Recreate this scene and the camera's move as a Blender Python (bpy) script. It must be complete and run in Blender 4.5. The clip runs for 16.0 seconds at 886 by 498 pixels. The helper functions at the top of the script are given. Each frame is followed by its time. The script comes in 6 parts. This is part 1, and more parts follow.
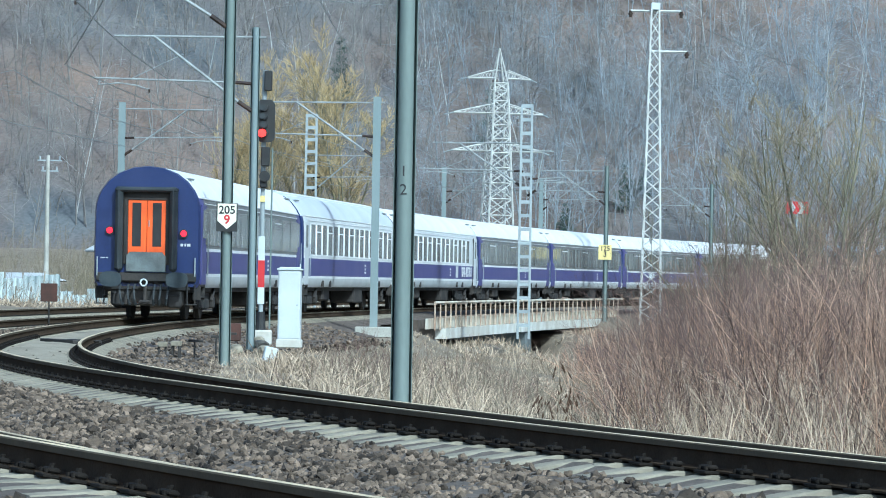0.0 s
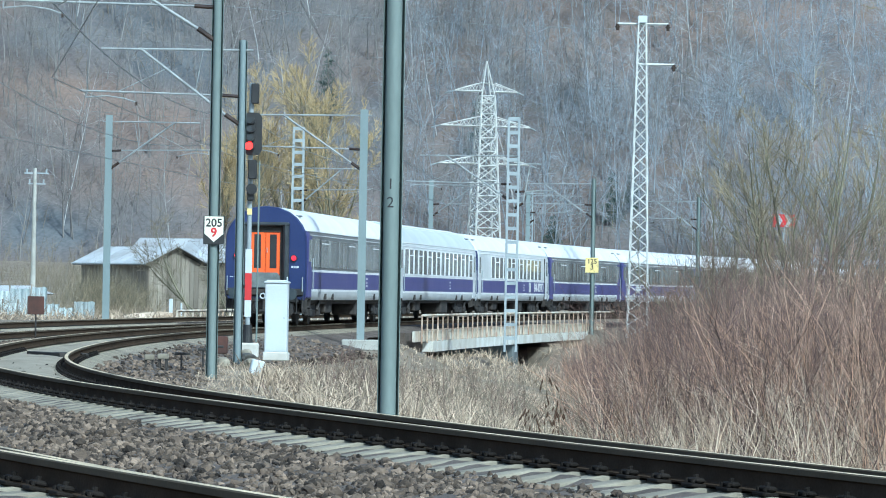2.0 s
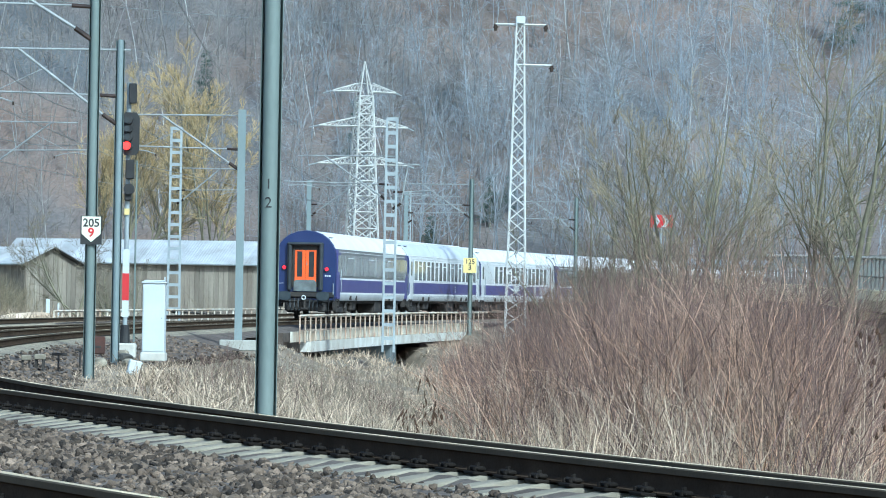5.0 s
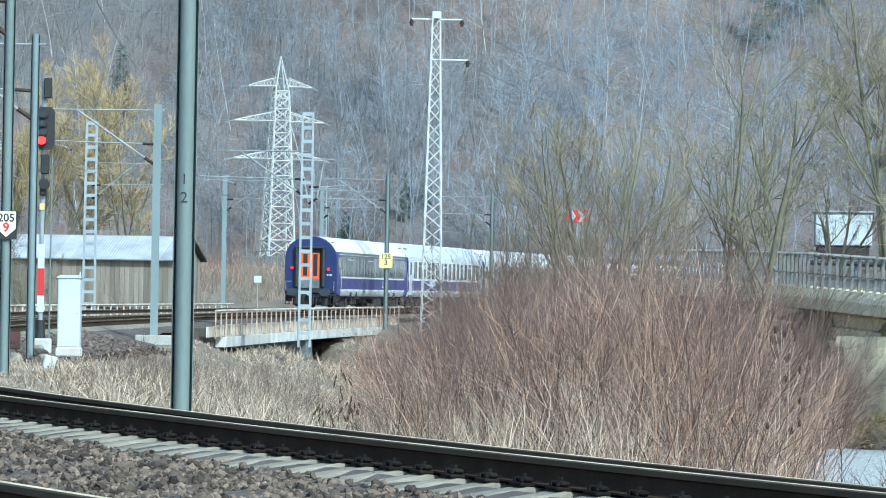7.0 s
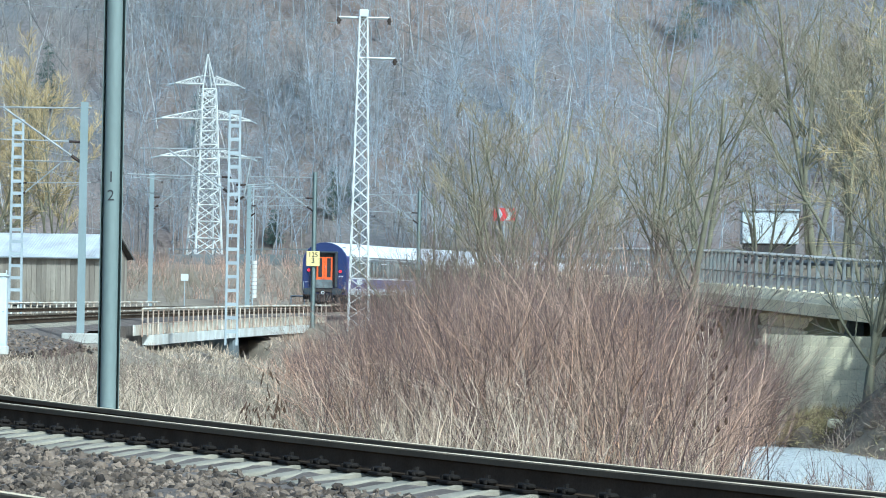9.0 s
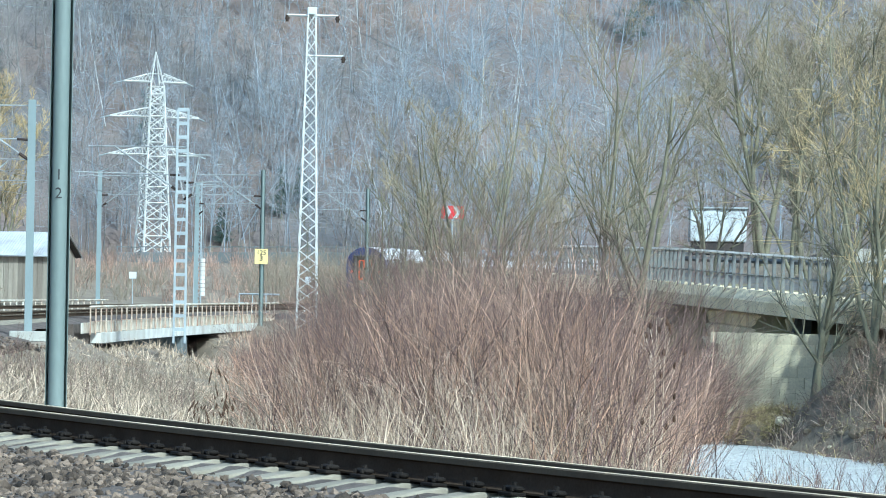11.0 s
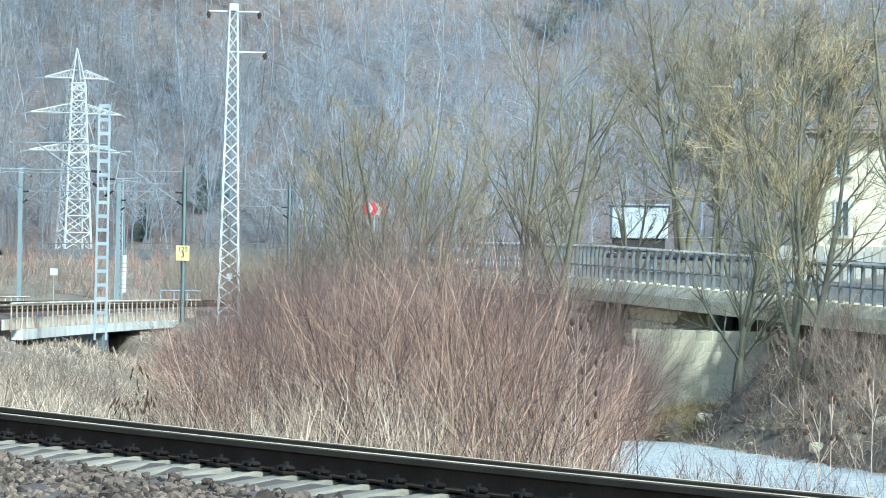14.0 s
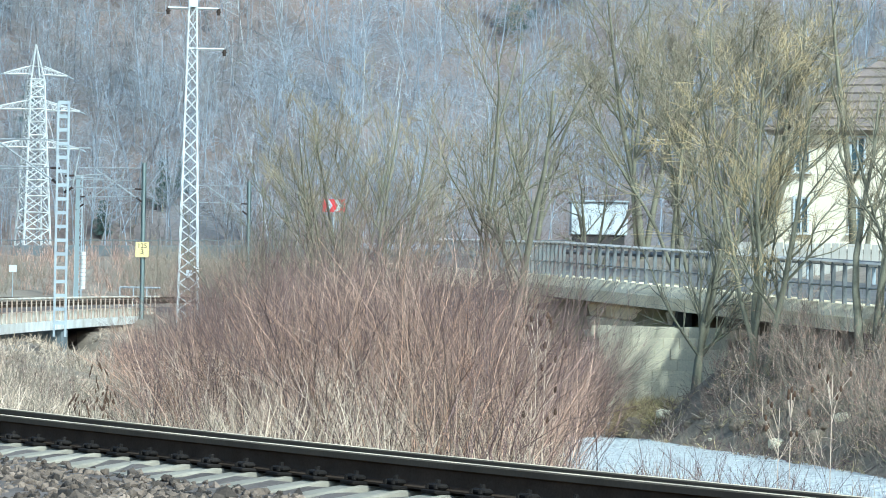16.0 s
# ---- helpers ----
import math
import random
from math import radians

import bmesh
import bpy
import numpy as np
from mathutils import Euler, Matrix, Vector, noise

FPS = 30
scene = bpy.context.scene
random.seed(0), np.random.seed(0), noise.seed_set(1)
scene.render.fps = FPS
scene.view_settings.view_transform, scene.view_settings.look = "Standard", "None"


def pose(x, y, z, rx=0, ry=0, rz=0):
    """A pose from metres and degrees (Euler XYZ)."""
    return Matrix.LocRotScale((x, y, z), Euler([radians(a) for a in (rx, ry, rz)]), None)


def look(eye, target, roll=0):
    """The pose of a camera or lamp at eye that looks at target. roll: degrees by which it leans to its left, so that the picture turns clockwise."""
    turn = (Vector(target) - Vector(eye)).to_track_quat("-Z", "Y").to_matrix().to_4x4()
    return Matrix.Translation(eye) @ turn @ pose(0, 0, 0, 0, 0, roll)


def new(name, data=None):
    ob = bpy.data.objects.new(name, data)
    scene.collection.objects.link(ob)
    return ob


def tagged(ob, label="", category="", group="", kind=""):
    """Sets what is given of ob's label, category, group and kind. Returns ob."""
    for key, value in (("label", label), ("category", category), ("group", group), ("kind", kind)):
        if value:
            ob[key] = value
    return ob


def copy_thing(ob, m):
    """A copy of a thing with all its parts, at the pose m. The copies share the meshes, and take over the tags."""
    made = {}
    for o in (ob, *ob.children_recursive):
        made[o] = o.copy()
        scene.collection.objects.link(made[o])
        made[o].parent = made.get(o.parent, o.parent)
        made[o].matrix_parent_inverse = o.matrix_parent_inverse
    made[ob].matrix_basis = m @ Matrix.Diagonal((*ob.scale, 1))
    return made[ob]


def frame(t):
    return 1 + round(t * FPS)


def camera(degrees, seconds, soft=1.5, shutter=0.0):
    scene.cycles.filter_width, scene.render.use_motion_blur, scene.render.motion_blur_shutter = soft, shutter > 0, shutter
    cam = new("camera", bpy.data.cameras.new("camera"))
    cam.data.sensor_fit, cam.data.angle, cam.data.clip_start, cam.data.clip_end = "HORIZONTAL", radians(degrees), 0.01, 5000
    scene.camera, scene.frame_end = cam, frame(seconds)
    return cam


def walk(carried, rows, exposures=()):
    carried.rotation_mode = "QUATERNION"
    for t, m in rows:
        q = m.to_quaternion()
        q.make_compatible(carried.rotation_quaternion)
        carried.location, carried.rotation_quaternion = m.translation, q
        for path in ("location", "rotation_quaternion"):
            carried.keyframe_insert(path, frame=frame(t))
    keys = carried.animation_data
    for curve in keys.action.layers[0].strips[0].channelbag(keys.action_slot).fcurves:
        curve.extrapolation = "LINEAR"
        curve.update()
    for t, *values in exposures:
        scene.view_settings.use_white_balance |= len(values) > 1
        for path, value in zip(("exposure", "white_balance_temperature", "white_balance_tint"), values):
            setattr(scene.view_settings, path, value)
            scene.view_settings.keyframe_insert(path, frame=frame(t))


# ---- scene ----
EYE = 1.25
cam = camera(13.755, 16.0, soft=1.0)
# seconds, yaw, pitch, roll of a camera that pans on its stand
PAN = [
    (0.0, 0.000, 0.485, -1.000),
    (0.5, -0.211, 0.470, -1.014),
    (1.0, -0.306, 0.536, -1.007),
    (1.5, -0.294, 0.623, -0.994),
    (2.0, -0.203, 0.689, -1.001),
    (2.5, -0.354, 0.712, -0.993),
    (3.0, -0.569, 0.726, -1.002),
    (3.5, -0.842, 0.757, -1.001),
    (4.0, -1.189, 0.744, -1.006),
    (4.5, -1.661, 0.736, -1.010),
    (7.0, -3.417, 0.672, -1.005),
    (7.5, -3.708, 0.665, -1.004),
    (8.0, -4.045, 0.664, -1.005),
    (8.5, -4.324, 0.669, -0.997),
    (9.0, -4.553, 0.662, -1.008),
    (11.5, -5.549, 0.644, -0.998),
    (12.0, -5.749, 0.645, -0.992),
    (12.5, -5.981, 0.635, -0.995),
    (13.0, -6.183, 0.628, -0.995),
    (13.5, -6.398, 0.620, -0.993),
    (14.0, -6.579, 0.613, -1.008),
    (14.5, -6.784, 0.626, -0.991),
    (15.0, -6.948, 0.616, -0.987),
    (15.5, -7.114, 0.608, -0.987),
    (16.0, -7.210, 0.569, -0.992),
]
walk(cam, [(t, pose(0, 0, EYE, 90 + p, r, y)) for t, y, p, r in PAN],
     exposures=[(0.0, 0.26, 4950, -8), (5.0, 0.32, 4950, -8), (9.0, 0.50, 5000, -8), (16.0, 0.68, 5050, -8)])

# ---- light ----
SUN_AZ, SUN_EL = 152.0, 40.0          # clockwise from straight ahead, and height
world = bpy.data.worlds.new("sky")
scene.world = world
world.use_nodes = True
wn = world.node_tree.nodes
sky = wn.new("ShaderNodeTexSky")
sky.sky_type, sky.sun_disc = "NISHITA", False
sky.sun_elevation, sky.sun_rotation = radians(SUN_EL), radians(SUN_AZ)
sky.air_density, sky.dust_density = 1.0, 2.5
wn["Background"].inputs["Strength"].default_value = 0.15
world.node_tree.links.new(sky.outputs[0], wn["Background"].inputs["Color"])
sun = new("sun", bpy.data.lights.new("sun", "SUN"))
sun.data.energy, sun.data.angle, sun.data.color = 3.6, radians(2.0), (1.0, 0.95, 0.87)
_a, _e = radians(SUN_AZ), radians(SUN_EL)
sun.matrix_world = look((math.sin(_a) * math.cos(_e) * 300, math.cos(_a) * math.cos(_e) * 300, math.sin(_e) * 300), (0, 0, 0))

# ---- materials ----


def mat(name, col, rough=0.7, metal=0.0, col2=None, scale=2.0, fine=40.0, var=0.2, bump=0.15, emit=0.0, piece=0.0, island=0.0, spec=0.5, stretch=(1, 1, 1)):
    """A surface with stains at one scale, grain at a finer one, and relief."""
    m = bpy.data.materials.new(name)
    m.use_nodes = True
    nt = m.node_tree
    N, L = nt.nodes, nt.links
    b = N["Principled BSDF"]
    b.inputs["Roughness"].default_value, b.inputs["Metallic"].default_value = rough, metal
    b.inputs["Specular IOR Level"].default_value = spec
    tc, mp = N.new("ShaderNodeTexCoord"), N.new("ShaderNodeMapping")
    mp.inputs["Scale"].default_value = stretch
    L.new(tc.outputs["Object"], mp.inputs["Vector"])
    n1, n2 = N.new("ShaderNodeTexNoise"), N.new("ShaderNodeTexNoise")
    n1.inputs["Scale"].default_value, n1.inputs["Detail"].default_value = scale, 5
    n2.inputs["Scale"].default_value, n2.inputs["Detail"].default_value = fine, 3
    for n in (n1, n2):
        L.new(mp.outputs[0], n.inputs["Vector"])
    c2 = col2 or tuple(c * 0.55 for c in col)
    ramp = N.new("ShaderNodeMapRange")
    ramp.inputs["From Min"].default_value, ramp.inputs["From Max"].default_value = 0.35, 0.68
    L.new(n1.outputs["Fac"], ramp.inputs["Value"])
    mix = N.new("ShaderNodeMix")
    mix.data_type = "RGBA"
    mix.inputs["A"].default_value, mix.inputs["B"].default_value = (*col, 1), (*c2, 1)
    L.new(ramp.outputs[0], mix.inputs["Factor"])
    hsv = N.new("ShaderNodeHueSaturation")
    L.new(mix.outputs["Result"], hsv.inputs["Color"])
    val = N.new("ShaderNodeMath")
    val.operation = "MULTIPLY_ADD"
    val.inputs[1].default_value, val.inputs[2].default_value = 2 * var, 1 - var
    L.new(n2.outputs["Fac"], val.inputs[0])
    out = val.outputs[0]
    for amount, node, sock in ((piece, "ShaderNodeObjectInfo", "Random"), (island, "ShaderNodeNewGeometry", "Random Per Island")):
        if amount:
            src, ma, mu = N.new(node), N.new("ShaderNodeMath"), N.new("ShaderNodeMath")
            ma.operation, mu.operation = "MULTIPLY_ADD", "MULTIPLY"
            ma.inputs[1].default_value, ma.inputs[2].default_value = 2 * amount, 1 - amount
            L.new(src.outputs[sock], ma.inputs[0])
            L.new(ma.outputs[0], mu.inputs[0])
            L.new(out, mu.inputs[1])
            out = mu.outputs[0]
    L.new(out, hsv.inputs["Value"])
    L.new(hsv.outputs[0], b.inputs["Base Color"])
    if bump:
        bp = N.new("ShaderNodeBump")
        bp.inputs["Strength"].default_value, bp.inputs["Distance"].default_value = bump, 0.02
        L.new(n2.outputs["Fac"], bp.inputs["Height"])
        L.new(bp.outputs[0], b.inputs["Normal"])
    if emit:
        b.inputs["Emission Color"].default_value, b.inputs["Emission Strength"].default_value = (*col, 1), emit
    return m


M = {
    "ballast": mat("ballast", (0.135, 0.11, 0.092), 0.95, col2=(0.075, 0.058, 0.047), scale=1.2, fine=22, var=0.5, bump=0.9),
    "stone": mat("ballast_stone", (0.178, 0.134, 0.098), 0.95, col2=(0.050, 0.036, 0.026), scale=3, fine=60, var=0.35, bump=0.4, island=0.8),
    "ground": mat("dry_grass_soil", (0.25, 0.21, 0.155), 0.95, col2=(0.16, 0.125, 0.09), scale=0.35, fine=9, var=0.4, bump=0.6),
    # brown litter; the blue-grey patches put distance haze into its colour
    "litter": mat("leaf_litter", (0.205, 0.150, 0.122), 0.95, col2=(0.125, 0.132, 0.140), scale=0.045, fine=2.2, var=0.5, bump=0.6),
    # polished running surface, its warm glint put into the base colour
    "rail_top": mat("polished_rail_glint", (0.82, 0.67, 0.44), 0.5, 0.15, scale=1, fine=30, var=0.1, bump=0.02, stretch=(1, 1, 1)),
    "rail_side": mat("rusty_rail", (0.046, 0.033, 0.023), 0.95, col2=(0.066, 0.048, 0.034), scale=3, fine=50, var=0.3, spec=0.03),
    "rail_head": mat("scuffed_rail_head", (0.105, 0.085, 0.060), 0.7, 0.0, col2=(0.075, 0.060, 0.043), scale=2, fine=40, var=0.2, bump=0.05, spec=0.1),
    "sleeper": mat("sleeper_concrete", (0.30, 0.268, 0.205), 0.9, col2=(0.18, 0.158, 0.12), scale=3, fine=45, var=0.2, piece=0.15),
    "clip": mat("clip_iron", (0.017, 0.014, 0.012), 0.85, 0.0, scale=8, fine=60, var=0.4, piece=0.3, spec=0.15),
    "mast": mat("grey_green_painted_steel", (0.160, 0.198, 0.186), 0.55, 0.1, col2=(0.205, 0.242, 0.228), scale=0.9, fine=30, var=0.12, bump=0.05, stretch=(1, 1, 0.25)),
    "mast_blue": mat("grey_blue_painted_steel", (0.19, 0.235, 0.24), 0.55, 0.1, col2=(0.24, 0.285, 0.29), scale=0.9, fine=30, var=0.12, bump=0.05, stretch=(1, 1, 0.25)),
    "galv": mat("galvanised_steel", (0.37, 0.41, 0.42), 0.6, 0.1, col2=(0.28, 0.31, 0.325), scale=1.5, fine=25, var=0.12, bump=0.03),
    "white_steel": mat("white_painted_lattice", (0.62, 0.63, 0.61), 0.55, 0.0, col2=(0.47, 0.46, 0.43), scale=1.5, fine=25, var=0.1, bump=0.03),
    "arm_steel": mat("weathered_bracket_tube", (0.36, 0.385, 0.385), 0.6, 0.1, col2=(0.23, 0.24, 0.24), scale=2.5, fine=25, var=0.2, bump=0.03),
    "fines": mat("pale_trodden_stone_fines", (0.335, 0.295, 0.225), 0.95, col2=(0.235, 0.20, 0.15), scale=1.4, fine=30, var=0.25, bump=0.4),
    "fence_board": mat("pale_weathered_fence_boards", (0.50, 0.47, 0.40), 0.85, col2=(0.38, 0.36, 0.31), scale=0.8, fine=12, var=0.2, bump=0.2, piece=0.15, stretch=(4, 4, 0.4)),
    "insul": mat("brown_porcelain", (0.055, 0.036, 0.028), 0.25, scale=5, fine=30, var=0.2, bump=0),
    "wire": mat("weathered_copper_wire", (0.27, 0.29, 0.29), 0.5, 0.5, scale=5, fine=30, var=0.1, bump=0),
    "white": mat("white_paint", (0.58, 0.62, 0.635), 0.55, col2=(0.50, 0.53, 0.54), scale=1.2, fine=30, var=0.06, bump=0.03),
    "black": mat("black_paint", (0.018, 0.018, 0.02), 0.5, col2=(0.03, 0.03, 0.03), scale=3, fine=40, var=0.3, bump=0.05),
    "buffer": mat("worn_buffer_steel", (0.022, 0.033, 0.042), 0.6, col2=(0.04, 0.05, 0.056), scale=4, fine=30, var=0.3, bump=0.08),
    "rubber": mat("dark_rubber", (0.022, 0.028, 0.032), 0.6, col2=(0.04, 0.045, 0.05), scale=2, fine=40, var=0.3, bump=0.1),
    "red": mat("red_paint", (0.55, 0.02, 0.03), 0.5, col2=(0.45, 0.03, 0.03), scale=3, fine=40, var=0.1, bump=0.03),
    "yellow": mat("yellow_sign", (0.76, 0.62, 0.26), 0.5, col2=(0.70, 0.56, 0.22), scale=3, fine=40, var=0.08, bump=0.02),
    "cream": mat("cream_sign", (0.82, 0.80, 0.66), 0.5, col2=(0.76, 0.74, 0.60), scale=3, fine=40, var=0.05, bump=0.02),
    "lamp_red": mat("red_lamp", (1.0, 0.012, 0.01), 0.3, emit=4.5, bump=0),
    "tail_red": mat("tail_lamp", (1.0, 0.015, 0.04), 0.3, emit=1.1, bump=0),
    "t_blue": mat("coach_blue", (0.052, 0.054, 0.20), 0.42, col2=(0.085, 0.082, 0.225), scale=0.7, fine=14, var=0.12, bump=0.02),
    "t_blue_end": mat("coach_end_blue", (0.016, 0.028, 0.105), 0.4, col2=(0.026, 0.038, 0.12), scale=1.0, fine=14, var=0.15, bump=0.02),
    "t_roof": mat("coach_roof_white", (0.80, 0.81, 0.82), 0.5, col2=(0.68, 0.69, 0.71), scale=0.5, fine=8, var=0.08, bump=0.02),
    "t_roof_rib": mat("coach_roof_ribbed", (0.60, 0.64, 0.70), 0.45, col2=(0.50, 0.54, 0.60), scale=0.5, fine=8, var=0.08, bump=0.02),
    "t_grey": mat("coach_light_grey", (0.60, 0.62, 0.63), 0.45, col2=(0.50, 0.52, 0.53), scale=0.8, fine=12, var=0.12, bump=0.02),
    "t_white": mat("coach_stripe_white", (0.80, 0.81, 0.82), 0.4, col2=(0.72, 0.73, 0.74), scale=1, fine=12, var=0.05, bump=0.01),
    "t_dark": mat("underframe_black", (0.020, 0.020, 0.021), 0.8, col2=(0.05, 0.042, 0.036), scale=1.5, fine=14, var=0.4, bump=0.2),
    "t_orange": mat("orange_door", (0.85, 0.13, 0.02), 0.45, col2=(0.74, 0.11, 0.02), scale=1, fine=14, var=0.08, bump=0.01),
    "t_plate": mat("grey_fall_plate", (0.20, 0.23, 0.23), 0.6, 0.2, col2=(0.12, 0.13, 0.13), scale=3, fine=25, var=0.25, bump=0.1),
    # tinted glass; its pale patches paint in reflections as well as curtains
    "t_glass": mat("tinted_coach_glass", (0.055, 0.064, 0.066), 0.14, col2=(0.30, 0.32, 0.315), scale=1.9, fine=7, var=0.3, bump=0.0, stretch=(1, 1, 0.12)),
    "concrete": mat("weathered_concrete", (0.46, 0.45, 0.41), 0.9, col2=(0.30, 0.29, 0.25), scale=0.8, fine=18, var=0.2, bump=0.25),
    "concrete_dark": mat("dark_grey_concrete", (0.13, 0.145, 0.15), 0.9, col2=(0.09, 0.10, 0.10), scale=0.6, fine=8, var=0.25, bump=0.2),
    "conc_white": mat("pale_concrete", (0.66, 0.66, 0.62), 0.85, col2=(0.46, 0.43, 0.37), scale=0.9, fine=14, var=0.15, bump=0.15),
    "rail_cream": mat("cream_railing_paint", (0.66, 0.63, 0.54), 0.6, col2=(0.42, 0.30, 0.20), scale=1.6, fine=14, var=0.15, bump=0.06),
    "road_rail": mat("grey_railing_paint", (0.17, 0.18, 0.175), 0.65, col2=(0.11, 0.115, 0.11), scale=1.6, fine=14, var=0.2, bump=0.06),
    "asphalt": mat("dusty_asphalt", (0.15, 0.145, 0.135), 0.95, col2=(0.10, 0.098, 0.092), scale=0.6, fine=30, var=0.25, bump=0.3, spec=0.15),
    "block": mat("mossy_stone_block", (0.78, 0.70, 0.48), 0.95, col2=(0.60, 0.53, 0.36), scale=0.8, fine=20, var=0.25, bump=0.5, piece=0.10),
    "wood": mat("weathered_boards", (0.205, 0.175, 0.14), 0.85, col2=(0.28, 0.25, 0.20), scale=0.7, fine=12, var=0.3, bump=0.3, piece=0.25, stretch=(4, 4, 0.4)),
    "rust": mat("rusty_brown_plate", (0.085, 0.036, 0.026), 0.8, col2=(0.05, 0.026, 0.02), scale=4, fine=40, var=0.25, bump=0.1),
    "sheet": mat("cloudy_plastic_sheet", (0.34, 0.40, 0.41), 0.4, col2=(0.50, 0.54, 0.54), scale=3.0, fine=14, var=0.25, bump=0.4, piece=0.2, stretch=(1, 1, 0.4)),
    "tin": mat("corrugated_tin_roof", (0.50, 0.52, 0.54), 0.6, 0.1, col2=(0.33, 0.32, 0.31), scale=0.5, fine=6, var=0.15, bump=0.05, piece=0.12),
    "stucco": mat("cream_stucco", (0.80, 0.73, 0.55), 0.9, col2=(0.72, 0.64, 0.47), scale=0.5, fine=18, var=0.1, bump=0.2),
    "tiles": mat("brown_roof_tile", (0.185, 0.145, 0.12), 0.85, col2=(0.12, 0.10, 0.085), scale=0.8, fine=12, var=0.3, bump=0.3, piece=0.25),
    "glass": mat("window_glass", (0.05, 0.08, 0.09), 0.08, col2=(0.08, 0.11, 0.12), scale=1, fine=5, var=0.1, bump=0),
    # spruce green, paled and blued a little to stand for haze
    "hedge": mat("evergreen_needles", (0.075, 0.115, 0.095), 0.8, col2=(0.05, 0.08, 0.07), scale=1, fine=8, var=0.4, bump=0.3, island=0.4),
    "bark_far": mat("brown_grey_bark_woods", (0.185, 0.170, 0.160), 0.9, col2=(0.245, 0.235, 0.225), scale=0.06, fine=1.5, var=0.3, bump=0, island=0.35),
    # bark of the right-hand stand, haze painted in as blue-grey
    "bark_hazy": mat("haze_blue_grey_bark", (0.235, 0.262, 0.295), 0.9, col2=(0.33, 0.357, 0.39), scale=0.06, fine=1.5, var=0.3, bump=0, island=0.3),
    "bark_pale": mat("pale_birch_bark", (0.50, 0.50, 0.49), 0.9, col2=(0.38, 0.37, 0.36), scale=0.3, fine=2, var=0.3, bump=0, island=0.3),
    "bark": mat("grey_green_bark", (0.14, 0.13, 0.088), 0.9, col2=(0.22, 0.205, 0.135), scale=1.5, fine=18, var=0.3, bump=0.3),
    "twig": mat("grey_brown_twigs", (0.17, 0.14, 0.105), 0.85, col2=(0.24, 0.205, 0.145), scale=0.6, fine=8, var=0.3, bump=0, island=0.35),
    "twig_yel": mat("yellow_willow_twigs", (0.46, 0.345, 0.17), 0.8, col2=(0.36, 0.28, 0.15), scale=0.4, fine=6, var=0.25, bump=0, island=0.3),
    "twig_red": mat("red_brown_willow_stems", (0.33, 0.185, 0.110), 0.6, col2=(0.52, 0.36, 0.26), scale=0.5, fine=8, var=0.3, bump=0, island=0.8),
    "twig_dark": mat("purple_brown_willow_tips", (0.10, 0.062, 0.052), 0.8, col2=(0.15, 0.095, 0.08), scale=0.5, fine=8, var=0.3, bump=0, island=0.5),
    "twig_mid": mat("brown_willow_twigs", (0.27, 0.165, 0.115), 0.75, col2=(0.41, 0.28, 0.21), scale=0.5, fine=8, var=0.3, bump=0, island=0.85),
    "twig_tan": mat("tan_grey_twigs", (0.30, 0.245, 0.155), 0.85, col2=(0.21, 0.175, 0.12), scale=0.5, fine=8, var=0.3, bump=0, island=0.4),
    "twig_olive": mat("dark_olive_twigs", (0.105, 0.092, 0.06), 0.85, col2=(0.16, 0.14, 0.09), scale=0.6, fine=8, var=0.3, bump=0, island=0.35),
    "stem_tan": mat("dry_tan_stalks", (0.56, 0.45, 0.34), 0.85, col2=(0.42, 0.31, 0.22), scale=0.6, fine=8, var=0.25, bump=0, island=0.6),
    "grass": mat("bleached_dry_grass", (0.46, 0.37, 0.275), 0.9, col2=(0.24, 0.18, 0.125), scale=0.6, fine=6, var=0.25, bump=0, island=0.7),
    "seed": mat("brown_seed_heads", (0.10, 0.055, 0.03), 0.9, scale=4, fine=60, var=0.3, bump=0.4),
    # lichened edge beam; warm sunlight is put into its cream base
    "coping": mat("lichened_sunlit_concrete", (0.86, 0.75, 0.50), 0.9, col2=(0.60, 0.49, 0.29), scale=0.7, fine=9, var=0.3, bump=0.35),
    # road railing's top bar: sunlight on it painted as a paler tone
    "rail_lit": mat("sunlit_rail_paint", (0.66, 0.64, 0.57), 0.6, col2=(0.45, 0.43, 0.38), scale=1.6, fine=14, var=0.2, bump=0.06),
    "rail_rust": mat("rusty_cream_post", (0.50, 0.42, 0.33), 0.7, col2=(0.25, 0.15, 0.10), scale=2.2, fine=14, var=0.25, bump=0.06),
    "bank_soil": mat("dark_bank_soil", (0.135, 0.108, 0.074), 0.95, col2=(0.25, 0.205, 0.14), scale=2.5, fine=18, var=0.45, bump=0.9),
    "moss_grass": mat("yellow_green_bank_grass", (0.46, 0.385, 0.18), 0.9, col2=(0.36, 0.27, 0.14), scale=0.7, fine=8, var=0.3, bump=0, island=0.5),
    "moss": mat("mossy_bank", (0.26, 0.24, 0.11), 0.95, col2=(0.17, 0.14, 0.08), scale=0.9, fine=10, var=0.4, bump=0.5),
}

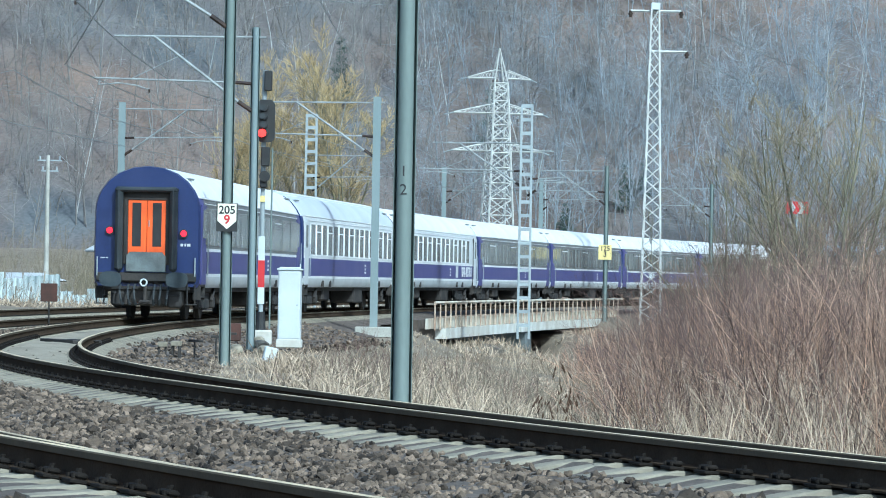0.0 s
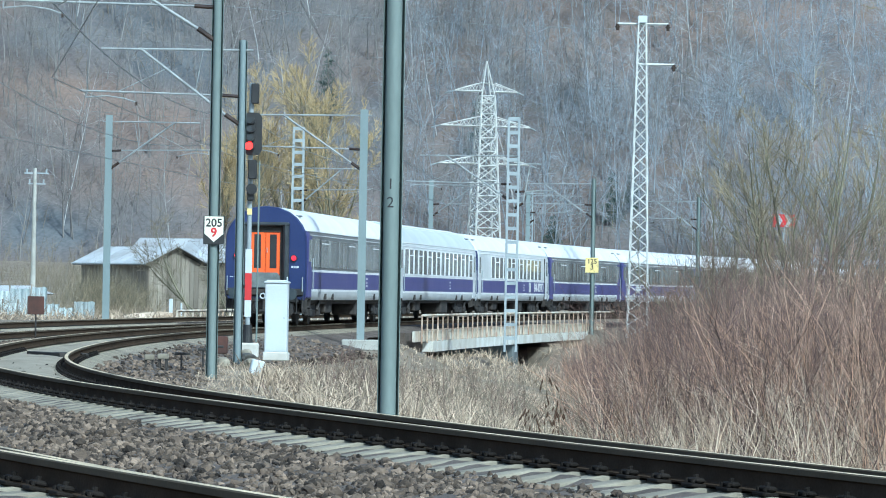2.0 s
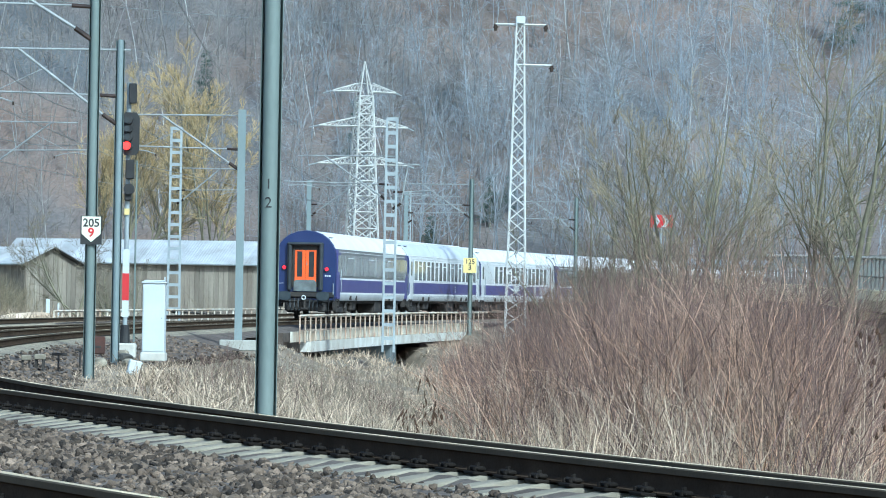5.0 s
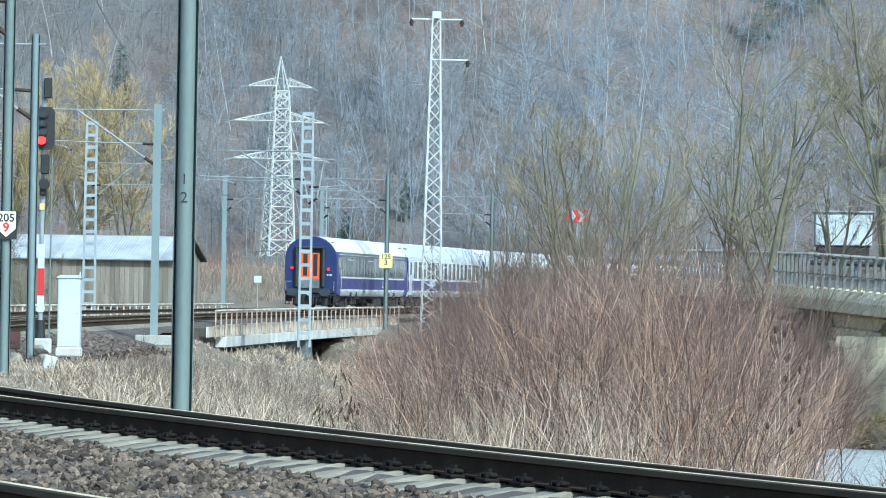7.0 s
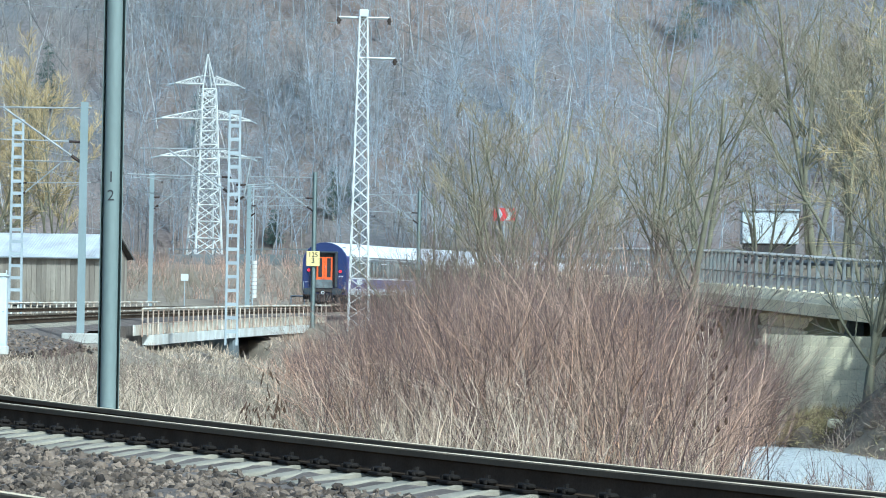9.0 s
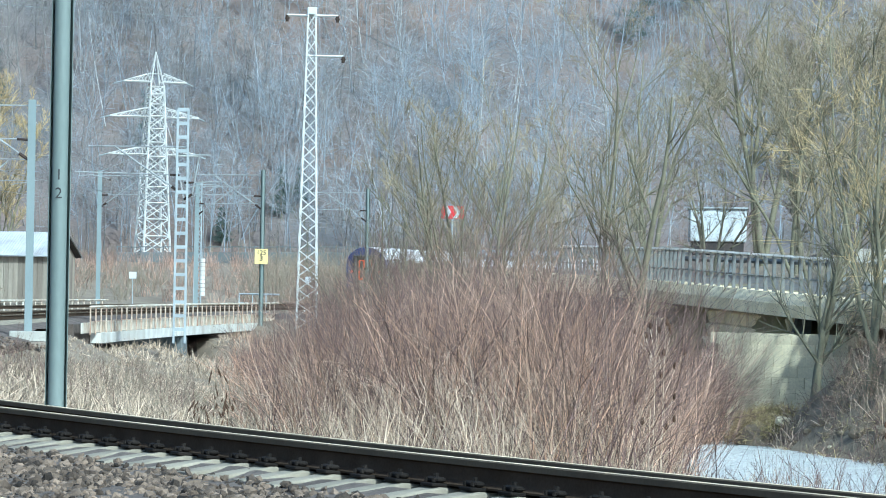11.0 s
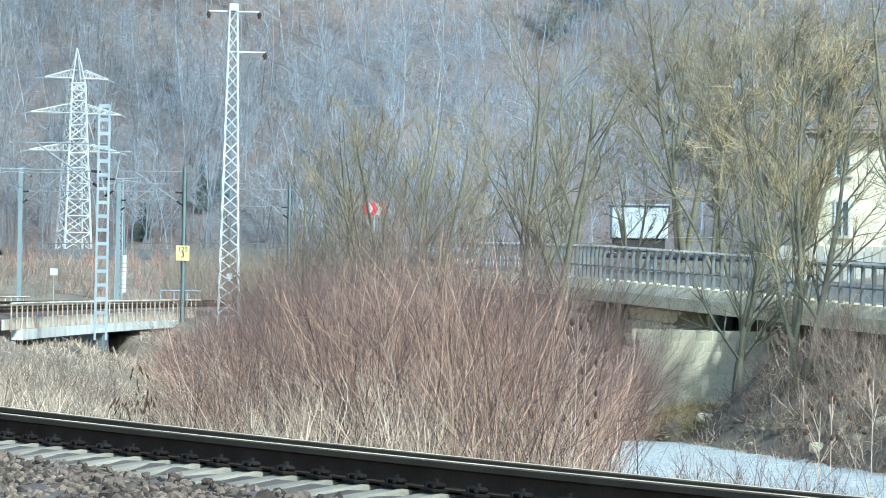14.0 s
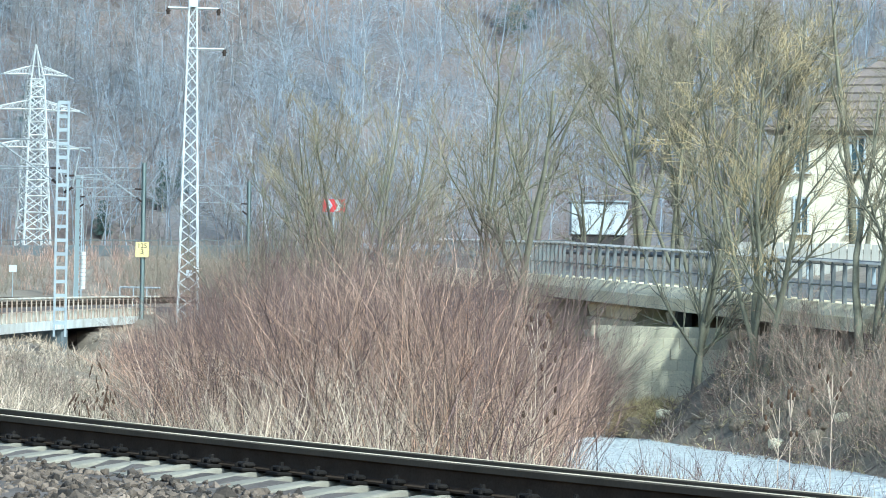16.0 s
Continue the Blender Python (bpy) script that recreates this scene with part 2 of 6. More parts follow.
# river water: sky mirrored in ripples, its brightness also put into the base colour
def water_material():
    m = bpy.data.materials.new("rippled_river_water")
    m.use_nodes = True
    N, L = m.node_tree.nodes, m.node_tree.links
    b = N["Principled BSDF"]
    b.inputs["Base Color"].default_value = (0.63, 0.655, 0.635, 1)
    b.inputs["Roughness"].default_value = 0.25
    tc, n1, n2, ad, bp = (N.new("ShaderNode" + k) for k in ("TexCoord", "TexNoise", "TexNoise", "Math", "Bump"))
    n1.inputs["Scale"].default_value, n2.inputs["Scale"].default_value = 1.6, 6.0
    n1.inputs["Detail"].default_value = 4
    for n in (n1, n2):
        L.new(tc.outputs["Object"], n.inputs["Vector"])
    L.new(n1.outputs["Fac"], ad.inputs[0]), L.new(n2.outputs["Fac"], ad.inputs[1])
    L.new(ad.outputs[0], bp.inputs["Height"])
    bp.inputs["Strength"].default_value, bp.inputs["Distance"].default_value = 1.0, 0.35
    L.new(bp.outputs[0], b.inputs["Normal"])
    return m


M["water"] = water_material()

# ---- mesh tools ----


class Geo:
    """Collects plain shapes into one mesh."""

    def __init__(self):
        self.v, self.f, self.k = [], [], []

    def add(self, verts, faces, k=0):
        o = len(self.v)
        self.v += [tuple(p) for p in verts]
        self.f += [tuple(i + o for i in q) for q in faces]
        self.k += [k] * len(faces)
        return self

    def box(self, c, s, rz=0.0, k=0, cut=0.0):
        """A box of size s at c, turned rz degrees, with its upright edges cut."""
        x, y, z = s[0] / 2, s[1] / 2, s[2] / 2
        e = min(cut, x * 0.9, y * 0.9, z * 0.9)
        a, ca, sa = [], math.cos(radians(rz)), math.sin(radians(rz))
        if e:
            ring = [(-x + e, -y), (x - e, -y), (x, -y + e), (x, y - e), (x - e, y), (-x + e, y), (-x, y - e), (-x, -y + e)]
            ins = [(p * (x - e) / x, q * (y - e) / y) for p, q in ring]
            layers = [(ins, -z), (ring, -z + e), (ring, z - e), (ins, z)]
        else:
            ring = [(-x, -y), (x, -y), (x, y), (-x, y)]
            layers = [(ring, -z), (ring, z)]
        n = len(ring)
        for r, h in layers:
            a += [(c[0] + p * ca - q * sa, c[1] + p * sa + q * ca, c[2] + h) for p, q in r]
        m = len(layers)
        f = [tuple(range(n - 1, -1, -1)), tuple(range((m - 1) * n, m * n))]
        for j in range(m - 1):
            f += [(j * n + i, j * n + (i + 1) % n, (j + 1) * n + (i + 1) % n, (j + 1) * n + i) for i in range(n)]
        return self.add(a, f, k)

    def tube(self, p, q, r, r2=None, n=8, k=0, phase=0.0):
        p, q = Vector(p), Vector(q)
        r2 = r if r2 is None else r2
        d = (q - p).normalized()
        u = d.orthogonal().normalized() if abs(d.z) < 0.999 else Vector((1, 0, 0))
        w = d.cross(u)
        a = []
        for c, rr in ((p, r), (q, r2)):
            a += [c + (u * math.cos(t) + w * math.sin(t)) * rr for t in (phase + 2 * math.pi * i / n for i in range(n))]
        f = [(i, (i + 1) % n, n + (i + 1) % n, n + i) for i in range(n)] + [tuple(range(n - 1, -1, -1)), tuple(range(n, 2 * n))]
        return self.add(a, f, k)

    def bar(self, p, q, w, k=0):
        """A square bar."""
        return self.tube(p, q, w * 0.707, n=4, k=k, phase=math.pi / 4)

    def prism(self, poly, x0, x1, k=0, place=None):
        """The outline poly (y, z) drawn out along x."""
        n = len(poly)
        a = [(x0, y, z) for y, z in poly] + [(x1, y, z) for y, z in poly]
        if place:
            a = [place @ Vector(p) for p in a]
        f = [tuple(range(n - 1, -1, -1)), tuple(range(n, 2 * n))] + [(i, (i + 1) % n, n + (i + 1) % n, n + i) for i in range(n)]
        return self.add(a, f, k)

    def mesh(self, name, mats, smooth=False):
        me = bpy.data.meshes.new(name)
        me.from_pydata(self.v, [], self.f)
        for m in mats:
            me.materials.append(m)
        me.polygons.foreach_set("material_index", self.k)
        bm = bmesh.new()
        bm.from_mesh(me)
        bmesh.ops.recalc_face_normals(bm, faces=bm.faces)
        bm.to_mesh(me)
        bm.free()
        if smooth:
            me.polygons.foreach_set("use_smooth", [True] * len(me.polygons))
            me.set_sharp_from_angle(angle=radians(40))
        return me


def part(name, geo, mats, parent=None, label="", m=None, smooth=False):
    """One mesh object, under a thing or a part."""
    mats = mats if isinstance(mats, (list, tuple)) else [mats]
    ob = new(name, geo.mesh(name, mats, smooth) if isinstance(geo, Geo) else geo)
    if m is not None:
        ob.matrix_basis = m
    if parent:
        ob.parent = parent
    return tagged(ob, label)


def thing(name, m, label, category, group="", kind=""):
    ob = new(name)
    ob.empty_display_size = 0.2
    ob.matrix_basis = m
    return tagged(ob, label, category, group, kind)


def letters(text, size, material, name="lettering", bold=0.0):
    """Flat raised letters as a mesh, in the x-y plane, centred."""
    cu = bpy.data.curves.new(name, "FONT")
    cu.body, cu.size, cu.align_x, cu.align_y, cu.extrude, cu.offset = text, size, "CENTER", "CENTER", 0.003, bold
    ob = new(name, cu)
    bpy.context.view_layer.update()
    me = bpy.data.meshes.new_from_object(ob.evaluated_get(bpy.context.evaluated_depsgraph_get()))
    bpy.data.objects.remove(ob)
    bpy.data.curves.remove(cu)
    me.materials.clear()
    me.materials.append(material)
    return me


def quads(name, co, faces, material, smooth=False):
    """A mesh from arrays: co (n, 3), faces (m, 3 or 4)."""
    me = bpy.data.meshes.new(name)
    m, k = faces.shape
    me.vertices.add(len(co)), me.loops.add(m * k), me.polygons.add(m)
    me.vertices.foreach_set("co", np.ascontiguousarray(co, np.float32).ravel())
    me.loops.foreach_set("vertex_index", np.ascontiguousarray(faces, np.int32).ravel())
    me.polygons.foreach_set("loop_start", np.arange(0, m * k, k, dtype=np.int32))
    me.polygons.foreach_set("use_smooth", np.full(m, smooth))
    me.materials.append(material)
    me.update(calc_edges=True)
    return me


def tubes(pts, rad, n=3):
    """Arrays of tapered tubes: pts (N, K, 3), rad (N, K). Returns co, faces."""
    N, K, _ = pts.shape
    tan = np.gradient(pts, axis=1)
    tan /= np.linalg.norm(tan, axis=2, keepdims=True) + 1e-9
    ref = np.where(np.abs(tan[..., 2:]) > 0.9, np.array([1.0, 0, 0]), np.array([0, 0, 1.0]))
    u = np.cross(tan, ref)
    u /= np.linalg.norm(u, axis=2, keepdims=True) + 1e-9
    w = np.cross(tan, u)
    a = np.arange(n) * 2 * np.pi / n
    co = pts[:, :, None] + rad[:, :, None, None] * (u[:, :, None] * np.cos(a)[:, None] + w[:, :, None] * np.sin(a)[:, None])
    i = np.arange(n)
    base = (np.arange(N)[:, None, None] * K + np.arange(K - 1)[None, :, None]) * n
    f = np.stack([base + i, base + (i + 1) % n, base + n + (i + 1) % n, base + n + i], -1)
    return co.reshape(-1, 3), f.reshape(-1, 4)


def stack(sets):
    co, fa, o = [], [], 0
    for c, f in sets:
        co.append(c), fa.append(f + o)
        o += len(c)
    return np.concatenate(co), np.concatenate(fa)


def grow(rng, base, dirs, length, r0, K=5, wob=0.12, up=0.1, tip=0.25):
    """Bent tapering shoots from base along dirs."""
    N = len(base)
    pts = np.empty((N, K, 3))
    pts[:, 0] = base
    d = dirs / np.linalg.norm(dirs, axis=1, keepdims=True)
    for k in range(1, K):
        d = d + rng.normal(0, wob, (N, 3))
        d[:, 2] += up
        d /= np.linalg.norm(d, axis=1, keepdims=True)
        pts[:, k] = pts[:, k - 1] + d * (length / (K - 1))[:, None]
    rad = r0[:, None] * np.linspace(1, tip, K)[None]
    return pts, rad


def sprout(rng, pts, rad, m, t0, t1, spread, ratio, K=4, wob=0.15, up=0.08, thick=0.6, tip=0.25):
    """m side shoots on every shoot."""
    N, Kp, _ = pts.shape
    t = rng.uniform(t0, t1, (N, m)) * (Kp - 1)
    i = np.minimum(t.astype(int), Kp - 2)
    fr = (t - i)[..., None]
    r = np.arange(N)[:, None]
    base = pts[r, i] * (1 - fr) + pts[r, i + 1] * fr
    tan = pts[r, i + 1] - pts[r, i]
    seg = np.linalg.norm(tan, axis=2)
    tan /= seg[..., None]
    side = rng.normal(0, 1, (N, m, 3))
    side -= (side * tan).sum(2, keepdims=True) * tan
    side /= np.linalg.norm(side, axis=2, keepdims=True) + 1e-9
    a = np.radians(rng.normal(spread, spread * 0.25, (N, m)))[..., None]
    d = tan * np.cos(a) + side * np.sin(a)
    whole = seg * (Kp - 1)
    length = whole * ratio * rng.uniform(0.6, 1.25, (N, m)) * (1.15 - 0.6 * t / (Kp - 1))
    r0 = (rad[r, i] * (1 - fr[..., 0]) + rad[r, i + 1] * fr[..., 0]) * thick
    return grow(rng, base.reshape(-1, 3), d.reshape(-1, 3), length.ravel(), r0.ravel(), K, wob, up, tip)


GAP = 4.78                      # between the two tracks

# ---- plan: the track's line, the river and the road ----
HEADING = [(-55, -29.7), (0, -25.9), (8, -23.9), (16, -21.1), (24, -17.9), (32, -14.9), (40, -11.4), (48, -7.7), (56, -4.9), (64, -2.7), (72, -1.0), (80, 0.6), (88, 2.1), (96, 3.5), (104, 4.7), (112, 5.6), (130, 7.0), (150, 8.1), (170, 9.2), (190, 10.9), (210, 12.9), (230, 15.5), (260, 19.8), (290, 23.7), (400, 35.2), (580, 44.7)]
_s = np.arange(-60, 620, 0.5)
_h = np.radians(np.interp(_s, *zip(*HEADING)))
_h = np.convolve(np.pad(_h, 10, "edge"), np.ones(21) / 21, "valid")
_x = np.concatenate([[0], np.cumsum(np.sin(_h[:-1]) * 0.5)])
_y = np.concatenate([[0], np.cumsum(np.cos(_h[:-1]) * 0.5)])
_i0 = int(np.argmin(np.abs(_s)))
_x += 8.40 - _x[_i0]
_y += 10.50 - _y[_i0]


def smooth(a, b, v):
    t = np.clip((np.asarray(v, float) - a) / (b - a), 0, 1)
    return t * t * (3 - 2 * t)


def rise(y):
    """The rails climb a little towards the camera."""
    return 0.07 + 0.10 * (1 - smooth(28, 76, y))


def cant(y):
    return 0.055 - 0.03 * np.clip((np.asarray(y, float) - 30) / 30, 0, 1)


def line(s, d=0.0):
    """Place and heading on track A at s metres, d to its right."""
    x, y, h = (float(np.interp(s, _s, a)) for a in (_x, _y, _h))
    return x + d * math.cos(h), y - d * math.sin(h), h


def offsets(px, py):
    """Signed distance to the right of track A, and s."""
    px, py = np.asarray(px, float), np.asarray(py, float)
    d2 = (px[..., None] - _x[::4]) ** 2 + (py[..., None] - _y[::4]) ** 2
    i = np.argmin(d2, -1) * 4
    return (px - _x[i]) * np.cos(_h[i]) - (py - _y[i]) * np.sin(_h[i]), _s[i]


def to_polyline(px, py, nodes):
    """Distance to a line of nodes."""
    best = np.full(np.shape(px), 1e9)
    for (ax, ay), (bx, by) in zip(nodes, nodes[1:]):
        vx, vy = bx - ax, by - ay
        t = np.clip(((px - ax) * vx + (py - ay) * vy) / (vx * vx + vy * vy), 0, 1)
        best = np.minimum(best, np.hypot(px - ax - t * vx, py - ay - t * vy))
    return best


RIVER = [(-90, 215), (-40, 202), (-15, 193), (1, 184), (9.5, 155), (14.5, 125), (15.8, 97), (17.2, 78), (21, 62), (32, 45), (60, 22), (140, -20)]
ROAD = [(40, 10), (26, 45), (22.6, 70), (21.24, 85), (17.65, 110), (17.4, 125), (16.2, 150), (12.0, 185), (20, 260), (60, 330)]   # the edge towards the river
WATER = -2.55


def road_x(y):
    return np.interp(y, [p[1] for p in ROAD], [p[0] for p in ROAD])


def road_z(y):
    return np.interp(y, [45, 85, 110, 125, 160, 260], [0.3, 0.86, 1.55, 1.77, 2.2, 2.6])


def ground(px, py):
    px, py = np.asarray(px, float), np.asarray(py, float)
    d, s = offsets(px, py)
    near = rise(py)
    z = np.interp(d, [-40, -14, -9.5, -7.8, 2.3, 4.2, 8, 11, 15, 30], [0.4, -0.25, -0.42, -0.66, -0.66, -0.75, -1.05, -1.6, -2.2, -2.4]) + near * smooth(-14, -8, d) * (1 - smooth(3, 7, d))
    # a shallow dip before the bridge
    z = z - 0.95 * smooth(92, 108, py) * (1 - smooth(200, 225, py)) * smooth(2.6, 4.8, d) * (1 - smooth(12, 16, d))
    # the lower ground under the railway bridge
    under = smooth(138.5, 144, py) * (1 - smooth(197, 204, py)) * smooth(-9.8, -8.2, d) * (1 - smooth(9, 12, d))
    z = z * (1 - under) + np.minimum(z, -1.42) * under
    # far valley floor climbs to the foot of the wooded hill
    away = smooth(9, 25, np.abs(d + 2.3))
    z = z + away * np.interp(py, [230, 300, 400], [0, 1.4, 3.5])
    # the road's shelf
    r = px - road_x(py)
    shelf = road_z(py) - 0.06
    band = smooth(-0.7, 0.2, r) * smooth(20, 45, py) * (1 - smooth(165, 200, py))
    z = z * (1 - band) + shelf * band
    # a recess under the overhanging road edge
    recess = smooth(93.0, 94.2, py) * (1 - smooth(100.6, 101.8, py)) * smooth(-1.2, -0.6, r) * (1 - smooth(1.2, 2.2, r))
    z = z * (1 - recess) + np.minimum(z, -0.15) * recess
    far_right = smooth(8.5, 14, r) * smooth(60, 90, py) * (1 - smooth(220, 260, py))
    z = z + far_right * 1.0
    # river bed
    w = to_polyline(px, py, RIVER)
    cutting = 1 - smooth(6.6, 9.6, w + 4.2 * smooth(92, 103, py))
    z = np.where(r < 0.1, z * (1 - cutting) + np.minimum(z, -3.3) * cutting, z)
    # the strip of bank under the wall, and the scrubby slope nearer the camera
    strip = smooth(-3.6, -1.9, r) * (1 - smooth(-0.3, 0.3, r)) * smooth(90, 96, py) * (1 - smooth(112, 124, py))
    z = np.maximum(z, -3.3 + strip * (1.25 + 0.25 * np.sin(py * 0.9)))
    slope = np.interp(r, [-5.0, -3.6, -3.0, -1.6, -0.4], [-3.3, -2.75, -2.0, -0.95, 0.0]) + 0.18 * np.sin(py * 1.3 + r) * np.sin(py * 0.47)
    slope = -3.3 + (slope + 3.3) * smooth(40, 55, py) * (1 - smooth(91.5, 95.5, py))
    z = np.where(r < 0.1, np.maximum(z, np.minimum(slope, shelf - 0.4)), z)
    # hill
    h = np.maximum(0, py + 0.10 * px - 418)
    z = z + h * 0.56
    z = z + 0.35 * np.clip(h, 0, 12) / 12 * 6 * np.sin(px * 0.07 + py * 0.03) * np.sin(px * 0.023 - 1.0)
    h2 = np.maximum(0, -px - 60 - 0.0 * py)
    return z + h2 * 0.25 + np.maximum(0, px - 70) * 0.3

# ---- the setting ----


def spaced(*spans):
    out = [spans[0][0]]
    for a, b, step in spans:
        n = max(1, round((b - a) / step))
        out += [a + (b - a) * (i + 1) / n for i in range(n)]
    return np.array(out)


def build_ground():
    xs = spaced((-900, -160, 60), (-160, -45, 6), (-45, 45, 1.0), (45, 130, 5), (130, 900, 60))
    ys = spaced((-400, -20, 60), (-20, 10, 5), (10, 230, 1.2), (230, 560, 5), (560, 1500, 80))
    X, Y = np.meshgrid(xs, ys)
    Z = np.concatenate([ground(X[i:i + 20], Y[i:i + 20]) for i in range(0, len(ys), 20)])
    rng = np.random.default_rng(3)
    d = np.concatenate([offsets(X[i:i + 20], Y[i:i + 20])[0] for i in range(0, len(ys), 20)])
    Z = Z + rng.normal(0, 0.05, Z.shape) * smooth(3, 5, np.abs(d + 2.3) - 2.0)
    ny, nx = X.shape
    i = np.arange(ny - 1)[:, None] * nx + np.arange(nx - 1)
    f = np.stack([i, i + 1, i + nx + 1, i + nx], -1).reshape(-1, 4)
    co = np.stack([X, Y, Z], -1).reshape(-1, 3)
    me = quads("ground", co, f, M["ground"], True)
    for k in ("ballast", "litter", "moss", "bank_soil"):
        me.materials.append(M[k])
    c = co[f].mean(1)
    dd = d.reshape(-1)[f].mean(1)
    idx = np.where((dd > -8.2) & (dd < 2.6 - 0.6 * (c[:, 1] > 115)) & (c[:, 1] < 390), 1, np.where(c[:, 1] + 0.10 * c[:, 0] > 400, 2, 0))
    idx = np.where((np.abs(c[:, 0] - 17) < 3.0) & (c[:, 1] > 92) & (c[:, 1] < 112) & (idx == 0), 3, idx)
    rr = c[:, 0] - road_x(c[:, 1])
    idx = np.where((rr > -5.5) & (rr < 0.3) & (c[:, 1] > 45) & (c[:, 1] < 97) & (c[:, 0] > 12), 4, idx)
    me.polygons.foreach_set("material_index", idx.astype(np.int32))
    tagged(new("ground", me), "dry grassy valley floor rising to a wooded slope", "ground", kind="structure")
    xs, ys = np.linspace(-100, 150, 60), np.linspace(-40, 260, 70)
    X, Y = np.meshgrid(xs, ys)
    i = np.arange(69)[:, None] * 60 + np.arange(59)
    f = np.stack([i, i + 1, i + 61, i + 60], -1).reshape(-1, 4)
    co = np.stack([X, Y, np.full_like(X, WATER)], -1).reshape(-1, 3)
    keep = to_polyline(co[f].mean(1)[:, 0], co[f].mean(1)[:, 1], RIVER) < 16
    tagged(new("water", quads("water", co, f[keep], M["water"], True)), "rippled river with the bright sky in its pale colour", "river", kind="structure")


build_ground()

EXTRA = 0.07                    # the outer track leans more
RAIL = [(-0.075, -0.172), (0.075, -0.172), (0.075, -0.160), (0.018, -0.142), (0.010, -0.12), (0.010, -0.055), (0.034, -0.042), (0.036, -0.008), (0.028, 0.0),
        (-0.028, 0.0), (-0.036, -0.008), (-0.034, -0.042), (-0.010, -0.055), (-0.010, -0.12), (-0.018, -0.142), (-0.075, -0.160)]


def rail_mesh(d, s0, s1, side, extra):
    ss = spaced((s0, 90, 0.8), (90, s1, 3.0))
    g, n = Geo(), len(RAIL)
    for s in ss:
        x, y, h = line(s, d)
        z = float(rise(y)) + side * (float(cant(y)) + extra)
        g.v += [(x + o * math.cos(h), y - o * math.sin(h), z + q) for o, q in RAIL]
    for j in range(len(ss) - 1):
        for i in range(n):
            g.f.append((j * n + i, j * n + (i + 1) % n, (j + 1) * n + (i + 1) % n, (j + 1) * n + i))
            g.k.append(1 if i == 8 else 2 if i in (6, 7, 9, 10) else 0)
    return g


def sleeper_geo():
    """A concrete sleeper, thinner in the middle, its ends sloping down."""
    g = Geo()
    cuts = [(-1.3, -0.095), (-0.93, -0.012), (-0.88, 0.0), (-0.58, 0.0), (-0.4, -0.035), (0.4, -0.035), (0.58, 0.0), (0.88, 0.0), (0.93, -0.012), (1.3, -0.095)]
    for x, z in cuts:
        g.v += [(x, -0.14, -0.21), (x, 0.14, -0.21), (x, 0.105, z - 0.012), (x, 0.088, z), (x, -0.088, z), (x, -0.105, z - 0.012)]
    n = len(cuts)
    g.f = [tuple(range(5, -1, -1)), tuple(range((n - 1) * 6, n * 6))]
    for j in range(n - 1):
        g.f += [(j * 6 + i, j * 6 + (i + 1) % 6, (j + 1) * 6 + (i + 1) % 6, (j + 1) * 6 + i) for i in range(6)]
    g.k = [0] * len(g.f)
    return g


def fastening_geo():
    g = Geo()
    g.box((0, 0, 0.012), (0.36, 0.17, 0.024), cut=0.006)
    for sg in (-1, 1):
        g.box((sg * 0.115, 0, 0.045), (0.075, 0.15, 0.035), cut=0.012)
        g.tube((sg * 0.115, 0, 0.06), (sg * 0.115, 0, 0.085), 0.018, n=6)
        g.tube((sg * 0.155, -0.05, 0.03), (sg * 0.155, -0.05, 0.055), 0.014, n=6)
        g.tube((sg * 0.155, 0.05, 0.03), (sg * 0.155, 0.05, 0.055), 0.014, n=6)
    return g


SLEEPER, FASTENING = sleeper_geo().mesh("sleeper", [M["sleeper"]]), fastening_geo().mesh("fastening", [M["clip"]])


def build_track(off, label, s_near, s_far, n_fast, extra=0.0):
    track = thing("railway_track", Matrix(), label, "railway track", kind="structure")
    for d, side in ((off - 0.7535, 1), (off + 0.7535, -1)):
        part("rail", rail_mesh(d, -55, 600, side, extra), [M["rail_side"], M["rail_top"], M["rail_head"]], track, "worn steel rail with a bright head", smooth=True)
    s, i = s_near, 0
    rng = random.Random(int(10 - off))
    while s < s_far:
        x, y, h = line(s, off)
        c = float(cant(y)) + extra
        m = pose(x, y, float(rise(y)) - 0.172 - 0.02, 0, 0, -math.degrees(h) + rng.uniform(-0.7, 0.7)) @ pose(0, 0, 0, 0, math.degrees(math.atan2(2 * c, 1.5)), 0)
        if i < 300:
            sl = part("sleeper", SLEEPER, M["sleeper"], track, m=m)
            if i < n_fast:
                for sg in (-1, 1):
                    part("fastening", FASTENING, M["clip"], sl, m=pose(sg * 0.7535, 0, 0))
        s += 0.5
        i += 1
    return track


build_track(0.0, "curved main line track on concrete sleepers and ballast", 4.0, 140, 130)
build_track(-GAP, "outer curved track on concrete sleepers in ballast", 5.0, 130, 70, EXTRA)


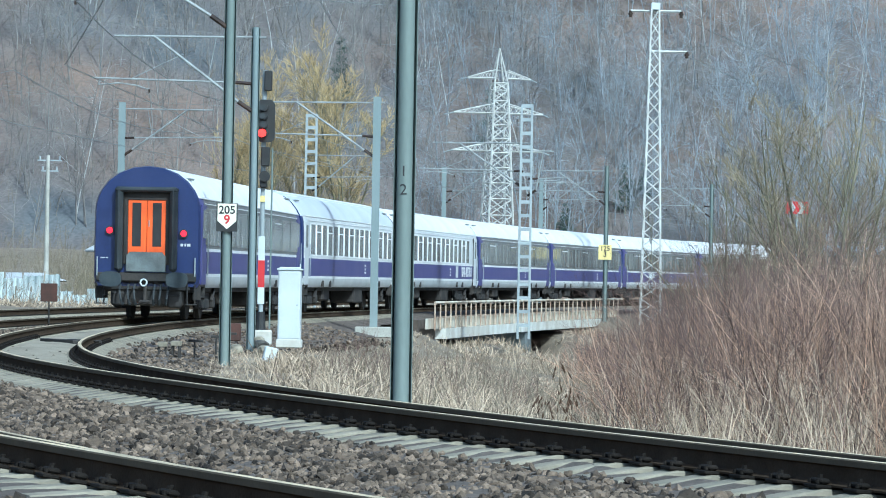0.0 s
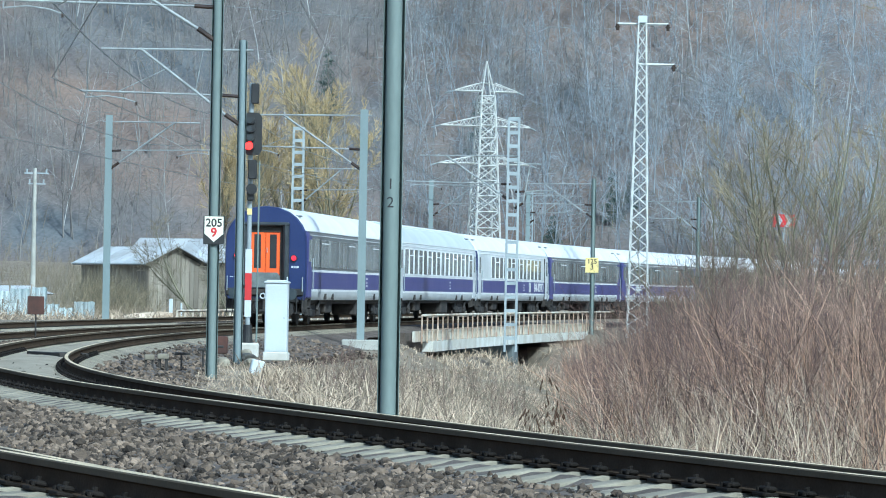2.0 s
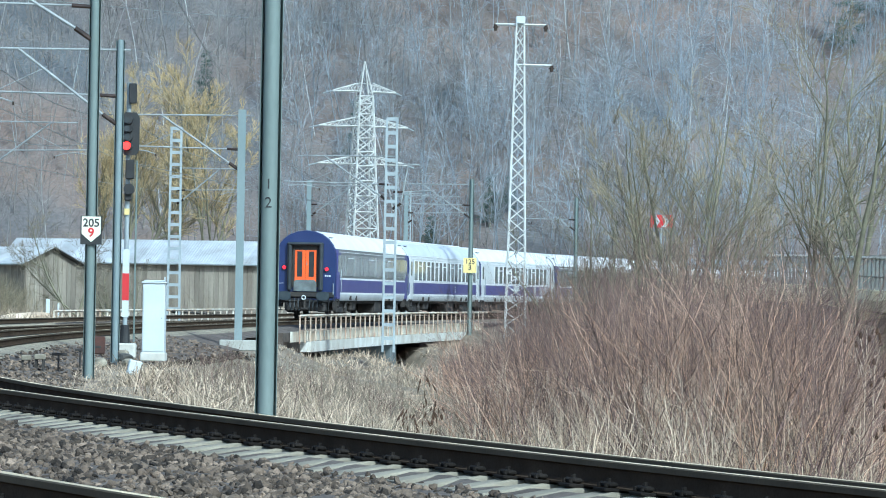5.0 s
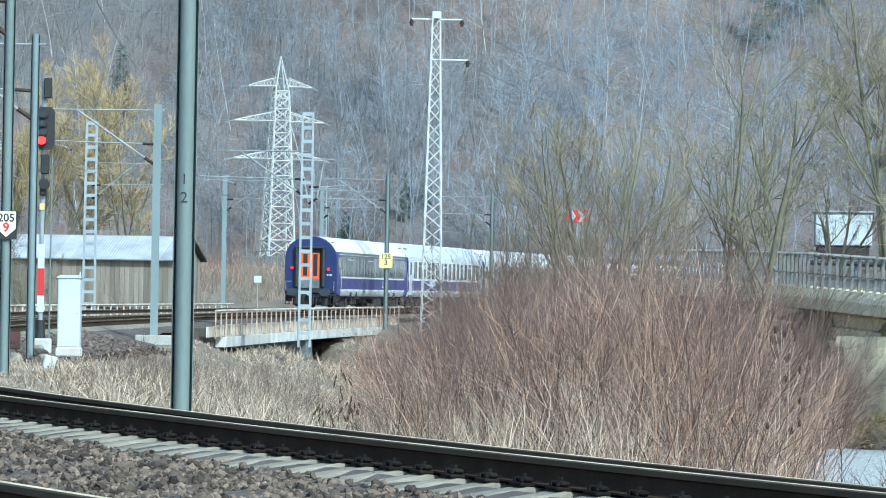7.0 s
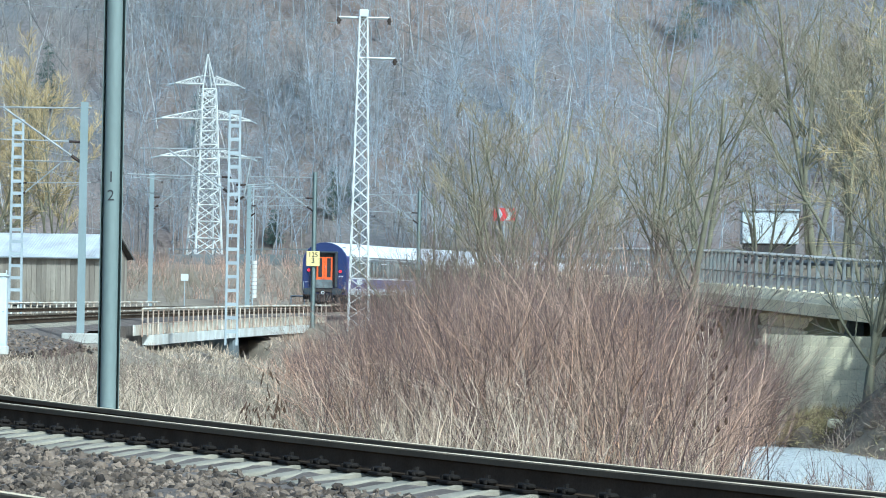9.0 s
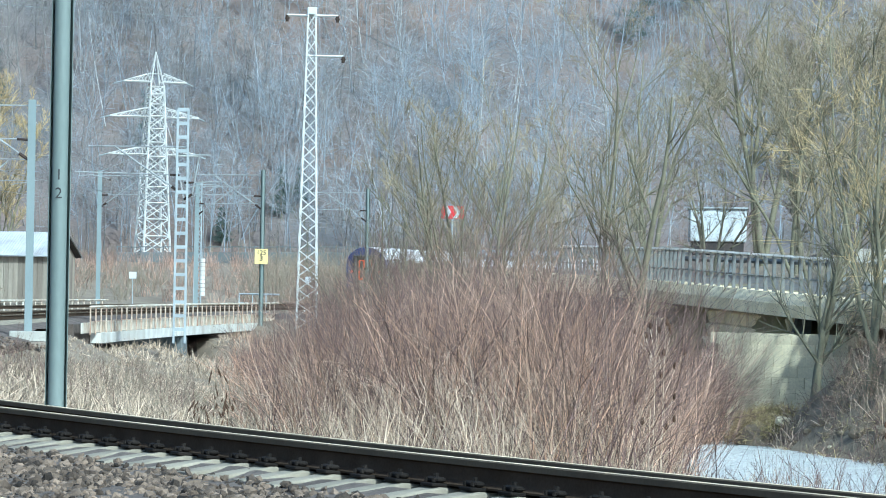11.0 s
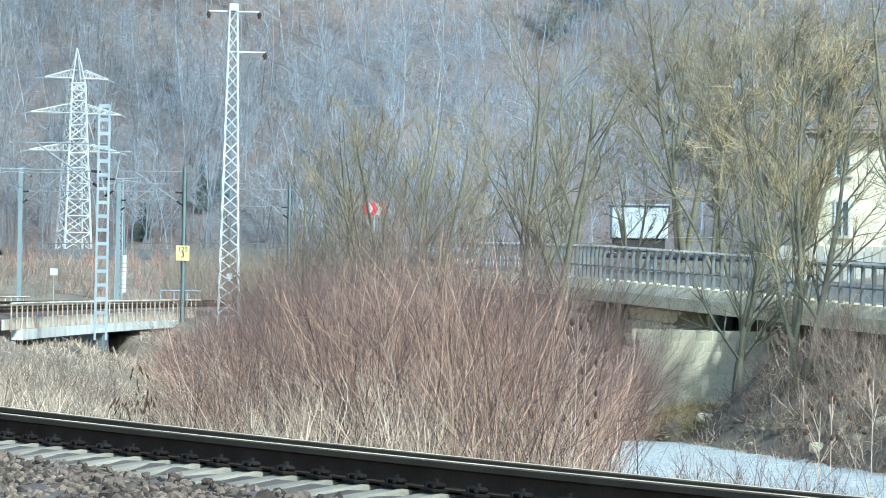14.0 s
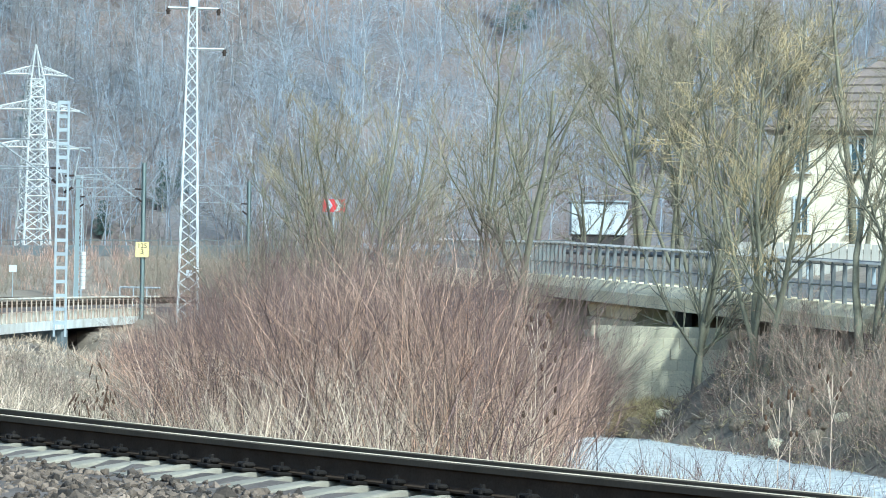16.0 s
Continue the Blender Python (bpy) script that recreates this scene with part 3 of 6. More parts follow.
def bed(d, y):
    """Height of the ballast bed above the running line's base, d to the right of track A."""
    c = cant(y)
    a = -0.222 - d / 0.75 * c
    b = -0.222 - (d + GAP) / 0.75 * (c + EXTRA)
    a = np.where(np.abs(d) > 0.95, a - (np.abs(d) - 0.95) * 0.22, a)
    b = np.where(np.abs(d + GAP) > 0.95, b - (np.abs(d + GAP) - 0.95) * 0.22, b)
    z = np.where(d > -1.4, a, np.where(d < -GAP + 1.4, b, 0))
    za, zb = -0.222 + 1.55 / 0.75 * c, -0.222 - 1.4 / 0.75 * (c + EXTRA)
    t = np.clip((d + GAP - 1.4) / (GAP - 2.8), 0, 1)
    z = np.where((d <= -1.4) & (d >= -GAP + 1.4), (zb + 0.03) * (1 - t) - 0.245 * t + 0.085 * np.sin(np.pi * t), z)
    z = np.where(d > 1.6, -0.222 - 1.6 / 0.75 * c - 0.14 - (d - 1.6) * 0.2, z)
    return np.where(d < -GAP - 1.7, -0.222 + 1.7 / 0.75 * (c + EXTRA) - 0.165 + (d + GAP + 1.7) * 0.3, z)


def build_bed():
    ds = np.concatenate([np.arange(-GAP - 3.2, -GAP - 1.6, 0.4), np.arange(-GAP - 1.6, 3.0, 0.2), [3.2, 3.6]])
    ss = spaced((-40, 110, 0.7), (110, 150, 2.0))
    narrow = 1 - 0.42 * smooth(112, 130, ss)[:, None] * (ds > 0)
    x, y, h = (np.interp(ss, _s, a)[:, None] for a in (_x, _y, _h))
    ds_ = ds[None] * narrow
    px, py = x + ds_ * np.cos(h), y - ds_ * np.sin(h)
    z = rise(py) + bed(ds_ + 0 * py, py) + np.random.default_rng(8).normal(0, 0.008, px.shape)
    nx = len(ds)
    i = np.arange(len(ss) - 1)[:, None] * nx + np.arange(nx - 1)
    f = np.stack([i, i + 1, i + nx + 1, i + nx], -1).reshape(-1, 4)
    tagged(new("ballast_bed", quads("ballast_bed", np.stack([px, py, z], -1).reshape(-1, 3), f, M["ballast"], True)), "bed of brown crushed stone under both tracks", "ballast", kind="structure")


build_bed()


def crib_fill():
    """Pale trodden fines between the rails where the line curves away."""
    ds, ss = np.linspace(-0.64, 0.64, 9), spaced((46, 132, 0.7),)
    x, y, h = (np.interp(ss, _s, a)[:, None] for a in (_x, _y, _h))
    px, py = x + ds * np.cos(h), y - ds * np.sin(h)
    z = rise(py) - 0.186 - ds / 0.75 * cant(py) - 0.03 * np.abs(ds / 0.64) ** 4 + np.random.default_rng(9).normal(0, 0.006, px.shape)
    i = np.arange(len(ss) - 1)[:, None] * 9 + np.arange(8)
    f = np.stack([i, i + 1, i + 10, i + 9], -1).reshape(-1, 4)
    tagged(new("crib_fill", quads("crib_fill", np.stack([px, py, z], -1).reshape(-1, 3), f, M["fines"], True)), "pale beige stone fines between the rails", "ballast", kind="structure")


crib_fill()


def build_ballast():
    rng = np.random.default_rng(11)
    t = (1 + 5 ** 0.5) / 2
    ico = np.array([(-1, t, 0), (1, t, 0), (-1, -t, 0), (1, -t, 0), (0, -1, t), (0, 1, t), (0, -1, -t), (0, 1, -t), (t, 0, -1), (t, 0, 1), (-t, 0, -1), (-t, 0, 1)]) / 1.9
    tri = np.array([(0, 11, 5), (0, 5, 1), (0, 1, 7), (0, 7, 10), (0, 10, 11), (1, 5, 9), (5, 11, 4), (11, 10, 2), (10, 7, 6), (7, 1, 8), (3, 9, 4), (3, 4, 2), (3, 2, 6), (3, 6, 8), (3, 8, 9), (4, 9, 5), (2, 4, 11), (6, 2, 10), (8, 6, 7), (9, 8, 1)])
    def heap(n, s, d, size, lift):
        x, y, h = (np.interp(s, _s, a) for a in (_x, _y, _h))
        px, py = x + d * np.cos(h), y - d * np.sin(h)
        z = rise(py) + bed(d, py) + lift
        c = ico[None] * (1 + rng.uniform(-0.28, 0.28, (n, 12, 1)))
        c = c * rng.uniform(0.6, 1.25, (n, 1, 3)) * size[:, None, None]
        q = rng.normal(0, 1, (n, 4))
        q /= np.linalg.norm(q, axis=1, keepdims=True)
        w, a, b, e = q.T
        R = np.stack([1 - 2 * (b * b + e * e), 2 * (a * b - e * w), 2 * (a * e + b * w), 2 * (a * b + e * w), 1 - 2 * (a * a + e * e), 2 * (b * e - a * w),
                      2 * (a * e - b * w), 2 * (b * e + a * w), 1 - 2 * (a * a + b * b)], -1).reshape(n, 3, 3)
        c = np.einsum("nij,nvj->nvi", R, c) + np.stack([px, py, z], -1)[:, None]
        f = tri[None] + np.arange(n)[:, None, None] * 12
        return c.reshape(-1, 3), f.reshape(-1, 3)
    sets = []
    # heaped between the two tracks, then thinner on the shoulders and in the cribs
    for n, s0, s1, d0, d1, big, crown in ((30000, 4, 48, -GAP + 1.25, -1.33, 0.028, 0.0), (5500, 48, 100, -GAP + 1.25, -1.55, 0.042, 0.0), (3500, 4, 60, 1.2, 2.8, 0.038, 0.0), (1500, 4, 48, -1.45, -1.24, 0.026, 0.0),
                                          (3000, 4, 60, -0.62, 0.62, 0.03, -0.01), (4000, 50, 115, 1.2, 4.2, 0.045, 0.0), (3500, 4, 40, -GAP - 3.0, -GAP - 1.35, 0.036, 0.0)):
        s = s0 + (s1 - s0) * rng.uniform(0, 1, n) ** 1.25
        d = rng.uniform(d0, d1, n)
        sets.append(heap(n, s, d, big * rng.lognormal(0, 0.28, n), crown + rng.uniform(-0.03, 0.015, n)))
    co, f = stack(sets)
    tagged(new("ballast", quads("ballast", co, f, M["stone"])), "loose brown and grey crushed stone ballast", "ballast", kind="stuff")


build_ballast()


# ---- the train ----
def coach(style, tail=False):
    """A passenger coach: x ahead, z up from the rails, the middle at 0."""
    L, W = 12.0, 1.41
    names = {"panorama": "blue and grey coach with tinted windows and white roof", "ribbed": "blue and grey coach with tall windows and ribbed roof",
             "bistro": "blue and grey bistro coach with a white roof"}
    c = thing("passenger_coach", Matrix(), ("last blue and grey coach with lit red tail lamps" if tail else names[style]), "railway coach", "coaches of the train")
    upper = 4 if style == "panorama" else 5
    # outline of one side: y, z, and the paint of the band above the point
    side = [(1.30, 0.86, 0), (1.38, 0.98, 0), (W, 1.16, 1), (W, 1.24, 2), (W, 1.83, 1), (W, 1.91, upper), (W, 2.55, upper), (1.39, 3.02, upper), (1.34, 3.22, 3)]
    roof = [(1.24, 3.42), (1.05, 3.66), (0.78, 3.86), (0.42, 4.0), (0.0, 4.05)]
    ring = [(y, z) for y, z, _ in side] + roof + [(-y, z) for y, z in roof[-2::-1]] + [(-y, z) for y, z, _ in side[::-1]]
    kinds = [k for _, _, k in side[:-1]] + [3] * (2 * len(roof)) + [k for _, _, k in side[-2::-1]]
    g, n = Geo(), len(ring)
    xs = [-L, -L + 0.12, -L + 0.95, L - 0.95, L - 0.12, L]
    for x in xs:
        e = 0.965 if abs(x) == L else 1.0
        g.v += [(x, y * e, 2.4 + (z - 2.4) * (0.985 if e < 1 else 1)) for y, z in ring]
    for j in range(5):
        for i in range(n):
            a, b = j * n + i, j * n + (i + 1) % n
            k = kinds[i] if i < n - 1 else 0
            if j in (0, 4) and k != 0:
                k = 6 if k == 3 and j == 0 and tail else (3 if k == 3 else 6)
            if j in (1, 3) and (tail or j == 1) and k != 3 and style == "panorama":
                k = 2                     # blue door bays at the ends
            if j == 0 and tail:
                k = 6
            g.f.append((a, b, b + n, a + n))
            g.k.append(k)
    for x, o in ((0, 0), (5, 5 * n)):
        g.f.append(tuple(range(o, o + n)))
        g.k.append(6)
    shade = mat_pick(style)
    body = part("body", g, shade, c, smooth=True)
    if style == "ribbed":
        for i in range(11):
            t = (i - 5) / 5.5
            y = 1.22 * t
            z = 4.05 - 0.63 * abs(t) ** 2.2
            part("roof_rib", Geo().box((0, y, z + 0.012), (23.4, 0.035, 0.04), cut=0.01), M["t_roof"], body)
    for sg in (-1, 1):
        part("gutter", Geo().box((0, sg * 1.345, 3.23), (23.5, 0.035, 0.04), cut=0.01), M["t_white"], body)
        part("gutter", Geo().box((0, sg * 1.385, 3.09), (22.0, 0.02, 0.03), cut=0.006), M["t_white"], body)
        if style == "panorama":
            for i in range(10):
                x = -9.95 + i * 2.21
                w = part("window", Geo().box((x, sg * 1.405, 2.48), (2.08, 0.03, 0.98), cut=0.01), M["t_glass"], c, "tinted window with curtains and reflections in its colour")
                if i % 3 == 1:
                    part("vent", Geo().box((x, sg * 1.418, 2.83), (1.7, 0.012, 0.03)), M["t_white"], w)
        else:
            for i in range(16):
                x = -9.9 + i * 1.32
                if style == "bistro" and i in (0, 1, 15):
                    continue
                w = part("window", Geo().box((x, sg * 1.405, 2.46), (1.0, 0.03, 1.02), cut=0.01), M["t_glass"], c, "tall window in a white frame")
                part("frame", Geo().box((x - 0.515, sg * 1.412, 2.46), (0.04, 0.025, 1.08)).box((x + 0.515, sg * 1.412, 2.46), (0.04, 0.025, 1.08))
                     .box((x, sg * 1.412, 2.99), (0.99, 0.025, 0.05)).box((x, sg * 1.412, 1.93), (0.99, 0.025, 0.05)), M["t_white"], w)
                if i % 2:
                    part("rail", Geo().box((x, sg * 1.424, 2.72), (0.99, 0.012, 0.035)), M["t_white"], w)
        for x in (-11.25, 11.25):
            door = part("door", Geo().box((x, sg * 1.402, 2.0), (0.9, 0.03, 2.1), cut=0.01), M["t_blue"] if style == "panorama" else M["t_grey"], c, "narrow folding entrance door")
            part("pane", Geo().box((x, sg * 1.42, 2.55), (0.42, 0.012, 0.75), cut=0.004), M["t_glass"], door)
            part("handrail", Geo().tube((x + 0.55, sg * 1.45, 1.2), (x + 0.55, sg * 1.45, 2.3), 0.015, n=6), M["galv"], door)
            part("step", Geo().box((x, sg * 1.3, 0.62), (0.75, 0.22, 0.05), cut=0.01).box((x, sg * 1.33, 0.92), (0.75, 0.16, 0.05), cut=0.01)
                 .box((x - 0.4, sg * 1.3, 0.8), (0.03, 0.2, 0.5)).box((x + 0.4, sg * 1.3, 0.8), (0.03, 0.2, 0.5)), M["t_dark"], door)
        # white lettering too small to read, as bars
        for x, z, w in ((3.1, 1.66, 0.30), (3.1, 1.52, 0.22), (3.1, 1.40, 0.30)):
            part("marking", Geo().box((x, sg * 1.413, z), (w, 0.006, 0.07)), M["t_white"], c)
        for i, (x, w) in enumerate(((-7.4, 0.5), (-5.6, 0.4), (5.4, 0.45), (7.2, 0.5))):
            part("skirt_hatch", Geo().box((x, sg * 1.385, 0.99), (w, 0.03, 0.22), cut=0.008), M["t_dark"], c)
        if style == "bistro":
            part("lettering", letters("BAR-BISTRO", 0.62, M["t_white"], bold=0.008), M["t_white"], c, m=pose(8.4 * (1 if sg < 0 else -1), sg * 1.416, 1.53, 90, 0, 0 if sg < 0 else 180))
            part("hatch", Geo().box((5.2, sg * 1.408, 1.55), (0.7, 0.02, 0.5), cut=0.005), M["t_grey"], c)
            part("service_door", Geo().box((10.5, sg * 1.405, 2.0), (0.22, 0.03, 2.2)), M["t_dark"], c)
    for x in (-11.2, 11.2):
        part("roof_hatch", Geo().box((x, -1.0, 3.73), (0.45, 0.18, 0.05), cut=0.015), M["t_plate"], c)
    # running gear
    part("underframe", Geo().box((0, 0, 0.84), (23.4, 2.3, 0.22), cut=0.03).box((-2.2, 0.8, 0.6), (2.6, 0.8, 0.55), cut=0.05).box((2.8, -0.75, 0.58), (2.2, 0.9, 0.6), cut=0.05)
         .box((5.2, 0.7, 0.62), (1.2, 0.8, 0.5), cut=0.05).box((-5.0, -0.7, 0.62), (1.5, 0.9, 0.45), cut=0.05).tube((0, 0.3, 0.55), (3, 0.3, 0.55), 0.2, n=10), M["t_dark"], c)
    for bx in (-8.6, 8.6):
        b = Geo()
        for sg in (-1, 1):
            b.box((0, sg * 1.02, 0.62), (3.3, 0.14, 0.2), cut=0.03).box((0, sg * 1.06, 0.42), (0.9, 0.2, 0.3), cut=0.05)
            for ax in (-1.28, 1.28):
                b.box((ax, sg * 1.08, 0.46), (0.34, 0.22, 0.34), cut=0.05).tube((ax - 0.28, sg * 1.05, 0.45), (ax - 0.28, sg * 1.05, 0.85), 0.09, n=8).tube((ax + 0.28, sg * 1.05, 0.45), (ax + 0.28, sg * 1.05, 0.85), 0.09, n=8)
            b.tube((0.5, sg * 1.2, 0.5), (1.3, sg * 1.2, 0.95), 0.05, n=6)
        bogie = part("bogie", b.box((0, 0, 0.6), (0.7, 2.0, 0.25), cut=0.03), M["t_dark"], c, m=pose(bx, 0, 0))
        for ax in (-1.28, 1.28):
            w = Geo()
            for sg in (-1, 1):
                w.tube((ax, sg * 0.68, 0.46), (ax, sg * 0.80, 0.46), 0.46, n=24).tube((ax, sg * 0.655, 0.46), (ax, sg * 0.68, 0.46), 0.487, n=24)
            part("wheelset", w.tube((ax, -0.7, 0.46), (ax, 0.7, 0.46), 0.08, n=10), M["t_dark"], bogie)
    for ex, o in ((-L, -1), (L, 1)):
        gw = part("gangway_hood", Geo().box((ex + o * 0.12, 0, 3.42), (0.3, 1.66, 0.14), cut=0.05), M["rubber"], c, "black rubber gangway surround")
        for y in (-0.72, 0.72):
            part("gangway_tube", Geo().box((ex + o * 0.12, y, 2.36), (0.3, 0.2, 2.2), cut=0.08), M["rubber"], gw)
        for y in (-0.875, 0.875):
            plate = [(y + 0.29 * math.copysign(abs(math.cos(k)) ** 0.7, math.cos(k)), 1.06 + 0.20 * math.copysign(abs(math.sin(k)) ** 0.7, math.sin(k))) for k in (2 * math.pi * i / 24 for i in range(24))]
            part("buffer", Geo().tube((ex, y, 1.06), (ex + o * 0.44, y, 1.06), 0.11, n=14).prism(plate, ex + o * 0.42, ex + o * 0.48), M["buffer"], c, "worn dark blue-grey buffer")
    if tail:
        x = -L
        part("headstock", Geo().box((x - 0.02, 0, 1.12), (0.12, 2.66, 0.24), cut=0.03).box((x + 0.1, 0, 0.92), (0.2, 2.3, 0.3), cut=0.03), M["t_dark"], c)
        for sg in (-1, 1):
            leaf = part("door_leaf", Geo().box((x - 0.02, sg * 0.252, 2.33), (0.05, 0.495, 1.62), cut=0.012), M["t_orange"], c, "orange end door leaf")
            part("pane", Geo().box((x - 0.047, sg * 0.27, 2.50), (0.012, 0.235, 1.15), cut=0.004), M["black"], leaf)
        part("handle", Geo().tube((x - 0.06, -0.06, 2.45), (x - 0.06, -0.06, 2.62), 0.014, n=6), M["galv"], c)
        part("door_head", Geo().box((x - 0.03, 0, 3.25), (0.08, 1.2, 0.22), cut=0.02).box((x - 0.03, 0.56, 2.4), (0.08, 0.12, 1.9), cut=0.02).box((x - 0.03, -0.56, 2.4), (0.08, 0.12, 1.9), cut=0.02), M["t_dark"], c)
        part("fall_plate", Geo().prism([(-0.52, 1.27), (0.52, 1.27), (0.52, 1.70), (0.42, 1.78), (-0.42, 1.78), (-0.52, 1.66)], x - 0.12, x - 0.06), M["t_plate"], c, "scuffed grey metal fall plate")
        for y, z in ((0.98, 2.34), (-0.98, 2.28)):
            lamp = part("tail_lamp", Geo().tube((x + 0.02, y, z), (x - 0.07, y, z), 0.115, n=20), M["black"], c)
            part("lens", Geo().tube((x - 0.07, y, z), (x - 0.09, y, z), 0.085, 0.07, n=20), M["tail_red"], lamp, "glowing red lens")
        hook = Geo()
        for i in range(16):
            a, b = 2 * math.pi * i / 16, 2 * math.pi * (i + 1) / 16
            hook.tube((x - 0.42, 0.085 * math.cos(a), 0.98 + 0.085 * math.sin(a)), (x - 0.42, 0.085 * math.cos(b), 0.98 + 0.085 * math.sin(b)), 0.024, n=6)
        part("coupling_ring", hook, M["white"], c)
        part("draw_hook", Geo().box((x - 0.2, 0, 1.02), (0.36, 0.1, 0.14), cut=0.03).tube((x - 0.15, 0, 0.95), (x - 0.18, 0, 0.5), 0.05, n=8).box((x - 0.2, 0, 0.48), (0.1, 0.3, 0.08), cut=0.02), M["t_dark"], c)
        for y in (-0.62, -0.42, -0.25, 0.28, 0.45, 0.66):
            hose = Geo()
            p = [(x - 0.1, y, 0.92), (x - 0.26, y, 0.78), (x - 0.28, y * 0.95, 0.55), (x - 0.18, y * 0.9, 0.4), (x - 0.05, y * 0.88, 0.42)]
            for a, b in zip(p, p[1:]):
                hose.tube(a, b, 0.03, n=6)
            part("brake_hose", hose, M["rubber"], c)
        for y in (-1.2, 1.2):
            part("corner_step", Geo().tube((x - 0.05, y - 0.1, 0.95), (x - 0.05, y - 0.1, 0.4), 0.02, n=6).tube((x - 0.05, y + 0.1, 0.95), (x - 0.05, y + 0.1, 0.4), 0.02, n=6).box((x - 0.05, y, 0.42), (0.2, 0.3, 0.03)), M["t_dark"], c)
            part("grab_rail", Geo().tube((x - 0.08, y * 1.08, 1.15), (x - 0.08, y * 1.08, 1.65), 0.018, n=6), M["galv"], c)
        for y, w in ((-0.93, 0.07), (-1.02, 0.04), (-1.11, 0.09)):
            part("end_marking", Geo().box((x - 0.004, y, 1.98), (0.008, w, 0.07)), M["t_grey"], c)
        for y, w in ((1.16, 0.12), (1.05, 0.06)):
            part("end_marking", Geo().box((x - 0.004, y, 1.62), (0.008, w, 0.03)), M["t_grey"], c)
        part("skirting", Geo().box((x + 0.3, 0, 0.62), (0.5, 1.9, 0.5), cut=0.05).box((x + 0.1, 0.7, 0.55), (0.25, 0.4, 0.35), cut=0.04).box((x + 0.1, -0.75, 0.5), (0.25, 0.35, 0.35), cut=0.04), M["t_dark"], c)
    return c


def mat_pick(style):
    band = {"panorama": M["t_glass_band"], "ribbed": M["t_grey"], "bistro": M["t_grey"]}[style]
    roof = M["t_roof_rib"] if style == "ribbed" else M["t_roof"]
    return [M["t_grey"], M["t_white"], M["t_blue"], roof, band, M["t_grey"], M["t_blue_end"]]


M["t_glass_band"] = mat("dark_window_band", (0.10, 0.105, 0.11), 0.3, col2=(0.15, 0.155, 0.16), scale=0.6, fine=8, var=0.2, bump=0)
TRAIN = [coach("panorama", True), coach("ribbed"), coach("bistro"), coach("panorama")]
for _k in range(3):
    TRAIN.append(copy_thing(TRAIN[3], Matrix()))
SPEED, START = 14.2, 88.4


def coach_pose(k, t):
    s = START + 12.2 + 24.45 * k + SPEED * t
    ax, ay, _ = line(s - 8.6)
    bx, by, _ = line(s + 8.6)
    return pose((ax + bx) / 2, (ay + by) / 2, float(rise((ay + by) / 2)), 0, 0, math.degrees(math.atan2(by - ay, bx - ax)))


# ---- line-side masts and wires ----
def cantilever(mast, base, way, reach, z, small=False):
    """Bracket arms on a mast: way is the unit direction across the track."""
    def at(r, h):
        return (base[0] + way[0] * r, base[1] + way[1] * r, h)
    steel = M["arm_steel"]
    part("top_tube", Geo().tube(at(-0.25, z), at(reach + 0.25, z - 0.02), 0.028, n=8), steel, mast)
    strut = part("diagonal_strut", Geo().tube(at(0.42, z - 1.62), at(reach * 0.78, z), 0.034, n=8), steel, mast)
    part("insulator", Geo().tube(at(0.08, z - 1.85), at(0.42, z - 1.62), 0.055, n=10), M["insul"], strut)
    part("registration_tube", Geo().tube(at(0.5, z - 1.14), at(reach + 0.8, z - 1.08), 0.024, n=8), steel, mast)
    part("insulator", Geo().tube(at(0.1, z - 1.16), at(0.5, z - 1.14), 0.045, n=10), M["insul"], mast)
    e = reach + 0.6
    arm = part("steady_arm", Geo().tube(at(e, z - 1.08), at(e + 0.02, z - 1.25), 0.016, n=6).tube(at(e + 0.02, z - 1.25), at(e - 0.5, z - 1.20), 0.018, n=6)
               .tube(at(e - 0.5, z - 1.20), at(e - 0.95, z - 1.26), 0.018, n=6).tube(at(e - 0.95, z - 1.26), at(e - 1.25, z - 1.36), 0.018, n=6), steel, mast)
    part("clamp", Geo().box(at(e - 1.25, z - 1.39), (0.05, 0.05, 0.09)), M["insul"], arm)
    part("stay_wire", Geo().tube(at(reach * 0.55, z - 0.45), at(reach * 0.95, z - 1.1), 0.011, n=6), steel, mast)
    part("hanger", Geo().tube(at(reach * 0.3, z), at(reach * 0.36, z - 1.1), 0.011, n=6), steel, mast)


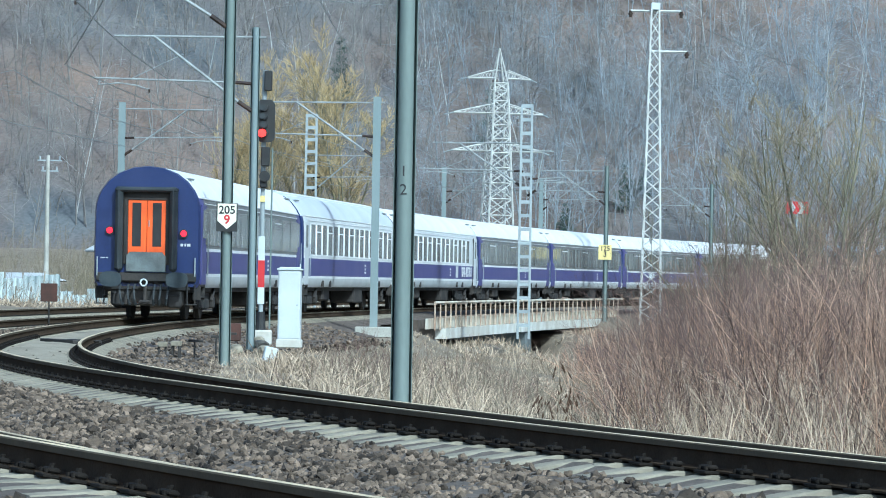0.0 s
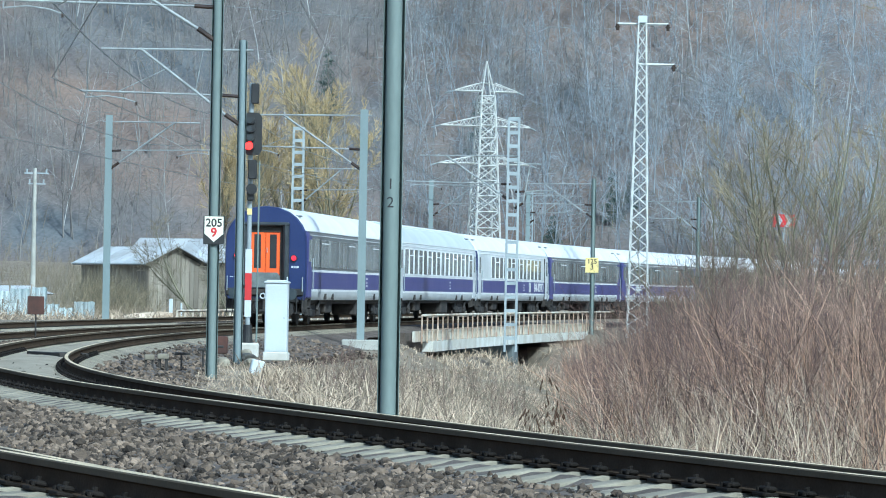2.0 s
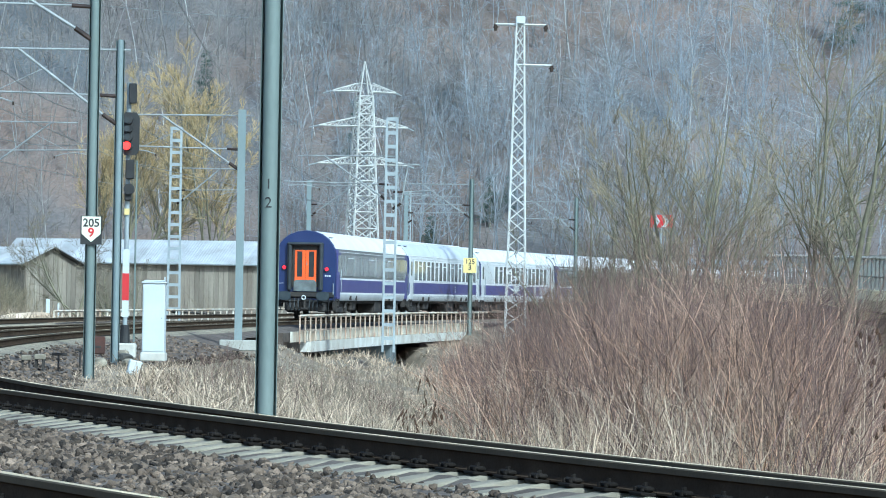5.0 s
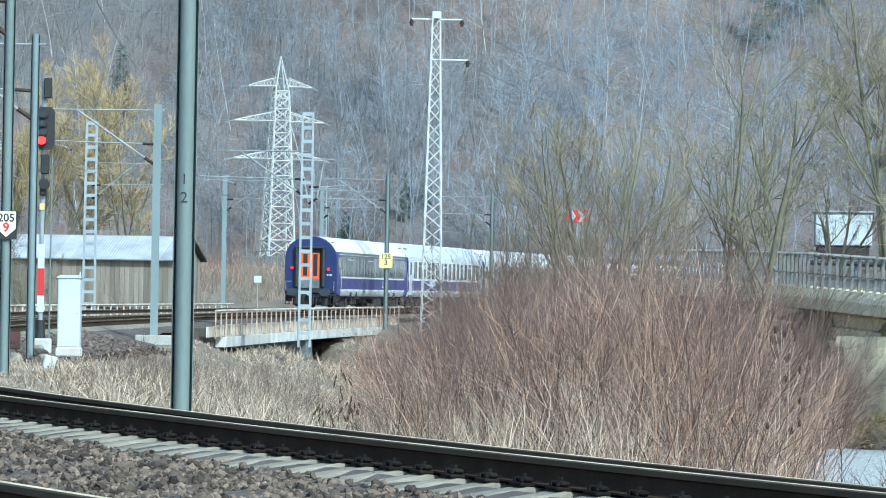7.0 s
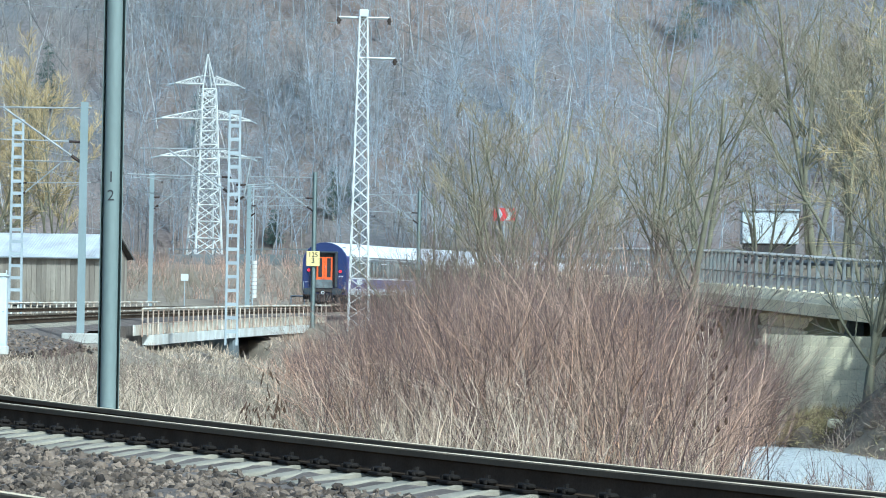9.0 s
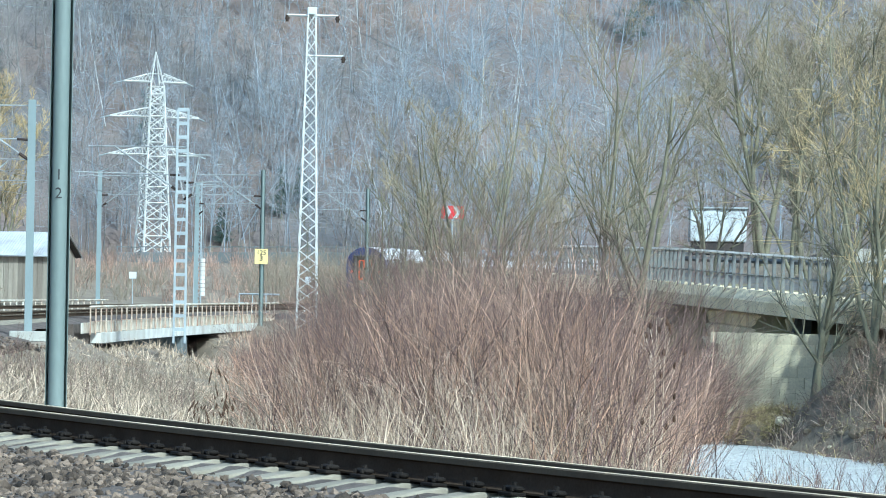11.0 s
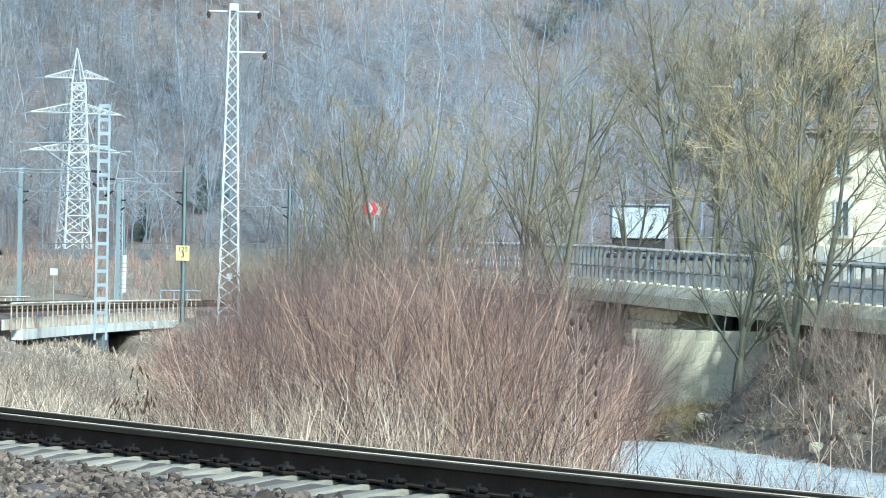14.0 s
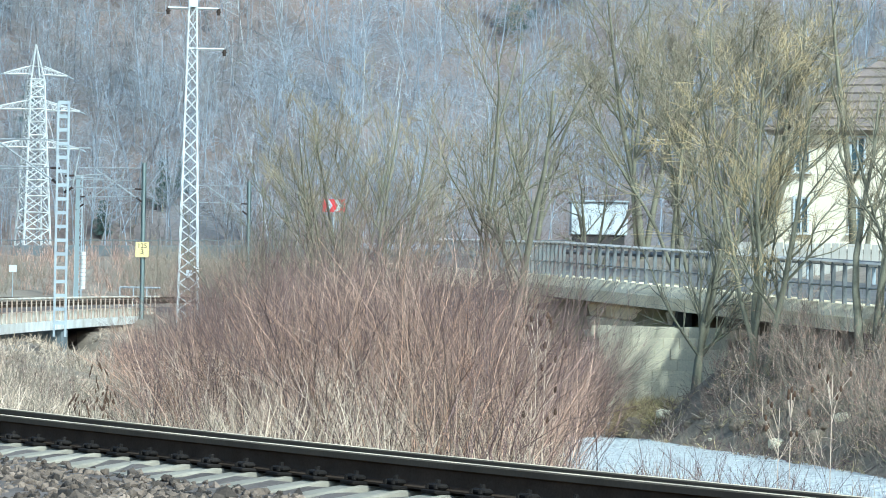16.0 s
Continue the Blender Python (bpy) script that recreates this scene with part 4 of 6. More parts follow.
def mast(s, d, top, style, foot, label, arms=(1.0,), reach=3.0, radius=0.12, xy=None, way=None):
    x, y, h = line(s, d)
    if xy:
        x, y = xy
    m = thing("catenary_mast", pose(x, y, 0), label, "railway mast", "masts along the line")
    if way is None:
        sg = -1 if d > 0 else 1
        way = (sg * math.cos(h), -sg * math.sin(h))
    if style == "round":
        part("pole", Geo().tube((0, -0.3 * radius, foot - 0.6), (0, -0.3 * radius, top), radius * 0.78, radius * 0.74, n=24), M["mast"], m, smooth=True)
        for sx in (-1, 1):
            out = [(sx * 0.70 * radius, 0.75 * radius), (sx * 1.01 * radius, -0.15 * radius), (sx * 1.07 * radius, -0.12 * radius), (sx * 0.80 * radius, 0.85 * radius)]
            g = Geo()
            g.add([(x_, y_, z_) for z_ in (foot - 0.6, top - 0.02) for x_, y_ in out], [(0, 1, 2, 3), (4, 5, 6, 7)] + [(i, (i + 1) % 4, 4 + (i + 1) % 4, 4 + i) for i in range(4)])
            part("flange", g, M["mast"], m)
        part("back_plate", Geo().box((0, 0.8 * radius, (foot - 0.6 + top) / 2), (1.55 * radius, 0.012, top - foot + 0.58)), M["mast"], m)
    elif style == "beam":
        w, e = 0.13, 0.012
        g = Geo()
        out = [(-w, -w), (w, -w), (w, -w + 2 * e), (e, -w + 2 * e), (e, w - 2 * e), (w, w - 2 * e), (w, w), (-w, w), (-w, w - 2 * e), (-e, w - 2 * e), (-e, -w + 2 * e), (-w, -w + 2 * e)]
        k = len(out)
        g.add([(x_, y_, z_) for z_ in (foot, top) for x_, y_ in out], [tuple(range(k)), tuple(range(k, 2 * k))] + [(i, (i + 1) % k, k + (i + 1) % k, k + i) for i in range(k)])
        part("pole", g, M["mast_blue"], m)
        part("footing", Geo().box((0, 0, foot - 0.16), (1.25, 1.1, 0.36), cut=0.03), M["concrete"], m)
    for a in arms:
        cantilever(m, (0, 0), way, reach, top - a)
    return m


# masts inside the curve, then outside it
m12 = mast(0, 3, 7.6, "round", -0.55, "grey-green tubular steel mast with painted numerals", arms=(), radius=0.117, xy=(-0.46, 42.0))
part("numeral", letters("1", 0.175, M["black"], "numeral"), M["black"], m12, m=pose(-0.01, -0.1235, 2.48, 90))
part("numeral", letters("2", 0.175, M["black"], "numeral"), M["black"], m12, m=pose(-0.01, -0.1235, 2.27, 90))
m9 = mast(0, 3, 8.95, "round", -0.5, "grey-green tubular steel mast carrying a distance plate", arms=(0.55,), xy=(-4.61, 78.0), way=(-1, 0), reach=3.95, radius=0.115)
mb = mast(0, 3, 7.5, "round", -0.45, "slender grey-blue steel mast with bracket arms", arms=(0.25,), xy=(-4.79, 92.0), way=(-1, 0), reach=3.3, radius=0.105)
for o in mb.children:
    if o.name.startswith("pole"):
        o.data.materials[0] = M["mast_blue"]
mast(0, 3, 7.45, "beam", -0.4, "grey-blue steel beam mast on a concrete footing", arms=(0.2,), xy=(-2.34, 125.0), way=(-0.99, 0.1), reach=3.6)
mast(0, -8, 8.05, "beam", -0.3, "grey-blue steel beam mast beyond the outer track", arms=(0.25,), xy=(-12.78, 145.0), way=(0.99, -0.1), reach=3.4)
mast(0, -8, 8.0, "beam", -0.3, "grey-blue steel beam mast beside dry scrub", arms=(0.3,), xy=(-0.03, 219.0), way=(0.98, -0.2), reach=3.4)
m125 = mast(0, 3, 7.69, "round", -0.4, "dark grey tubular mast carrying a yellow plate", arms=(0.3,), xy=(8.90, 201.7), way=(-0.98, 0.2), reach=3.6, radius=0.12)
mast(0, 3, 7.75, "round", -0.4, "dark grey tubular mast by the river scrub", arms=(0.3,), xy=(17.24, 236.9), way=(-0.97, 0.25), reach=3.6, radius=0.12)
mast(0, -8, 8.2, "beam", -0.3, "grey-blue steel beam mast with a tensioning weight", arms=(0.3,), xy=(6.48, 246.0), way=(0.97, -0.25), reach=3.4)
weight = thing("tension_weight", pose(6.9, 245.7, 0), "stack of pale concrete tensioning weights beside a mast", "weight")
for _i in range(9):
    part("disc", Geo().tube((0, 0, 0.6 + 0.28 * _i), (0, 0, 0.84 + 0.28 * _i), 0.17, n=12), M["conc_white"], weight)
part("rod", Geo().tube((0, 0, 0.5), (0, 0, 6.5), 0.02, n=6), M["galv"], weight)


def wire_run(name, pts, r, label, drops=None):
    P = np.array(pts, float)[None]
    ob = tagged(new(name, quads(name, *tubes(P, np.full(P.shape[:2], r), 5), M["wire"])), label, "overhead wire")
    for a, b in drops or ():
        part("dropper", Geo().tube(a, b, 0.006, n=4), M["wire"], ob)
    return ob


def catenary(d, stations, label):
    """A contact wire with its sagging carrier from mast to mast."""
    top, low, drops = [], [], []
    for s0, s1 in zip(stations, stations[1:]):
        for i in range(8):
            t = i / 8
            s = s0 + (s1 - s0) * t
            # straight between the masts
            ax, ay, _ = line(s0, d)
            bx, by, _ = line(s1, d)
            x, y = ax + (bx - ax) * t, ay + (by - ay) * t
            sag = 4 * t * (1 - t)
            top.append((x, y, 6.95 - 0.75 * sag)), low.append((x, y, 5.45))
            if i and i % 2:
                drops.append((top[-1], low[-1]))
    w = wire_run("carrier_wire", top, 0.010, label, drops)
    part("contact_wire", sum_tubes(low, 0.009), M["wire"], w)


def sum_tubes(pts, r):
    P = np.array(pts, float)[None]
    return quads("contact_wire", *tubes(P, np.full(P.shape[:2], r), 5), M["wire"])


catenary(0.0, [-30, 5, 33, 66, 111, 152, 196, 229, 275, 330], "sagging overhead carrier wire with droppers")
catenary(-GAP, [-30, 5, 33, 66, 95, 134, 171, 204, 230, 276], "overhead carrier wire above the outer track")
wire_run("feeder_wire", [(-3.2 + 0.02 * i * i * 0.03, 20 + 8 * i, 8.9 - 0.9 * math.sin(math.pi * i / 14)) for i in range(15)], 0.009, "thin dark feeder wire slung between the masts")


# ---- plates ----
def hectometre(parent_m, w, h, face, top_text, low_text, low_mat, pointed, label, back="black"):
    p = thing("distance_plate", parent_m, label, "sign")
    if pointed:
        out = [(-w / 2, h / 2), (-w / 2, -h * 0.18), (0, -h / 2), (w / 2, -h * 0.18), (w / 2, h / 2)]
        part("back", Geo().box((0, 0.02, -0.02), (w + 0.05, 0.012, h + 0.06)), M[back], p)
    else:
        out = [(-w / 2, h / 2), (-w / 2, -h / 2), (w / 2, -h / 2), (w / 2, h / 2)]
    g = Geo()
    n = len(out)
    g.add([(x, 0.012, z) for x, z in out] + [(x, 0.0, z) for x, z in out], [tuple(range(n)), tuple(range(2 * n - 1, n - 1, -1))] + [(i, n + i, n + (i + 1) % n, (i + 1) % n) for i in range(n)])
    part("plate", g, M[face], p)
    part("numeral", letters(top_text, h * 0.44, M["black"], "numeral", 0.004), M["black"], p, m=pose(0, -0.006, h * 0.24, 90))
    part("numeral", letters(low_text, h * 0.50, M[low_mat], "numeral", 0.006), M[low_mat], p, "red numeral" if low_mat == "red" else "", m=pose(0, -0.006, -h * 0.14, 90))
    part("bracket", Geo().box((0, 0.06, h * 0.2), (0.08, 0.1, 0.04)).box((0, 0.06, -h * 0.2), (0.08, 0.1, 0.04)), M["galv"], p)


hectometre(pose(-4.60, 77.80, 2.52), 0.40, 0.54, "cream", "205", "9", "red", True, "pale pointed distance plate with black and red numerals on a mast")
hectometre(pose(8.86, 201.48, 2.93), 0.72, 0.82, "yellow", "125", "3", "black", False, "yellow square distance plate with black numerals on a mast")


# ---- signal, cabinet and small line-side things ----
def signal():
    x, y = -4.70, 95.0
    s = thing("colour_light_signal", pose(x, y, 0), "black railway colour-light signal showing red on a white post", "signal")
    post = part("post", Geo().tube((0, 0, -0.1), (0, 0, 6.6), 0.06, n=14), M["galv"], s)
    for z0, z1, k in ((0.55, 0.98, "white"), (0.98, 1.68, "red"), (1.68, 2.3, "white")):
        part("band", Geo().box((0.0, -0.06, (z0 + z1) / 2), (0.17, 0.03, z1 - z0)), M[k], post)
    part("base", Geo().tube((0, 0, -0.2), (0, 0, 0.35), 0.14, 0.11, n=14), M["black"], s)
    part("plinth", Geo().box((0.02, 0, -0.32), (0.55, 0.6, 0.4), cut=0.04), M["conc_white"], s)
    out = [(-0.23, -0.42), (-0.15, -0.55), (0.15, -0.55), (0.23, -0.42), (0.23, 0.42), (0.15, 0.55), (-0.15, 0.55), (-0.23, 0.42)]
    head = part("signal_head", Geo().prism(out, -0.03, 0.03, place=pose(0.06, -0.14, 5.28, 0, 0, 90)), M["black"], s, "black signal head with hooded lenses")
    for i, z in enumerate((5.62, 5.40, 5.18, 4.96)):
        part("hood", Geo().tube((0.02, -0.17, z), (0.02, -0.38, z), 0.095, n=14), M["black"], head)
        part("lens", Geo().tube((-0.03, -0.39, z), (-0.03, -0.40, z), 0.075 if i < 3 else 0.105, n=16), M["lamp_red"] if i == 3 else M["rubber"], head, "lit red lens" if i == 3 else "")
    part("upper_screen", Geo().box((0.1, -0.12, 6.32), (0.20, 0.2, 0.52), cut=0.02), M["black"], s)
    part("lower_screen", Geo().box((0.06, -0.14, 4.36), (0.22, 0.2, 0.5), cut=0.02), M["black"], s)
    part("lower_lamp", Geo().tube((0.05, -0.05, 3.85), (0.05, -0.28, 3.85), 0.14, n=14).box((0.02, -0.1, 3.7), (0.18, 0.2, 0.3), cut=0.03), M["black"], s)
    part("letter_plate", Geo().box((0, -0.08, 3.27), (0.13, 0.02, 0.16)), M["yellow"], s)
    ladder = part("ladder", Geo().tube((0.22, 0.1, -0.1), (0.22, 0.1, 4.6), 0.016, n=6).tube((0.22, 0.4, -0.1), (0.22, 0.4, 4.6), 0.016, n=6), M["mast"], s)
    for i in range(15):
        part("rung", Geo().tube((0.22, 0.1, 0.2 + 0.3 * i), (0.22, 0.4, 0.2 + 0.3 * i), 0.012, n=5), M["mast"], ladder)


signal()


def cabinet():
    c = thing("relay_cabinet", pose(-3.70, 89.0, -0.42, 0, 0, -4), "tall white steel relay cabinet with a cap on a concrete base", "cabinet")
    part("base", Geo().box((0, 0, 0.07), (0.60, 0.46, 0.2), cut=0.015), M["conc_white"], c)
    part("body", Geo().box((0, 0, 1.0), (0.54, 0.40, 1.68), cut=0.012), M["white"], c)
    part("door", Geo().box((0, -0.206, 0.99), (0.49, 0.014, 1.58), cut=0.005), M["white"], c)
    part("cap", Geo().box((0, 0, 1.86), (0.60, 0.46, 0.05), cut=0.015).box((0, 0, 1.90), (0.50, 0.36, 0.04), cut=0.015), M["white"], c)
    part("lifting_lug", Geo().box((0.24, 0, 1.95), (0.03, 0.05, 0.10), cut=0.008), M["white"], c)
    part("lock", Geo().tube((0.2, -0.21, 1.0), (0.2, -0.235, 1.0), 0.02, n=8), M["galv"], c)


cabinet()


def rock(name, x, y, z, s, material, label, seed, group=""):
    """A rough broken lump."""
    r = random.Random(seed)
    bm = bmesh.new()
    bmesh.ops.create_icosphere(bm, subdivisions=2, radius=0.5)
    for v in bm.verts:
        n = noise.noise(v.co * 2.2 + Vector((seed * 3.1, 0, 0)))
        v.co *= 1 + 0.35 * n
        v.co = Vector((max(-0.42, min(0.42, v.co.x)) * s[0], max(-0.42, min(0.42, v.co.y)) * s[1], max(-0.4, min(0.4, v.co.z)) * s[2]))
    me = bpy.data.meshes.new(name)
    bm.to_mesh(me)
    bm.free()
    me.materials.append(material)
    ob = new(name, me)
    ob.matrix_basis = pose(x, y, z, r.uniform(-8, 8), r.uniform(-8, 8), r.uniform(0, 360))
    return tagged(ob, label, "stone", group)


for _i, (_x0, _y0, _z0, _sz) in enumerate(((-4.9, 88.0, -0.5, (0.45, 0.4, 0.3)), (-4.42, 90.5, -0.42, (0.5, 0.45, 0.32)), (-4.3, 88.6, -0.5, (0.45, 0.4, 0.3)), (-5.05, 90.2, -0.5, (0.4, 0.4, 0.25)), (-4.0, 87.2, -0.58, (0.7, 0.5, 0.25)), (-4.55, 91.6, -0.35, (0.4, 0.4, 0.35)))):
    rock("broken_stone", _x0, _y0, _z0, [q * 0.8 for q in _sz], M["sleeper"], "broken pale stone by the signal footing", _i + 1, "stones by the signal")
part_marker = thing("marker_stone", pose(-3.86, 82.0, -0.62, 0, 12, 10), "small white painted marker block leaning in gravel", "marker")
part("block", Geo().box((0, 0, 0.14), (0.30, 0.22, 0.34), cut=0.03), M["white"], part_marker)


def stub(x, y, z, rz):
    b = thing("cable_box", pose(x, y, z, 0, 0, rz), "low pale concrete cable box on dark legs", "cable box", "cable boxes by the track")
    part("lid", Geo().box((0, 0, 0.1), (0.2, 0.24, 0.11), cut=0.012), M["sleeper"], b)
    for sx in (-0.07, 0.07):
        part("leg", Geo().box((sx, 0, -0.08), (0.04, 0.14, 0.28), cut=0.008), M["t_dark"], b)


stub(-5.78, 76.0, -0.28, 5), stub(-5.58, 77.2, -0.28, -8)
for _x0, _y0, _h0, _w0 in ((-5.35, 79.5, 0.14, 0.34), (-5.1, 83.0, 0.18, 0.28), (-5.0, 86.5, 0.2, 0.3)):
    p_ = thing("point_lever", pose(_x0, _y0, -0.42), "dark iron ground lever post beside the rail", "lever", "ground posts")
    part("stem", Geo().tube((0, 0, -0.1), (0, 0, _h0 + 0.1), 0.02, n=6), M["t_dark"], p_)
    part("arm", Geo().box((0.02, 0, _h0 + 0.12), (_w0, 0.07, 0.06), cut=0.01), M["t_dark"], p_)
dark_box = thing("junction_box", pose(-5.0, 88.0, -0.3), "rusty brown junction box beside the rail", "junction box")
part("case", Geo().box((0, 0, 0.22), (0.36, 0.3, 0.42), cut=0.02), M["rust"], dark_box)
plank = thing("timber_offcut", pose(-7.6, 73.0, -0.14, 0, 0, -60), "dark tarred timbers lying between the rails", "timber")
part("beam", Geo().box((0, 0, 0.04), (1.6, 0.14, 0.09), cut=0.01), M["t_dark"], plank)
part("beam", Geo().box((0.4, 0.35, 0.04), (1.4, 0.14, 0.09), cut=0.01), M["t_dark"], plank)
board = thing("line_side_board", pose(-11.25, 105.0, -0.3), "small square rusty brown board on a thin post", "sign")
part("post", Geo().tube((0, 0, -0.2), (0, 0, 0.8), 0.025, n=8), M["t_dark"], board)
part("panel", Geo().box((0, -0.04, 1.0), (0.48, 0.03, 0.52), cut=0.008), M["rust"], board)


# ---- lattice masts ----
def lattice(name, x, y, z0, z1, w0, w1, panels, leg, lace, material, label, category, faces=4, cross=False, rz=0.0, group=""):
    t = thing(name, pose(x, y, 0, 0, 0, rz), label, category, group)
    def corner(i, z):
        w = w0 + (w1 - w0) * (z - z0) / (z1 - z0)
        sx, sy = ((-1, -1), (1, -1), (1, 1), (-1, 1))[i % 4]
        return (sx * w / 2, sy * w / 2, z)
    for i in range(4):
        part("leg", Geo().bar(corner(i, z0), corner(i, z1), leg), material, t)
    zs = [z0 + (z1 - z0) * (1 - (1 - j / panels) ** (1.25 if cross else 1.0)) for j in range(panels + 1)]
    for i in range(4):
        for j, (a, b) in enumerate(zip(zs, zs[1:])):
            g = Geo()
            if cross:
                g.bar(corner(i, a), corner(i + 1, b), lace).bar(corner(i + 1, a), corner(i, b), lace).bar(corner(i, b), corner(i + 1, b), lace)
            elif faces == 0:
                g.box(((corner(i, b)[0] + corner(i + 1, b)[0]) / 2, (corner(i, b)[1] + corner(i + 1, b)[1]) / 2, b), (w0 if i % 2 == 0 else lace * 0.6, w0 if i % 2 else lace * 0.6, lace * 2.2))
            elif (j + i) % 2:
                g.bar(corner(i, a), corner(i + 1, b), lace)
            else:
                g.bar(corner(i + 1, a), corner(i, b), lace)
            part("cross_brace" if cross else "batten" if faces == 0 else "diagonal", g, material, t)
    return t


def arm_pair(t, z, half, drop, material, width):
    """A pair of tapering lattice arms on a pylon."""
    for sg in (-1, 1):
        g = Geo()
        for sy in (-1, 1):
            g.bar((sg * width / 2, sy * width / 2, z), (sg * half, 0, z), 0.10).bar((sg * width / 2, sy * width / 2, z + drop), (sg * half, 0, z + 0.05), 0.09)
            n = 4
            for i in range(n):
                a, b = i / n, (i + 0.5) / n
                xa, xb = width / 2 + (half - width / 2) * a, width / 2 + (half - width / 2) * b
                g.bar((sg * xa, sy * width / 2 * (1 - a), z), (sg * xb, sy * width / 2 * (1 - b), z + drop * (1 - b)), 0.05)
                c = (i + 1) / n
                xc = width / 2 + (half - width / 2) * c
                g.bar((sg * xb, sy * width / 2 * (1 - b), z + drop * (1 - b)), (sg * xc, sy * width / 2 * (1 - c), z), 0.05)
        a_ = part("arm", g, material, t)
        part("insulator_string", Geo().tube((sg * half, 0, z), (sg * (half + 0.9), 0.6, z - 0.25), 0.07, n=8), M["galv"], a_)


pylon = lattice("power_pylon", 5.75, 400, 2.8, 22.8, 3.2, 1.5, 13, 0.17, 0.09, M["white_steel"], "pale grey steel lattice power pylon with three tiers of arms", "pylon", cross=True, rz=18)
part("peak", Geo().bar((-0.75, -0.75, 22.8), (0, 0, 26.6), 0.12).bar((0.75, -0.75, 22.8), (0, 0, 26.6), 0.12).bar((0.75, 0.75, 22.8), (0, 0, 26.6), 0.12).bar((-0.75, 0.75, 22.8), (0, 0, 26.6), 0.12)
     .bar((-0.5, -0.5, 24.2), (0.5, 0.5, 24.2), 0.08).bar((0.5, -0.5, 24.2), (-0.5, 0.5, 24.2), 0.08), M["white_steel"], pylon)
arm_pair(pylon, 23.3, 3.6, 0.9, M["white_steel"], 1.45)
arm_pair(pylon, 19.5, 5.1, 1.0, M["white_steel"], 1.8)
arm_pair(pylon, 15.4, 5.2, 0.9, M["white_steel"], 2.1)

lat1 = lattice("lattice_mast", 3.31, 150, -1.1, 8.42, 0.46, 0.42, 17, 0.085, 0.06, M["galv"], "slim pale lattice mast with riveted batten plates", "railway mast", faces=0, group="batten masts")
cantilever(lat1, (0, 0), (-0.99, 0.1), 3.6, 6.9)
cantilever(lat1, (0, 0), (0.99, -0.1), 0.9, 6.6)
lat0 = lattice("lattice_mast", -6.93, 190, -0.3, 9.64, 0.62, 0.50, 16, 0.10, 0.07, M["galv"], "slim pale lattice mast behind the outer track", "railway mast", faces=0, group="batten masts")
cantilever(lat0, (0, 0), (0.99, -0.15), 3.0, 7.6)
tall = lattice("lighting_mast", 11.32, 200, -1.0, 16.2, 1.12, 0.42, 24, 0.075, 0.05, M["white_steel"], "tall tapering white lattice mast with two crossarms", "mast")
part("head_box", Geo().box((0, 0, 16.35), (0.5, 0.5, 0.4), cut=0.03), M["white"], tall)
for _z0, _a0, _b0 in ((16.1, -1.35, 1.4), (13.9, -0.3, 1.75)):
    _arm = part("crossarm", Geo().bar((_a0, 0, _z0), (_b0, 0, _z0), 0.10), M["white_steel"], tall)
    for _q in (_a0, _b0):
        if abs(_q) > 1:
            part("insulator", Geo().tube((_q, 0, _z0), (_q, 0, _z0 - 0.35), 0.09, n=10).tube((_q, 0, _z0 - 0.12), (_q, 0, _z0 - 0.2), 0.14, n=10), M["insul"], _arm)
part("warning_plate", Geo().box((0, -0.55, 1.7), (0.3, 0.02, 0.3)), M["white"], tall)
lattice("lattice_mast", 7.0, 262, -0.2, 8.6, 0.5, 0.4, 16, 0.08, 0.05, M["galv"], "slim pale lattice mast far along the line", "railway mast", group="far masts")

for _p, _q, _sag in (((2.0, 400, 26.5), (90, 520, 44), 3), ((0.9, 400, 19.6), (-120, 330, 30), 4), ((10.5, 400, 19.6), (95, 470, 30), 4), ((5.7, 400, 26.6), (-110, 360, 40), 4), ((12.7, 200, 15.8), (60, 330, 19), 3), ((13.0, 200, 13.7), (60, 320, 15), 3), ((9.97, 200, 15.8), (-60, 170, 22), 2), ((9.3, 400, 15.2), (95, 450, 25), 4)):
    wire_run("power_line", [tuple(_p[k] + (_q[k] - _p[k]) * i / 12 - (_sag * 4 * (i / 12) * (1 - i / 12) if k == 2 else 0) for k in range(3)) for i in range(13)], 0.018, "thin slack power line crossing the valley")


def utility_pole(x, y, z, h):
    p = thing("utility_pole", pose(x, y, z), "weathered concrete utility pole with insulator arms", "utility pole")
    part("pole", Geo().tube((0, 0, -0.5), (0, 0, h), 0.16, 0.10, n=12), M["concrete"], p)
    for zz, w in ((h - 0.3, 1.4), (h - 0.9, 1.0)):
        a = part("crossarm", Geo().box((0.1, 0, zz), (w, 0.08, 0.08)), M["galv"], p)
        for sx in (-0.4, 0.4):
            part("insulator", Geo().tube((0.1 + sx * w, 0, zz), (0.1 + sx * w, 0, zz + 0.25), 0.05, n=8), M["galv"], a)


utility_pole(-22.7, 210, -0.2, 8.2)


# ---- railway bridge ----
def railing(name, pts, height, post_gap, material, label, rails=(1.0, 0.5), post=0.07, light=None):
    """A railing along points of (x, y, z)."""
    r = thing(name, Matrix(), label, "railing")
    for a, b in zip(pts, pts[1:]):
        A, B = Vector(a), Vector(b)
        for k, t in enumerate(rails):
            part("top_rail" if t == 1.0 else "rail", Geo().bar(A + Vector((0, 0, height * t)), B + Vector((0, 0, height * t)), 0.075 if t == 1.0 else 0.032), (light or material) if t == 1.0 else material, r)
        n = max(1, round((B - A).length / post_gap))
        for i in range(n):
            p = A.lerp(B, i / n)
            part("post", Geo().bar(p + Vector((0, 0, -0.05)), p + Vector((0, 0, height)), post), material, r)
    return r


